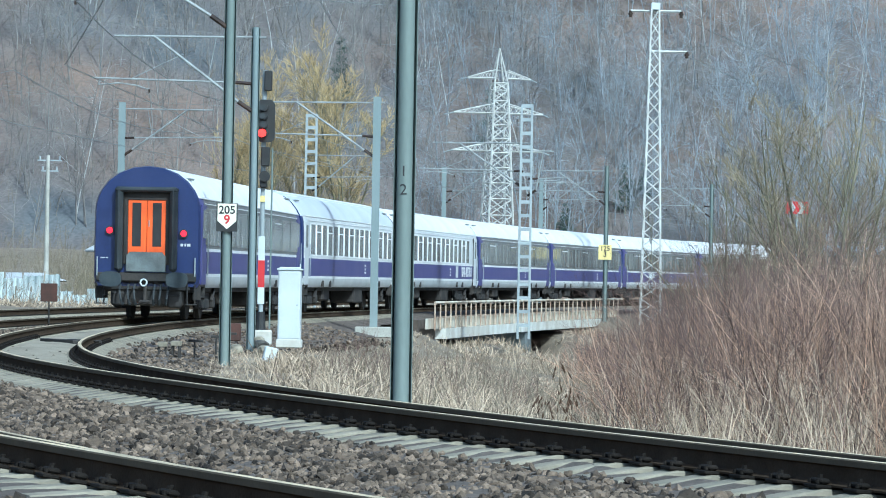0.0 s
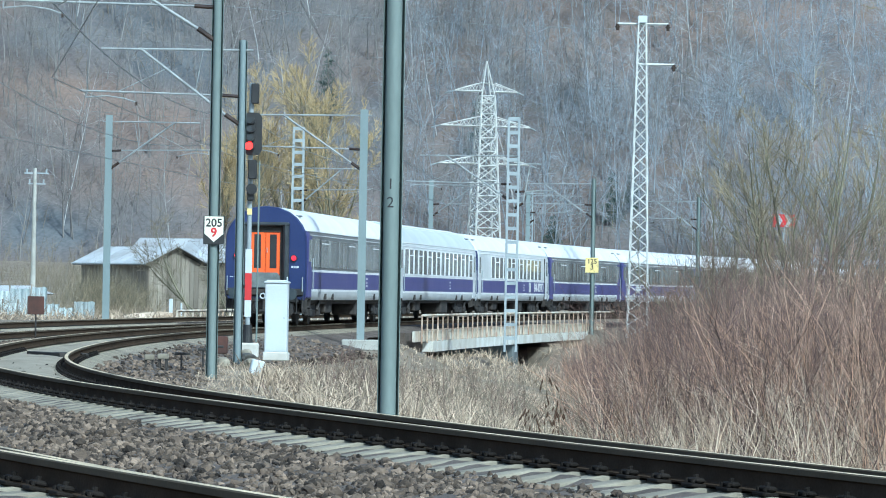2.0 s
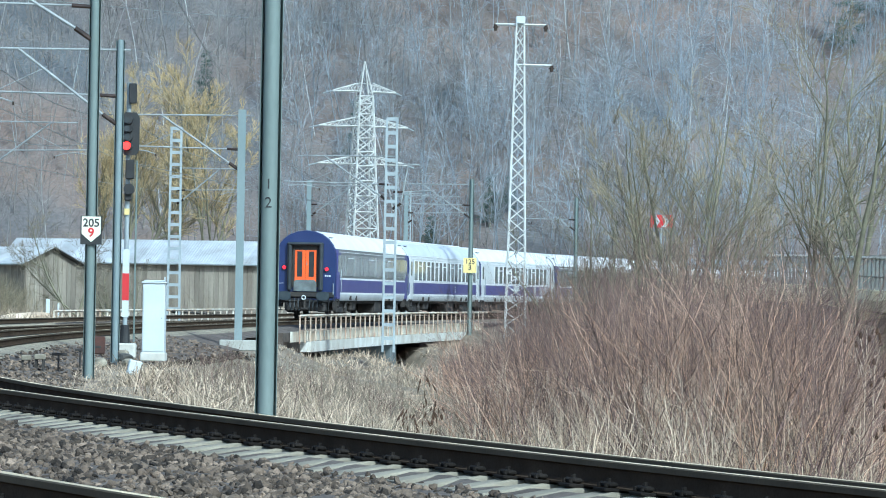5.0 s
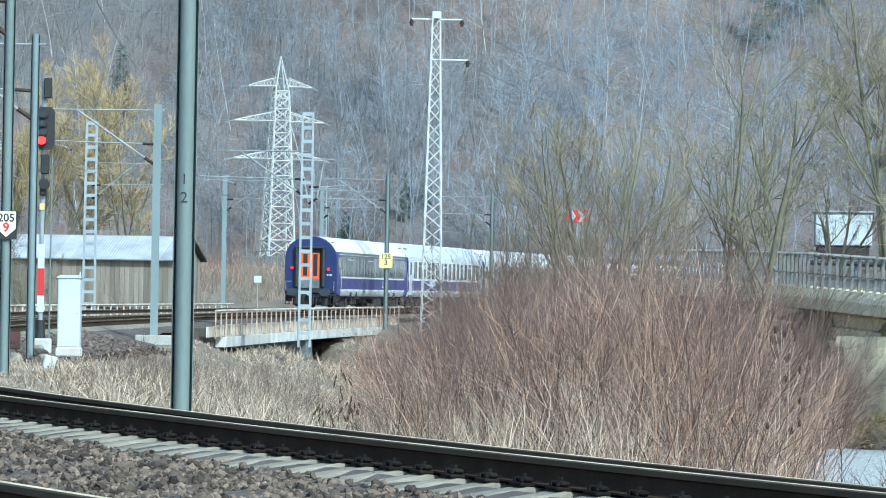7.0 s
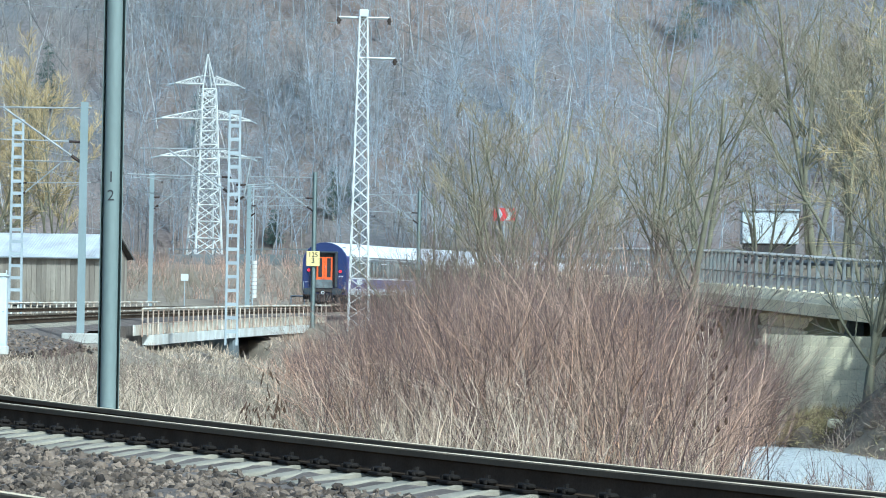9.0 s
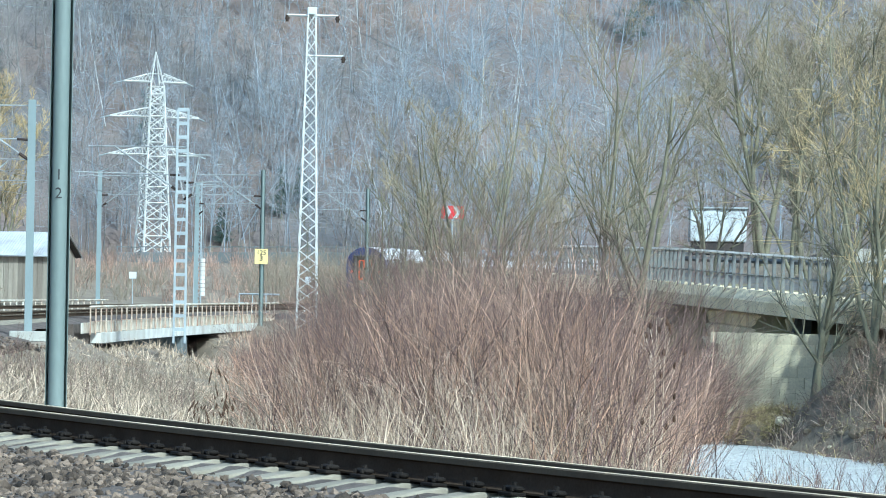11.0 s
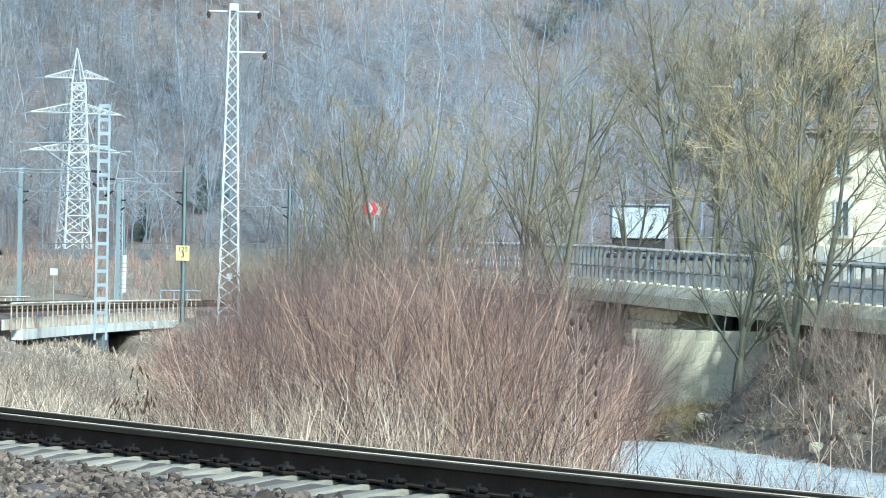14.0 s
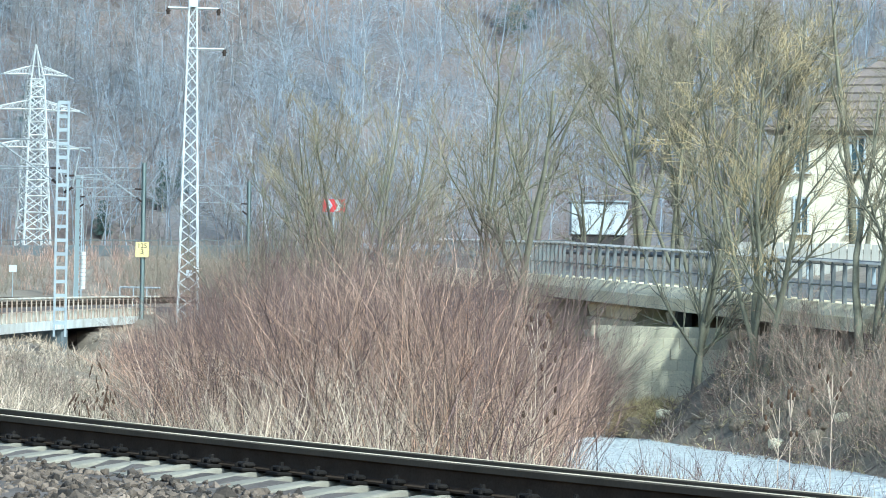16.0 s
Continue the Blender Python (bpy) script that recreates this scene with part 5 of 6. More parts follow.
def rail_bridge():
    br = thing("railway_bridge", Matrix(), "low concrete railway bridge with pale side panels over the river", "bridge")
    S = [137 + 5 * i for i in range(14)]
    for s0, s1 in zip(S, S[1:]):
        for d0, d1 in ((2.3, 2.75), (-7.9, -7.4)):
            q = [line(s0, d0), line(s0, d1), line(s1, d1), line(s1, d0)]
            g = Geo()
            v = [(x, y, z) for z in (-1.14, -0.72) for x, y, _ in q]
            g.add(v, [(0, 1, 2, 3), (4, 5, 6, 7), (0, 1, 5, 4), (1, 2, 6, 5), (2, 3, 7, 6), (3, 0, 4, 7)])
            if s0 > 140 or d0 < 0:
                part("edge_beam", g, M["conc_white"], br)
        q = [line(s0, -7.4), line(s0, 2.3), line(s1, 2.3), line(s1, -7.4)]
        g = Geo()
        v = [(x, y, z) for z in (-1.15, -0.34) for x, y, _ in q]
        g.add(v, [(0, 1, 2, 3), (4, 5, 6, 7), (0, 1, 5, 4), (1, 2, 6, 5), (2, 3, 7, 6), (3, 0, 4, 7)])
        part("deck", g, M["ballast"], br)
        x0, y0, _ = line(s0 + 0.06, 2.62)
        x1, y1, _ = line(s1 - 0.06, 2.62)
        g = Geo()
        g.add([(x0, y0, -0.70), (x1, y1, -0.70), (x1, y1, -0.28), (x0, y0, -0.28), (x0 - 0.04, y0, -0.70), (x1 - 0.04, y1, -0.70), (x1 - 0.04, y1, -0.28), (x0 - 0.04, y0, -0.28)],
              [(0, 1, 2, 3), (4, 5, 6, 7), (0, 1, 5, 4), (2, 3, 7, 6), (1, 2, 6, 5), (3, 0, 4, 7)])
        part("side_panel", g, M["rail_cream"], br, "streaked pale side panel")
    # piers take the dark concrete: the shade under the deck is in their colour
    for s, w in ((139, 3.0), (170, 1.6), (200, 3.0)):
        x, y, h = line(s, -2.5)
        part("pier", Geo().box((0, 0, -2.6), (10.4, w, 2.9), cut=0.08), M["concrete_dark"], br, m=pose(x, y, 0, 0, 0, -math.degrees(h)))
    railing("bridge_railing", [(*line(s, 2.70)[:2], -0.72) for s in range(139, 204, 8)], 1.06, 1.6, M["rail_rust"], "rust-streaked cream steel railing along the bridge", rails=(1.0, 0.45), post=0.06, light=M["rail_cream"])
    railing("bridge_railing", [(*line(s, -7.85)[:2], -0.62) for s in range(142, 207, 8)], 0.95, 1.6, M["rail_cream"], "cream steel railing on the bridge's outer edge", rails=(1.0, 0.1))
    x, y, h = line(222, 3.2)
    railing("short_fence", [(8.7, 228, -0.3), (11.2, 228, -0.3)], 1.1, 0.8, M["galv"], "short pale pipe fence by the track", rails=(1.0, 0.5))


rail_bridge()


# ---- sheds beyond the track ----
def shed(x, y, z, w, l, eave, ridge, rz, label, planks=True):
    """A boarded shed with a tin roof; the gable faces -y."""
    h = thing("wooden_shed", pose(x, y, z, 0, 0, rz), label, "shed")
    g = Geo()
    out = [(-w / 2, 0), (w / 2, 0), (w / 2, eave), (0, ridge - 0.08), (-w / 2, eave)]
    g.prism([(a, b) for a, b in out], 0, l, place=pose(0, 0, 0, 0, 0, 90))
    wall = part("wall", g, M["wood"], h, "weathered brown board wall")
    n = int(w / 0.28)
    for i in range(n):
        px = -w / 2 + (i + 0.5) * w / n
        hh = eave + (ridge - eave) * (1 - abs(px) / (w / 2)) - 0.12
        part("plank", Geo().box((px, -0.02, hh / 2), (w / n - 0.02, 0.03, hh)), M["wood"], wall)
    n = int(l / 0.3)
    for i in range(n):
        part("plank", Geo().box((-w / 2 - 0.02, (i + 0.5) * l / n, eave / 2), (0.03, l / n - 0.02, eave - 0.05)), M["wood"], wall)
    for sg in (-1, 1):
        slope = math.hypot(w / 2 + 0.45, ridge - eave)
        a = math.degrees(math.atan2(ridge - eave, w / 2 + 0.1))
        sheets = int((l + 0.8) / 1.1)
        roof = part("roof", Geo().box((0, l / 2, -0.04), (slope, l + 0.7, 0.04)), M["t_dark"], h, m=pose(sg * (w / 4 + 0.2), 0, (eave + ridge) / 2 - 0.03, 0, sg * a, 0))
        for i in range(sheets):
            y0 = -0.4 + (i + 0.5) * (l + 0.8) / sheets
            sheet = Geo()
            prof = [(y0 + (j / 20 - 0.5) * ((l + 0.8) / sheets) * 1.02, 0.012 * math.cos(j * math.pi / 1.5)) for j in range(21)]
            prof = [(p, q) for p, q in prof] + [(p, q - 0.01) for p, q in prof[::-1]]
            sheet.prism(prof, -slope / 2 - 0.03, slope / 2 + 0.03)
            part("roof_sheet", sheet, M["tin"], roof, "pale weathered tin sheet")
    part("gutter", Geo().tube((-w / 2 - 0.35, -0.3, eave - 0.12), (-w / 2 - 0.35, l + 0.3, eave - 0.12), 0.06, n=8), M["galv"], h)
    return h


shed(-13.0, 186, -0.3, 3.1, 5.9, 2.87, 3.62, 40, "weathered brown board shed with a pale tin roof")
shed(-2.3, 226, 0.0, 6.5, 16.0, 3.0, 4.35, 76, "long brown board barn with a sheet metal roof")
shed(-22.8, 186, -0.2, 2.6, 3.2, 1.15, 1.45, -40, "small low board hut with a tin roof")
def sheet_fence(y, z0, z1, x0, x1, seed, label):
    """A patched fence of cloudy plastic sheets on stakes."""
    f = thing("sheet_fence", pose(0, y, 0), label, "fence", "patched sheet fences")
    r = random.Random(seed)
    x = x0
    while x < x1:
        w, top = r.uniform(0.55, 1.0), z1 + r.uniform(-0.22, 0.12)
        g, n = Geo(), 9
        for k in range(n + 1):
            b = 0.04 * math.sin(k * 2.1 + seed + x)
            g.v += [(x + w * k / n, b, z0 - 0.3), (x + w * k / n + r.uniform(-0.02, 0.02), b + r.uniform(-0.04, 0.04), top + r.uniform(-0.05, 0.05)),
                    (x + w * k / n, b + 0.015, z0 - 0.3), (x + w * k / n, b + 0.03, top)]
        for k in range(n):
            o = 4 * k
            g.f += [(o, o + 4, o + 5, o + 1), (o + 2, o + 3, o + 7, o + 6), (o + 1, o + 5, o + 7, o + 3)]
            g.k += [0, 0, 0]
        part("sheet", g, M["sheet"], f, m=pose(0, 0, 0, r.uniform(-6, 6)))
        part("stake", Geo().box((x, 0.08, (z0 + z1) / 2 - 0.1), (0.07, 0.07, z1 - z0 + 0.5), cut=0.01), M["wood"], f)
        x += w + r.uniform(-0.03, 0.06)


sheet_fence(168, -0.3, 0.48, -25, -16.2, 3, "low fence of patched cloudy plastic sheets")
sheet_fence(171.5, -0.3, 1.2, -26, -18.0, 4, "taller back fence of pale plastic sheets")
tagged(rock("straw_heap", -13.2, 172, -0.25, (4.0, 2.0, 0.9), M["grass"], "low heap of bleached straw by the shed", 41), category="straw heap")
for _x0, _h0 in ((-12.4, 0.55), (-11.9, 0.35)):
    p_ = thing("marker_post", pose(_x0, 176, -0.2), "short white marker post in the grass", "marker post", "white marker posts")
    part("post", Geo().box((0, 0, _h0 / 2 + 0.2), (0.18 if _h0 > 0.4 else 0.09, 0.08, _h0 + 0.4), cut=0.015), M["white"], p_)


# ---- road above the river ----
def road():
    ys = spaced((20, 85, 8), (85, 160, 4), (160, 330, 12))
    v, f = [], []
    for y in ys:
        x, z = float(road_x(y)), float(road_z(y))
        v += [(x + 0.35, y, z), (x + 8.2, y, z + 0.06)]
    n = len(ys)
    f = [(2 * i, 2 * i + 1, 2 * i + 3, 2 * i + 2) for i in range(n - 1)]
    tagged(new("road", quads("road", np.array(v), np.array(f), M["asphalt"])), "grey asphalt road above the river", "road", kind="structure")
    wall = thing("retaining_wall", Matrix(), "mossy stone retaining wall under the road edge", "retaining wall", kind="structure")
    ys = [60 + 4 * i for i in range(10)] + [100.8] + [104 + 4 * i for i in range(16)]
    for y0, y1 in zip(ys, ys[1:]):
        g = Geo()
        pts = []
        for y in (y0, y1):
            x, z = float(road_x(y)), float(road_z(y))
            # sloped outer edge added so the beam catches the sun
            pts += [(x - 0.36, y, z - 0.58), (x + 0.6, y, z - 0.58), (x + 0.6, y, z + 0.05), (x - 0.12, y, z + 0.05), (x - 0.36, y, z - 0.24)]
        g.add(pts, [(0, 1, 2, 3, 4), (9, 8, 7, 6, 5), (0, 5, 6, 1), (1, 6, 7, 2), (2, 7, 8, 3), (3, 8, 9, 4), (4, 9, 5, 0)])
        part("coping", g, M["coping"], wall, "stained pale concrete edge beam")
    r = random.Random(5)
    meshes = []
    for k in range(6):
        w, hgt = r.uniform(0.5, 0.85), 0.40
        meshes.append(Geo().box((0, 0, 0), (0.35, w, hgt - 0.025), cut=0.03).mesh("stone_block", [M["block"]]))
    for row in range(9):
        y = 101.4 + (row % 2) * 0.35
        while y < 122:
            k = r.randrange(6)
            x, z = float(road_x(y)), float(road_z(y))
            zz = z - 0.85 - row * 0.40
            if zz > -2.9:
                b = part("stone_block", meshes[k], M["block"], wall, m=pose(x - 0.05 - row * 0.075 + r.uniform(-0.02, 0.02) + 0.45, y, zz, 0, -10, 5))
            y += 0.72
    # the wing wall under the overhanging road edge, in worn courses
    ax, ay, bx, by = 16.6, 97.9, 20.0, 96.3
    run, turn = math.hypot(bx - ax, by - ay), math.degrees(math.atan2(by - ay, bx - ax))
    small = [Geo().box((0, 0, 0), (r.uniform(0.435, 0.448), 0.28, 0.290), cut=0.006).mesh("stone_block", [M["block"]]) for _ in range(6)]
    for row in range(11):
        u = 0.1 + (row % 2) * 0.23
        while u < run:
            t = u / run
            part("stone_block", small[r.randrange(6)], M["block"], wall, m=pose(ax + (bx - ax) * t - row * 0.022, ay + (by - ay) * t - row * 0.022, 0.10 - row * 0.293 + r.uniform(-0.008, 0.008), r.uniform(-0.8, 0.8), 0, turn + r.uniform(-0.8, 0.8)))
            u += 0.45
    part("wing_core", Geo().box(((ax + bx) / 2 + 0.45, (ay + by) / 2 + 0.5, -1.55), (run, 0.9, 3.4), rz=turn), M["block"], wall)
    slab = Geo()
    for y0, y1 in ((92, 97), (97, 103)):
        pts = []
        for y in (y0, y1):
            x, z = float(road_x(y)), float(road_z(y))
            pts += [(x + 0.02, y, z - 0.60), (x + 3.6, y, z - 0.60), (x + 3.6, y, z - 0.03), (x + 0.02, y, z - 0.03)]
        slab.add(pts, [(0, 1, 2, 3), (7, 6, 5, 4), (0, 4, 5, 1), (1, 5, 6, 2), (2, 6, 7, 3), (3, 7, 4, 0)])
    part("deck_slab", slab, M["concrete"], wall)
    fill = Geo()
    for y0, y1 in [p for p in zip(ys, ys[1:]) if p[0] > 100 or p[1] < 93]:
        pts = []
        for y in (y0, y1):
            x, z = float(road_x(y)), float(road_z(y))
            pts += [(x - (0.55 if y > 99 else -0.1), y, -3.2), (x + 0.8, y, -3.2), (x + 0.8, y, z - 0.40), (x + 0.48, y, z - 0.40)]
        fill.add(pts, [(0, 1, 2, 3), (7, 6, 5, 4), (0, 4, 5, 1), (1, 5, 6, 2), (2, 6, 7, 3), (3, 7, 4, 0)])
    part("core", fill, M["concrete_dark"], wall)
    top = [(float(road_x(y)) - 0.05, y, float(road_z(y)) + 0.05) for y in (62, 70, 78, 85, 91, 97, 103, 110, 118, 125, 135)]
    railing("road_railing", top, 1.0, 0.72, M["road_rail"], "grey steel post railing along the road edge", rails=(1.0, 0.42), post=0.095, light=M["rail_lit"])
    far = thing("guard_rail", Matrix(), "dull grey metal crash barrier beyond the road", "guard rail")
    for y0, y1 in zip(range(70, 200, 6), range(76, 206, 6)):
        a, b = (Vector((float(road_x(y)) + 8.0, y, float(road_z(y)))) for y in (y0, y1))
        part("beam", Geo().bar(a + Vector((0, 0, 0.65)), b + Vector((0, 0, 0.65)), 0.14), M["road_rail"], far)
        part("post", Geo().bar(a - Vector((0, 0, 0.2)), a + Vector((0, 0, 0.7)), 0.1), M["galv"], far)
    near = thing("guard_rail", Matrix(), "pale metal crash barrier on the bend", "guard rail")
    for y0, y1 in zip(range(135, 155, 5), range(140, 160, 5)):
        a, b = (Vector((float(road_x(y)) + 0.2, y, float(road_z(y)))) for y in (y0, y1))
        part("beam", Geo().bar(a + Vector((0, 0, 0.65)), b + Vector((0, 0, 0.65)), 0.3), M["galv"], near)
        part("post", Geo().bar(a - Vector((0, 0, 0.2)), a + Vector((0, 0, 0.7)), 0.1), M["galv"], near)
    back = thing("board_fence", Matrix(), "pale weathered board fence behind the road", "fence")
    board = Geo().box((0, 0, 0.62), (0.235, 0.03, 1.24), cut=0.006).mesh("board", [M["fence_board"]])
    for i in range(34):
        t = i / 33
        part("board", board, M["fence_board"], back, m=pose(25.2 + 8.1 * t, 120.4 - 3.5 * t + r.uniform(-0.008, 0.008), 1.62 + r.uniform(-0.02, 0.02), 0, 0, -23.4))
    for h in (0.3, 0.95):
        part("rail", Geo().bar((25.1, 120.5, 1.62 + h), (33.4, 116.95, 1.62 + h), 0.06), M["wood"], back)


road()

chev = thing("chevron_sign", pose(14.40, 150, 2.0), "red and white chevron bend sign on a post", "road sign")
part("post", Geo().tube((0, 0, -0.2), (0, 0, 2.8), 0.04, n=8), M["galv"], chev)
part("panel", Geo().box((0, -0.05, 2.45), (0.92, 0.03, 0.52), cut=0.008), M["red"], chev)
_g = Geo()
for _o in (-0.22, 0.17):
    for _sg in (-1, 1):
        _p = [(_o - 0.14, _sg * 0.24), (_o + 0.02, _sg * 0.24), (_o + 0.17, 0), (_o + 0.01, 0)]
        _g.add([(a, -0.072, 2.45 + b) for a, b in _p] + [(a, -0.066, 2.45 + b) for a, b in _p], [(0, 1, 2, 3), (4, 5, 6, 7), (0, 1, 5, 4), (1, 2, 6, 5), (2, 3, 7, 6), (3, 0, 4, 7)])
part("arrow", _g, M["white"], chev)


def site_hut():
    h = thing("site_hut", pose(25.4, 150, 2.6, 0, 0, -8), "white box-shaped site hut behind the trees", "hut")
    part("body", Geo().box((0, 0, 1.5), (2.3, 3.5, 1.35), cut=0.03), M["white"], h)
    part("roof", Geo().box((0, 0, 2.2), (2.45, 3.7, 0.08), cut=0.02), M["galv"], h)
    part("skirt", Geo().box((0, 0, 0.6), (2.1, 3.3, 0.6), cut=0.03), M["t_dark"], h)
    part("seam", Geo().box((-0.3, -1.76, 1.5), (0.03, 0.02, 1.3)), M["t_grey"], h)
    part("seam", Geo().box((0.5, -1.76, 1.5), (0.03, 0.02, 1.3)), M["t_grey"], h)


site_hut()


def house():
    h = thing("house", pose(35.65, 139.8, 1.9, 0, 0, -25), "cream two-storey house with a brown tiled roof", "house")
    w, l, e = 10.2, 9.0, 5.7
    part("wall", Geo().box((0, l / 2, e / 2 - 0.4), (w, l, e + 0.8), cut=0.01), M["stucco"], h)
    part("plinth", Geo().box((0, l / 2, 0.1), (w + 0.12, l + 0.12, 1.0), cut=0.02), M["concrete"], h)
    for z in (2.35, 4.75):
        for x in (-3.97, -1.76, 0.45, 2.66):
            wd = part("window", Geo().box((x, -0.01, z), (0.52, 0.06, 1.30)), M["glass"], h)
            part("frame", Geo().box((x, -0.05, z), (0.06, 0.05, 1.35)).box((x - 0.28, -0.05, z), (0.08, 0.06, 1.45)).box((x + 0.28, -0.05, z), (0.08, 0.06, 1.45)).box((x, -0.05, z + 0.7), (0.74, 0.06, 0.08)), M["white"], wd)
            part("sill", Geo().box((x, -0.1, z - 0.74), (0.84, 0.16, 0.08), cut=0.015), M["conc_white"], wd)
        for y in (2.2, 6.0):
            wd = part("window", Geo().box((-w / 2 - 0.01, y, z), (0.06, 0.95, 1.35)), M["glass"], h)
            part("frame", Geo().box((-w / 2 - 0.05, y, z), (0.05, 0.06, 1.35)).box((-w / 2 - 0.05, y - 0.5, z), (0.06, 0.08, 1.45)).box((-w / 2 - 0.05, y + 0.5, z), (0.06, 0.08, 1.45)), M["white"], wd)
            part("sill", Geo().box((-w / 2 - 0.1, y, z - 0.74), (0.16, 1.2, 0.08), cut=0.015), M["conc_white"], wd)
    part("cornice", Geo().box((0, l / 2, e - 0.08), (w + 0.5, l + 0.5, 0.2), cut=0.03), M["wood"], h)
    o, top = 0.5, 3.4
    g = Geo()
    g.add([(-w / 2 - o, -o, e), (w / 2 + o, -o, e), (w / 2 + o, l + o, e), (-w / 2 - o, l + o, e), (-1.2, l / 2, e + top), (1.2, l / 2, e + top)], [(0, 1, 5, 4), (1, 2, 5), (2, 3, 4, 5), (3, 0, 4), (3, 2, 1, 0)])
    roof = part("roof", g, M["tiles"], h)
    for i in range(9):
        t = (i + 0.3) / 9.5
        xx, yy, zz = w / 2 + o - (w / 2 + o - 1.2) * t, -o + (l / 2 + o) * t, e + top * t
        part("tile_course", Geo().box((0, yy - 0.02, zz + 0.03), (2 * xx - 0.05, 0.05, 0.05)), M["tiles"], roof)
        part("tile_course", Geo().box((-xx - 0.02, l / 2, zz + 0.03), (0.05, l + 2 * o - 2 * (l / 2 + o) * t, 0.05)), M["tiles"], roof)
    part("chimney", Geo().box((1.5, l / 2 + 0.8, e + 3.1), (0.7, 0.7, 1.8), cut=0.03), M["block"], roof)


house()

far_wall = thing("parapet_wall", Matrix(), "long dark grey parapet wall at the foot of the hill", "wall")
for _i in range(26):
    _x0 = 3 + 2.4 * _i
    part("panel", Geo().box((_x0, 386 + 0.1 * _i, 3.9 + 0.045 * _i), (2.3, 0.3, 1.5), rz=2, cut=0.03), M["concrete_dark"], far_wall)
    part("rail", Geo().box((_x0, 386 + 0.1 * _i, 5.2 + 0.045 * _i), (2.4, 0.12, 0.1)).box((_x0 - 1.1, 386 + 0.1 * _i, 4.9 + 0.045 * _i), (0.14, 0.14, 0.8)), M["concrete_dark"], far_wall)
_w = thing("white_board", pose(2.3, 250, 0), "small white board on a post in the scrub", "sign")
part("board", Geo().box((0, 0, 1.9), (0.5, 0.05, 0.45), cut=0.01), M["white"], _w)
part("post", Geo().tube((0, 0.05, -0.3), (0, 0.05, 1.9), 0.03, n=6), M["galv"], _w)


# ---- plants ----
def put_stuff(name, sets, material, label, category):
    """One object of many strands; sets may each have a material of their own."""
    mats = material if isinstance(material, (list, tuple)) else [material]
    co, f = stack(sets)
    me = quads(name, co, f, mats[0])
    if len(mats) > 1:
        for m in mats[1:]:
            me.materials.append(m)
        me.polygons.foreach_set("material_index", np.repeat(np.arange(len(sets)), [len(q[1]) for q in sets]).astype(np.int32))
    return tagged(new(name, me), label, category, kind="stuff")


def up_dirs(rng, n, lean):
    d = rng.normal(0, lean, (n, 3))
    d[:, 2] = 1
    return d


def inside(px, py, poly):
    ok = np.zeros(len(px), bool)
    for (ax, ay), (bx, by) in zip(poly, poly[1:] + poly[:1]):
        cross = (ay > py) != (by > py)
        ok ^= cross & (px < (bx - ax) * (py - ay) / (by - ay + 1e-12) + ax)
    return ok


def scatter(rng, n, poly):
    xs, ys = [p[0] for p in poly], [p[1] for p in poly]
    px, py = rng.uniform(min(xs), max(xs), 6 * n), rng.uniform(min(ys), max(ys), 6 * n)
    k = inside(px, py, poly)
    return px[k][:n], py[k][:n]


def thicket(name, poly, n, height, clump, material, label, seed, r0=0.009, lean=0.2, twigs=4, tips=None, dome=0.45, fine=0, low=0.35, fan=0.0):
    """A stand of thin upright shoots that rise in clumps, highest in its middle."""
    rng = np.random.default_rng(seed)
    cx, cy = scatter(rng, max(4, n // clump), poly)
    tall = rng.uniform(0.78, 1.06, len(cx))
    k = rng.integers(0, len(cx), n)
    ox, oy = rng.normal(0, 0.2, n), rng.normal(0, 0.2, n)
    px, py = cx[k] + ox, cy[k] + oy
    base = np.stack([px, py, np.maximum(ground(px, py), WATER) - 0.05], -1)
    P = np.array(poly)
    c = P.mean(0)
    _, _, vt = np.linalg.svd(P - c)
    q = (np.stack([px, py], -1) - c) @ vt.T
    half = np.abs((P - c) @ vt.T).max(0)
    rim = np.clip(0.25 * (q[:, 0] / half[0]) ** 2 + (q[:, 1] / half[1]) ** 2, 0, 1.3)
    h = height * tall[k] * rng.uniform(0.6, 1.06, n) * (1.05 - dome * rim)
    d = np.stack([ox * 0.3 + rng.normal(0, lean, n), oy * 0.3 + rng.normal(0, lean, n), np.ones(n)], -1)
    # the outer shoots lean outwards
    d[:, 0] += fan * (px - c[0]) / (np.ptp(P[:, 0]) / 2)
    a = grow(rng, base, d, h, r0 * rng.uniform(0.5, 1.25, n), 7, 0.19, 0.05, 0.3)
    b = sprout(rng, *a, twigs, low, 0.98, 30, 0.34, 3, 0.13, 0.05, 0.6, 0.4)
    sets, mats = [tubes(*a), tubes(*b)], [material, tips or material]
    if fine:
        c_ = sprout(rng, *b, fine, 0.3, 1.0, 32, 0.55, 2, 0.1, 0.05, 0.7, 0.5)
        sets.append(tubes(*c_)), mats.append(tips or material)
    return put_stuff(name, sets, mats, label, "shrub")


BUSH = [(2.3, 47), (4.0, 41.5), (5.8, 40.5), (7.4, 46), (9.3, 60), (10.3, 70), (7.4, 76), (3.7, 73)]
thicket("willow_thicket", BUSH, 2700, 3.3, 14, M["twig_red"], "dense red-brown leafless willow thicket", 31, 0.0072, 0.10, 9, M["twig_mid"], 0.62, 2, 0.25, 0.2)
thicket("willow_crown", BUSH, 2000, 3.95, 8, M["twig_dark"], "fine purple-brown twig tops of the willow thicket", 45, 0.0062, 0.11, 11, M["twig_dark"], 0.6, 2, 0.6, 0.2)
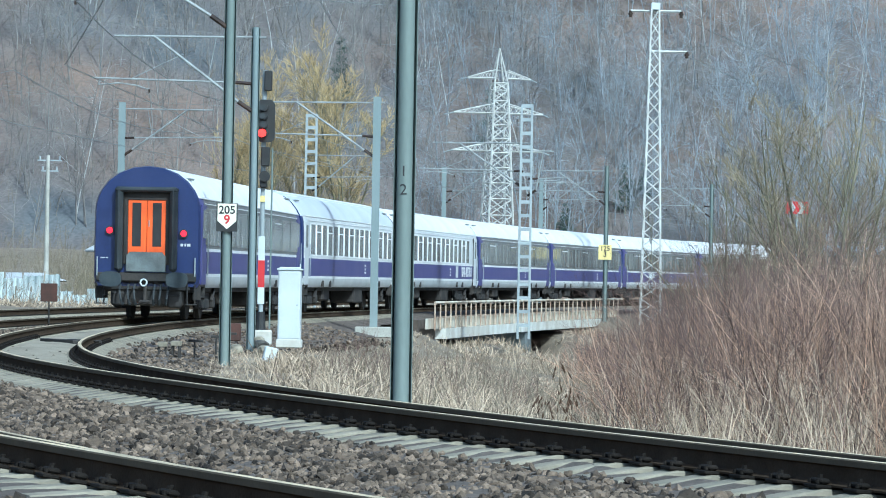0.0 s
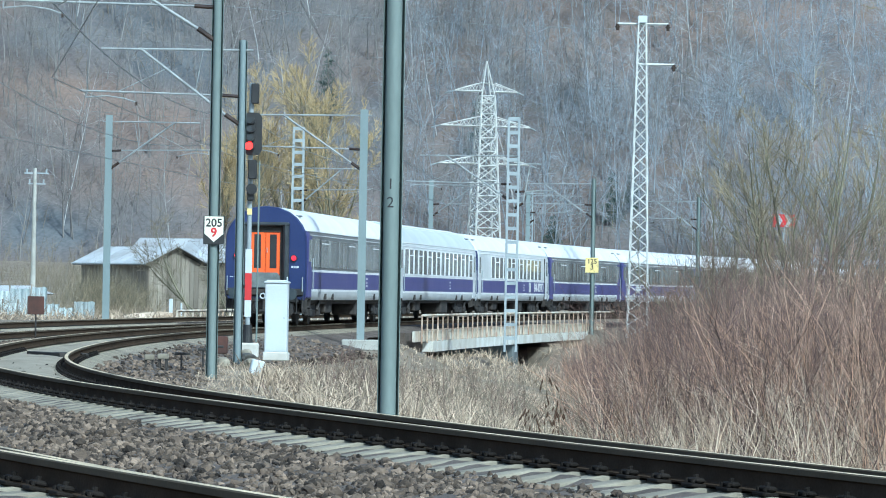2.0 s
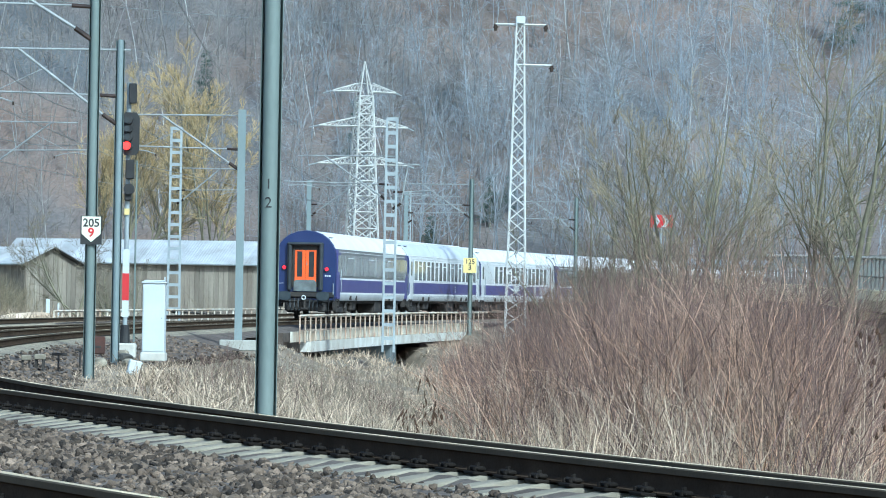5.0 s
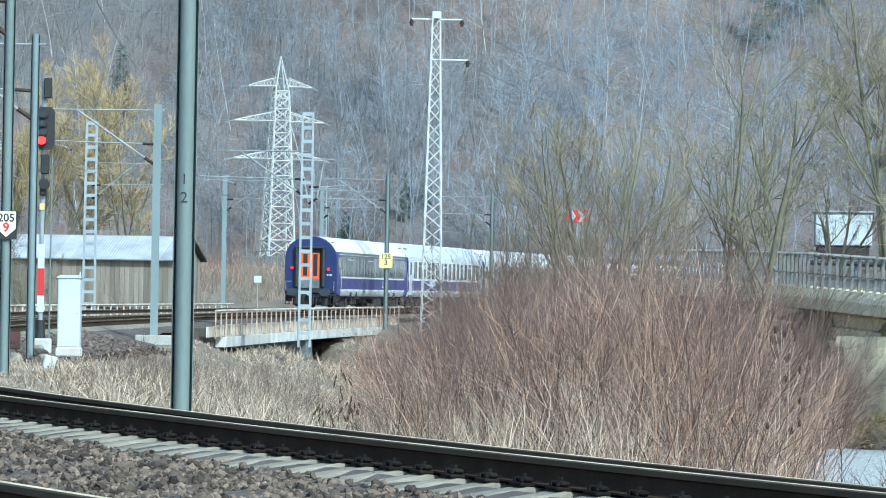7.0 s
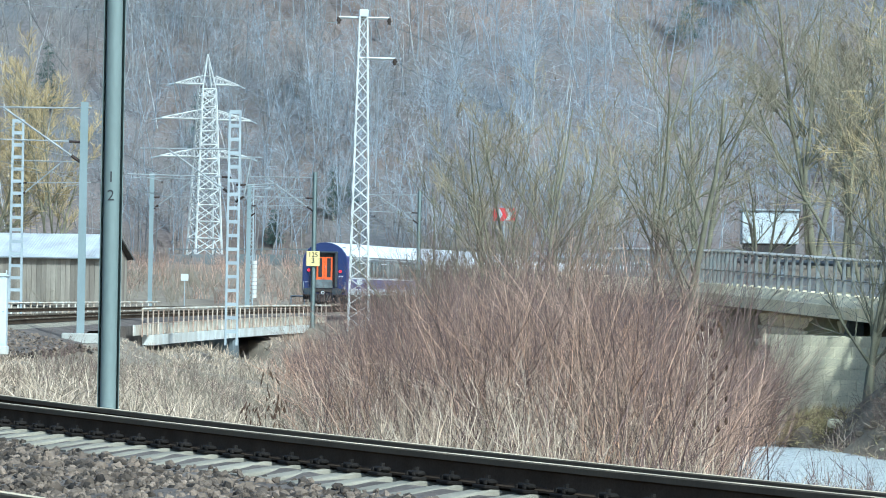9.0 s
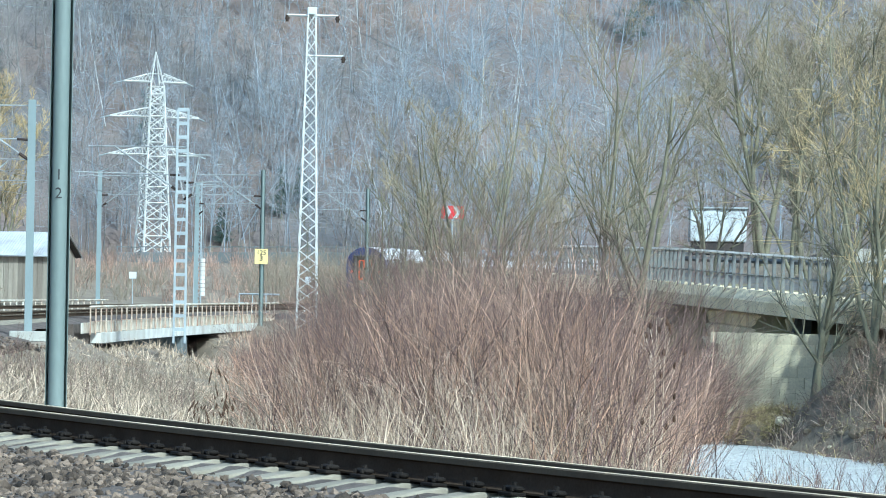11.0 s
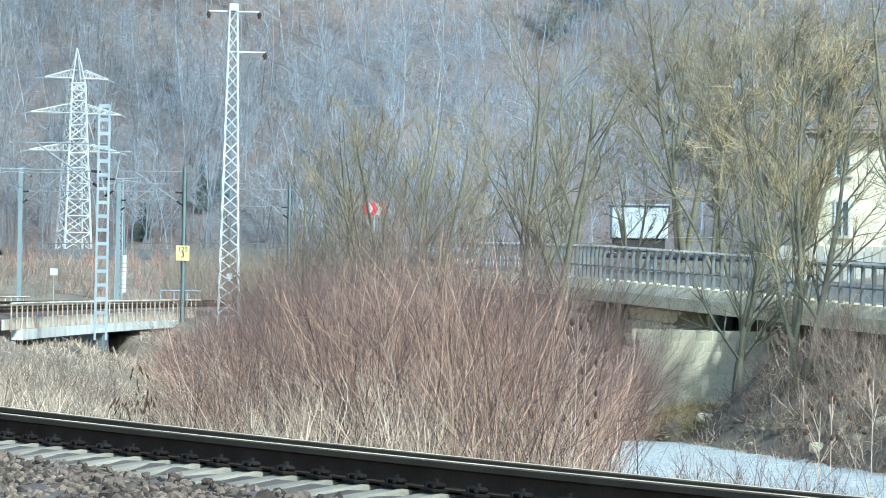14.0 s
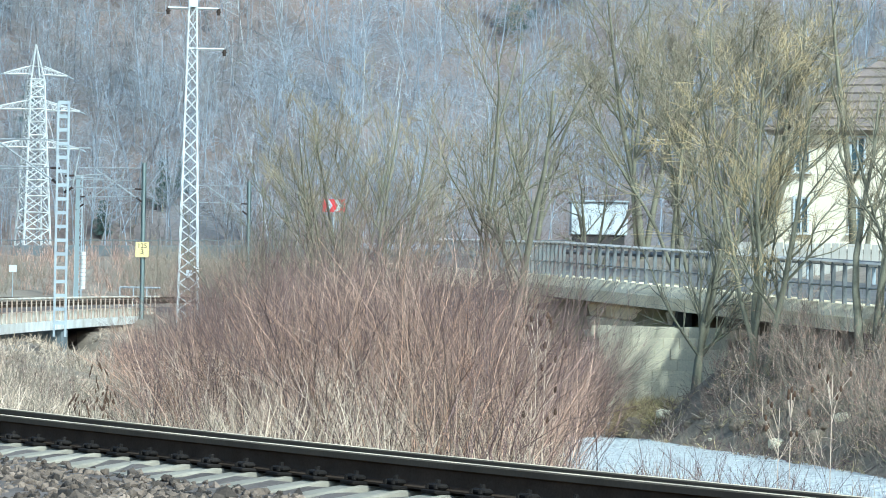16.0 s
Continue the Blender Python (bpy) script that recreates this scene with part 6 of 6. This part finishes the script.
thicket("willow_understory", BUSH, 1300, 2.4, 9, M["twig_dark"], "brown crooked shoots low in the willow thicket", 49, 0.0075, 0.28, 9, M["stem_tan"], 0.5, 1, 0.2, 0.15)
thicket("dry_stalk_thicket", BUSH, 3600, 1.3, 7, M["stem_tan"], "pale dry stalks among the willow", 32, 0.0048, 0.42, 4)
thicket("river_willow_scrub", [(4.4, 76), (8, 74), (9.6, 80), (9.8, 100), (9.0, 120), (6.5, 140), (4.5, 130), (5, 95)], 1800, 2.6, 10, M["twig_red"], "reddish leafless scrub along the river", 33, 0.011, 0.2, 5, M["twig_dark"])
thicket("far_bank_scrub", [(15.0, 99), (15.6, 95.2), (16.2, 95.0), (16.3, 98.6), (16.9, 112), (14.9, 118)], 1500, 2.8, 9, M["twig_red"], "brown leafless scrub on the far bank", 34, 0.009, 0.3, 5, M["twig_dark"])
thicket("far_bank_scrub", [(19.1, 92), (20.4, 92), (21.4, 84), (22.3, 70), (20.0, 66), (18.5, 78), (18.5, 86)], 1050, 2.0, 10, M["twig"], "tangled brown scrub on the slope below the road", 35, 0.008, 0.5, 7, M["twig_mid"], 0.3, 1)
thicket("bank_brush", [(17.9, 92), (19.6, 92.4), (19.6, 84), (18.0, 78)], 420, 1.1, 7, M["twig"], "low brown brush on the bank slope", 51, 0.007, 0.5, 6, M["twig_mid"], 0.2)
thicket("pale_bank_stalks", [(18.6, 92), (20.4, 92), (22.3, 70), (19.4, 66), (18.0, 80)], 260, 1.5, 5, M["stem_tan"], "pale dead stalks on the river bank", 48, 0.007, 0.5, 6, M["stem_tan"], 0.3)
thicket("far_bank_scrub", [(14.4, 95.5), (14.6, 92.6), (15.5, 92.0), (15.8, 93.2), (16.1, 95.3), (15.6, 96.5)], 1000, 3.0, 12, M["twig_red"], "dense brown scrub beside the stone wall", 42, 0.008, 0.28, 6, M["twig_dark"], 0.35)
thicket("bank_tangle", [(16.0, 99), (18.3, 95), (20.3, 80), (21.6, 66), (19.8, 63), (17.9, 80)], 1300, 0.75, 6, M["twig"], "matted dull stalks and flood debris on the bank", 39, 0.007, 0.9, 4, M["twig_dark"])
thicket("river_willow_scrub", [(7.0, 96), (9.3, 94), (12.0, 118), (10.4, 122), (8.7, 120)], 1200, 4.4, 9, M["twig"], "grey-brown willow scrub at the foot of the trees", 46, 0.010, 0.2, 9, M["twig"], 0.3, 1)
thicket("willow_shoots", [(7.9, 100), (10.2, 100), (10.6, 112), (8.2, 112)], 850, 5.2, 9, M["twig_tan"], "upright tan willow shoots round the tree stems", 52, 0.010, 0.13, 9, M["twig_olive"], 0.2, 1)
thicket("ditch_scrub", [(4.2, 138), (7.5, 128), (9.4, 150), (10, 185), (7.4, 188), (5.6, 165)], 700, 1.3, 8, M["twig_mid"], "low brown scrub by the bridge opening", 43, 0.011, 0.35, 5, M["twig_dark"])
thicket("dark_weeds", [(-2.6, 66), (1.9, 47), (3.0, 75), (-0.5, 96), (-3, 90)], 260, 1.25, 3, M["twig_dark"], "tall dark dead weeds in the grass", 44, 0.0055, 0.2, 7)
thicket("leaning_willow_rods", BUSH, 420, 2.7, 5, M["twig_dark"], "dark leaning rods through the willow thicket", 40, 0.0085, 0.25, 7)
thicket("track_scrub", [(-6, 215), (3, 262), (10, 300), (-40, 320), (-30, 240)], 2600, 2.6, 9, M["twig"], "grey-brown scrub beyond the outer track", 36, 0.016, 0.3)
thicket("valley_scrub", [(-3, 262), (16, 264), (31, 382), (-9, 382)], 2400, 2.2, 9, M["twig_mid"], "low red-brown scrub on the valley floor", 50, 0.018, 0.3, 4, M["twig_dark"])
thicket("yard_scrub", [(-30, 158), (-14.5, 160), (-13, 176), (-30, 178)], 500, 1.8, 9, M["twig"], "grey tangled scrub beside the shed", 37, 0.012, 0.4)
thicket("shed_scrub", [(-17.6, 172), (-14.2, 172), (-13.2, 180), (-16.0, 184), (-18.6, 180)], 700, 2.6, 9, M["twig_tan"], "grey-green tangled bushes beside the shed", 47, 0.010, 0.35, 7, M["twig_olive"], 0.4, 1)
thicket("valley_scrub", [(10, 262), (26, 262), (44, 330), (14, 330)], 1800, 4.5, 8, M["twig"], "grey-brown scrub in the valley", 38, 0.02, 0.3)


def dry_grass():
    rng = np.random.default_rng(51)
    sets = []
    for n, poly, h, w in ((12000, [(1.5, 36), (7, 31), (5, 47), (3, 70), (2.4, 84), (-4.2, 85), (-3.4, 70), (-1.8, 55)], 0.42, 0.0075), (14000, [(2.4, 80), (8, 80), (8, 120), (4, 148), (-0.5, 143), (-3.2, 110), (-4.0, 85)], 0.22, 0.0075),
                          (4500, [(2.5, 36), (8, 28), (11, 40), (13, 62), (9, 60), (7, 40)], 0.45, 0.005), (2500, [(-20, 150), (-11, 160), (-9, 182), (-22, 182)], 0.5, 0.008),
                          (2500, [(13.5, 97), (17.5, 90), (18, 98), (17, 106)], 0.35, 0.006), (1800, [(6, 28), (9.5, 20), (15, 42), (11.5, 48)], 0.35, 0.005), (6000, [(-0.6, 140), (3, 132), (8, 120), (9.4, 150), (9, 196), (5, 200), (1, 185)], 0.42, 0.007), (3000, [(-4.9, 64), (-2.9, 64), (-3.1, 92), (-5.2, 92)], 0.16, 0.004)):
        px, py = scatter(rng, n, poly)
        d, _ = offsets(px, py)
        keep = d > (2.5 if h < 0.2 else 3.0)
        if poly[0][0] < -15:
            keep = d < -9.5
        px, py = px[keep], py[keep]
        n = len(px)
        patch = 0.55 + 0.9 * (np.sin(px * 1.3 + py * 0.31) * np.sin(px * 0.7 - py * 0.53) + 1) / 2
        base = np.stack([px, py, ground(px, py) - 0.03], -1)
        sets.append(tubes(*grow(rng, base, up_dirs(rng, n, 0.55), h * patch * rng.uniform(0.4, 1.3, n), w * rng.uniform(0.6, 1.4, n) * (1 + py / 90), 3, 0.24, -0.2, 0.3)))
    put_stuff("dry_grass", sets, M["grass"], "bleached matted winter grass", "grass")
    px, py = scatter(rng, 9000, [(-0.6, 58), (2.4, 48), (3.6, 60), (3.4, 100), (-0.8, 100)])
    base = np.stack([px, py, ground(px, py) - 0.03], -1)
    put_stuff("pale_grass", [tubes(*grow(rng, base, up_dirs(rng, len(px), 0.8), rng.uniform(0.15, 0.6, len(px)), rng.uniform(0.004, 0.009, len(px)), 3, 0.3, -0.3, 0.4))], M["stem_tan"], "flattened pale straw-coloured grass", "grass")
    # taller grey weeds
    for seed, poly, n, h, material, label in ((61, [(-2.6, 68), (2.2, 46), (4.5, 80), (3.5, 96), (-2.6, 96)], 1100, 0.95, "twig", "thin grey-brown dead weeds"),
                                              (62, [(2.4, 40), (4.2, 37.5), (5.5, 46), (3.4, 60)], 330, 1.4, "stem_tan", "tall pale dead weeds behind the rail"),
                                              (63, [(6.7, 37), (8.2, 33), (13.5, 50), (9.0, 54)], 330, 1.3, "twig_dark", "sparse thin dead weeds by the river")):
        thicket("dead_weeds", poly, n, h, 4, M[material], label, seed, 0.006, 0.25, 5)


dry_grass()


def dead_dock(x, y, h, seed):
    """A dead weed with clusters of dark withered leaves."""
    r = random.Random(seed)
    t = thing("dead_dock", pose(x, y, float(ground(x, y))), "dead dark brown dock with withered leaves", "plant", "dead docks behind the rail")
    part("stem", Geo().tube((0, 0, -0.1), (0.02, 0, h), 0.008, 0.004, n=5), M["twig"], t)
    for i in range(22):
        z, a, b = h * r.uniform(0.25, 1.0), r.uniform(0, 6.28), r.uniform(0.04, 0.16)
        p = (b * math.cos(a), b * math.sin(a), z)
        q = (p[0] * 1.5, p[1] * 1.5, z - r.uniform(0.05, 0.12))
        part("leaf", Geo().tube(p, ((p[0] + q[0]) / 2, (p[1] + q[1]) / 2, (p[2] + q[2]) / 2), 0.003, 0.013, n=5).tube(((p[0] + q[0]) / 2, (p[1] + q[1]) / 2, (p[2] + q[2]) / 2), q, 0.013, 0.003, n=5), M["seed"], t)


for _i, (_x0, _y0, _h0) in enumerate(((1.42, 44.8, 1.05), (1.62, 45.6, 0.8), (1.30, 46.2, 0.65))):
    dead_dock(_x0, _y0, _h0, 40 + _i)


def teasel(x, y, h, seed):
    r = random.Random(seed)
    z = float(ground(x, y))
    t = thing("teasel", pose(x, y, z), "dead brown teasel with spiny seed heads", "plant", "teasels by the river")
    part("stem", Geo().tube((0, 0, -0.1), (0.03, 0, h), 0.008, 0.005, n=5), M["stem_tan"], t)
    for i in range(7):
        a, b = r.uniform(0, 6.28), r.uniform(0.1, 0.33)
        zz = h - r.uniform(0.0, 0.55)
        tip = (b * math.cos(a), b * math.sin(a), zz + 0.12)
        s_ = part("branch", Geo().tube((0.02, 0, zz - 0.22), tip, 0.005, 0.004, n=4), M["stem_tan"], t)
        part("seed_head", Geo().tube(tip, (tip[0], tip[1], tip[2] + 0.035), 0.012, 0.024, n=8).tube((tip[0], tip[1], tip[2] + 0.035), (tip[0], tip[1], tip[2] + 0.085), 0.024, 0.012, n=8), M["seed"], s_)


for _i, (_x0, _y0, _h0) in enumerate(((6.70, 44.0, 0.92), (6.88, 44.5, 0.62), (6.55, 43.4, -0.1), (11.78, 50, 0.10), (11.2, 50, -0.16), (10.9, 49.4, -0.35))):
    teasel(_x0, _y0, _h0 - float(ground(_x0, _y0)), _i)


def tree(name, x, y, h, stems, seed, twig, label, lean=0.12, r0=0.09, levels=(7, 6, 5), spread=32, category="tree", z=None, up=0.05, fine=0.0045):
    """A leafless tree: stems, limbs, branches and fine twigs."""
    rng = np.random.default_rng(seed)
    z = float(ground(x, y)) if z is None else z
    t = thing(name, pose(x, y, z), label, category)
    base = np.stack([rng.normal(0, 0.18, stems), rng.normal(0, 0.18, stems), np.full(stems, -0.15)], -1)
    a = grow(rng, base, up_dirs(rng, stems, lean) + np.concatenate([base[:, :2] * 0.6, np.zeros((stems, 1))], 1), h * rng.uniform(0.75, 1.05, stems), r0 * rng.uniform(0.6, 1.1, stems), 9, 0.07, 0.03, 0.18)
    for i in range(stems):
        co, f = tubes(a[0][i:i + 1], a[1][i:i + 1], 8)
        part("trunk", quads("trunk", co, f, M["bark"], True), M["bark"], t)
    b = sprout(rng, *a, levels[0], 0.22, 0.95, spread, 0.42, 6, 0.10, up, 0.55, 0.25)
    c = sprout(rng, *b, levels[1], 0.2, 1.0, spread, 0.45, 5, 0.12, up, 0.6, 0.3)
    d = sprout(rng, *c, levels[2], 0.15, 1.0, spread * 0.9, 0.62, 3, 0.12, up, 0.62, 0.4)
    co, f = stack([tubes(*b, 5), tubes(*c, 4)])
    part("limb_work", quads("limb_work", co, f, M["bark"]), M["bark"], t)
    d = (d[0], np.clip(d[1] * 0.5, fine, max(fine, 0.010)))
    co, f = tubes(*d, 3)
    part("crown", quads("crown", co, f, twig), twig, t, "fine leafless twigs")
    return t


tree("willow_tree", 10.3, 103, 8.6, 9, 71, M["twig_tan"], "many-stemmed leafless willow above the thicket", 0.20, 0.085, (9, 7, 6), 24, fine=0.006)
tree("willow_tree", 8.8, 107, 6.6, 6, 72, M["twig_olive"], "smaller leafless willow beside the thicket", 0.20, 0.065, (8, 6, 5), 26, fine=0.006)
tree("willow_tree", 12.0, 106, 8.2, 5, 82, M["twig_tan"], "leafless willow clump with upright stems", 0.18, 0.07, (8, 6, 5), 26, fine=0.006)
tree("alder_tree", 15.7, 112, 11.4, 3, 73, M["twig_tan"], "slender leafless alder by the river", 0.10, 0.15, (11, 8, 6), 36, fine=0.006)
tree("alder_tree", 18.3, 93.4, 8.8, 3, 74, M["twig"], "grey leafless alder leaning over the river", 0.16, 0.13, (10, 9, 7), 38)
tree("alder_tree", 19.0, 88.5, 8.8, 4, 75, M["twig_yel"], "many-stemmed leafless alder on the bank", 0.12, 0.10, (10, 9, 8), 36)
tree("alder_tree", 20.6, 84, 8.6, 3, 76, M["twig_tan"], "leafless riverside tree by the railing", 0.12, 0.11, (10, 9, 8), 36)
tree("yellow_willow", 26.6, 130, 11.0, 4, 77, M["twig_tan"], "yellow-twigged leafless willow behind the road", 0.16, 0.14, (13, 11, 9), 34, fine=0.0055)
tree("yellow_willow", 27.6, 128.5, 10.5, 4, 78, M["twig_tan"], "large yellowish willow with fine twigs", 0.16, 0.14, (13, 11, 9), 34, fine=0.0055)
tree("yellow_willow", 27.4, 150, 12.5, 3, 83, M["twig_tan"], "tall yellowish willow beyond the road", 0.16, 0.15, (13, 11, 9), 34, fine=0.0055)
tree("yellow_willow", 22.6, 150, 9.0, 3, 79, M["twig"], "grey leafless tree behind the road", 0.16, 0.12, (10, 8, 7), 38)
tree("yellow_willow", 24.4, 126, 8.6, 4, 84, M["twig_tan"], "tan-twigged leafless willow beside the road", 0.2, 0.11, (12, 10, 8), 36, fine=0.0055)
tree("yellow_willow", 30.6, 126, 10.4, 2, 85, M["twig_yel"], "yellowish leafless willow before the house", 0.16, 0.15, (8, 7, 6), 42, fine=0.005)
tree("dark_tree", 23.6, 140, 5.6, 4, 80, M["twig_dark"], "dark leafless tree by the white hut", 0.25, 0.09, (9, 8, 6), 40)
tree("dark_tree", 26.6, 138, 6.0, 4, 81, M["twig_dark"], "dark bushy tree before the house", 0.28, 0.09, (9, 8, 7), 42)
for _i, (_x0, _y0, _h0) in enumerate(((-14.5, 300, 15.0), (-11.0, 305, 17.0), (-7.4, 300, 16.5), (-18.0, 310, 15.0))):
    tree("poplar_tree", _x0, _y0, _h0, 3, 90 + _i, M["twig_yel"], "tall tan-twigged leafless tree behind the line", 0.10, 0.16, (14, 10, 8), 26, fine=0.013)
tree("yard_tree", -11.2, 178, 5.5, 3, 95, M["twig"], "leaning bare tree in front of the shed", 0.45, 0.09, (11, 9, 7), 36)
tree("yard_tree", -9.4, 186, 6.5, 4, 96, M["twig"], "bare grey tree between the sheds", 0.2, 0.09, (12, 10, 8), 34)


def woods():
    """The leafless wood on the hill."""
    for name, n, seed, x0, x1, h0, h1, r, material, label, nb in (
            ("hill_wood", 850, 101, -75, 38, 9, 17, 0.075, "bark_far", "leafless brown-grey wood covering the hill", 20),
            ("beech_wood", 1000, 104, -5, 125, 10, 18, 0.065, "bark_hazy", "leafless hill wood tinted blue-grey for haze", 20),
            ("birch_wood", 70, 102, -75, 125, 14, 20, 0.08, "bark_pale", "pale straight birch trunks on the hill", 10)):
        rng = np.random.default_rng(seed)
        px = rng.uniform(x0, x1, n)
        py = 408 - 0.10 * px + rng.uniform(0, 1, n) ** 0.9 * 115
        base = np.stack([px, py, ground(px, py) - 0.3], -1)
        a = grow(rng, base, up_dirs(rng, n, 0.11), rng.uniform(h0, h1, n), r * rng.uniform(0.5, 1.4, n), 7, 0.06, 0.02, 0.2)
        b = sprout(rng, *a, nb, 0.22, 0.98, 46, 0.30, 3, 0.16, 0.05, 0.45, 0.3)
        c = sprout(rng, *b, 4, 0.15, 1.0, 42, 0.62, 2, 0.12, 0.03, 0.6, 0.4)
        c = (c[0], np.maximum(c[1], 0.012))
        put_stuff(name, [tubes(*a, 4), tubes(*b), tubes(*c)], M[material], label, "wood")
    rng = np.random.default_rng(103)
    n = 5200
    px = rng.uniform(-75, 125, n)
    py = 396 - 0.10 * px + rng.uniform(0, 1, n) * 110
    base = np.stack([px, py, ground(px, py) - 0.1], -1)
    a = grow(rng, base, up_dirs(rng, n, 0.35), rng.uniform(1.0, 3.2, n), np.full(n, 0.03), 4, 0.12, 0.03, 0.3)
    b = sprout(rng, *a, 4, 0.2, 1.0, 34, 0.5, 2, 0.12, 0.05, 0.7, 0.4)
    put_stuff("undergrowth", [tubes(*a), tubes(*b)], M["twig"], "bare brown undergrowth on the hillside", "undergrowth")


woods()


def conifer(x, y, h, seed):
    rng = np.random.default_rng(seed)
    z = float(ground(x, y))
    t = thing("spruce_tree", pose(x, y, z), "dark green spruce on the wooded hill", "tree", "spruces")
    part("trunk", Geo().tube((0, 0, -0.3), (0, 0, h), 0.16, 0.03, n=8), M["bark"], t)
    n = 150
    zz = rng.uniform(0.12, 0.98, n) * h
    ang = rng.uniform(0, 2 * np.pi, n)
    base = np.stack([np.zeros(n), np.zeros(n), zz], -1)
    d = np.stack([np.cos(ang), np.sin(ang), np.full(n, -0.1)], -1)
    a = grow(rng, base, d, ((1 - zz / h) * h * 0.30 + 0.5) * rng.uniform(0.45, 1.15, n), np.full(n, 0.03), 4, 0.14, 0.02, 0.4)
    b = sprout(rng, *a, 16, 0.15, 1.0, 50, 0.38, 2, 0.1, 0.02, 0.9, 0.5)
    co, f = stack([tubes(*a), tubes(*b)])
    part("crown", quads("crown", co, f, M["hedge"]), M["hedge"], t)


for _i, (_x0, _y0, _h0) in enumerate(((21, 427, 6.5), (14, 421, 4.5), (-13, 452, 9), (5.5, 444, 8), (68, 462, 15), (75, 466, 15), (23.5, 430, 5))):
    conifer(_x0, _y0, _h0, 200 + _i)

tagged(rock("grassy_mound", 17.3, 92.8, -2.55, (2.6, 2.2, 1.6), M["bank_soil"], "yellow-green grassy hump on the river bank", 57), category="mound")


def bank_cover():
    """Tufts, straw and drift on the river bank."""
    rng = np.random.default_rng(58)
    a = rng.uniform(0, 2 * np.pi, 4200)
    q = np.sqrt(rng.uniform(0, 1, 4200))
    px, py = 17.3 + 1.25 * q * np.cos(a), 92.8 + 1.05 * q * np.sin(a)
    base = np.stack([px, py, -2.62 + 0.90 * np.sqrt(np.clip(1 - q ** 2, 0, 1)) + 0.06 * np.sin(px * 5) * np.sin(py * 4)], -1)
    put_stuff("mound_grass", [tubes(*grow(rng, base, up_dirs(rng, len(px), 0.75), rng.uniform(0.12, 0.42, len(px)), rng.uniform(0.006, 0.013, len(px)), 3, 0.3, -0.35, 0.3))], M["moss_grass"], "yellow-green tussocky grass on the river bank", "grass")
    for n, material, h, label in ((4500, "grass", 0.34, "matted dull straw on the river bank"), (3500, "moss_grass", 0.30, "mossy grass tufts on the river bank"), (4500, "twig_dark", 0.7, "dark twiggy litter on the river bank")):
        px, py = scatter(rng, n, [(15.6, 100), (16.6, 92.6), (17.4, 84), (18.8, 72), (22.2, 70), (20.8, 84), (19.5, 95), (17.3, 101)])
        tuft = np.sin(px * 3.1 + py * 0.9) * np.sin(py * 2.3 - px) > (-0.2 if material == "twig" else 0.0)
        px, py = px[tuft], py[tuft]
        base = np.stack([px, py, np.maximum(ground(px, py), WATER) - 0.03], -1)
        put_stuff("bank_litter", [tubes(*grow(rng, base, up_dirs(rng, len(px), 1.1), h * rng.uniform(0.3, 1.2, len(px)), rng.uniform(0.005, 0.012, len(px)), 4, 0.35, -0.15, 0.4))], M[material], label, "litter")


bank_cover()
debris = thing("drift_debris", pose(16.3, 94.4, -2.62), "pale rag and driftwood caught on the bank", "debris")
part("rag", Geo().tube((0, 0, 0), (0.1, 0, 0.3), 0.13, 0.10, n=7).tube((0.1, 0, 0.3), (0.16, 0.05, 0.6), 0.10, 0.03, n=7), M["white"], debris)
for _i in range(14):
    _r = random.Random(400 + _i)
    _x0, _y0, _a0 = _r.uniform(0.3, 1.6), _r.uniform(-1.4, 0.6), _r.uniform(-0.6, 0.6)
    part("branch", Geo().tube((_x0, _y0, 0.05 + _r.uniform(0, 0.3)), (_x0 + math.cos(_a0) * 0.8, _y0 + math.sin(_a0) * 0.6, 0.15 + _r.uniform(0, 0.35)), 0.03, 0.012, n=5), M["bark"] if _i % 3 else M["stem_tan"], debris)
for _i in range(40):
    _r = random.Random(300 + _i)
    _x0, _y0 = 16.5 + 0.09 * _i + _r.uniform(-0.3, 0.5), 96.5 - 0.6 * _i + _r.uniform(-1.2, 1.2)
    _k = _r.uniform(0.18, 0.55)
    rock("bank_stone", _x0, _y0, max(WATER, float(ground(_x0, _y0))) + 0.02, (_k * _r.uniform(0.8, 1.5), _k, _k * _r.uniform(0.5, 0.9)), M["block"] if _i % 7 == 0 else M["bank_soil"], "rough dark stone on the river bank", 60 + _i, "bank stones")


def motions():
    for k, c in enumerate(TRAIN):
        walk(c, [(t, coach_pose(k, t)) for t in range(17)])


motions()
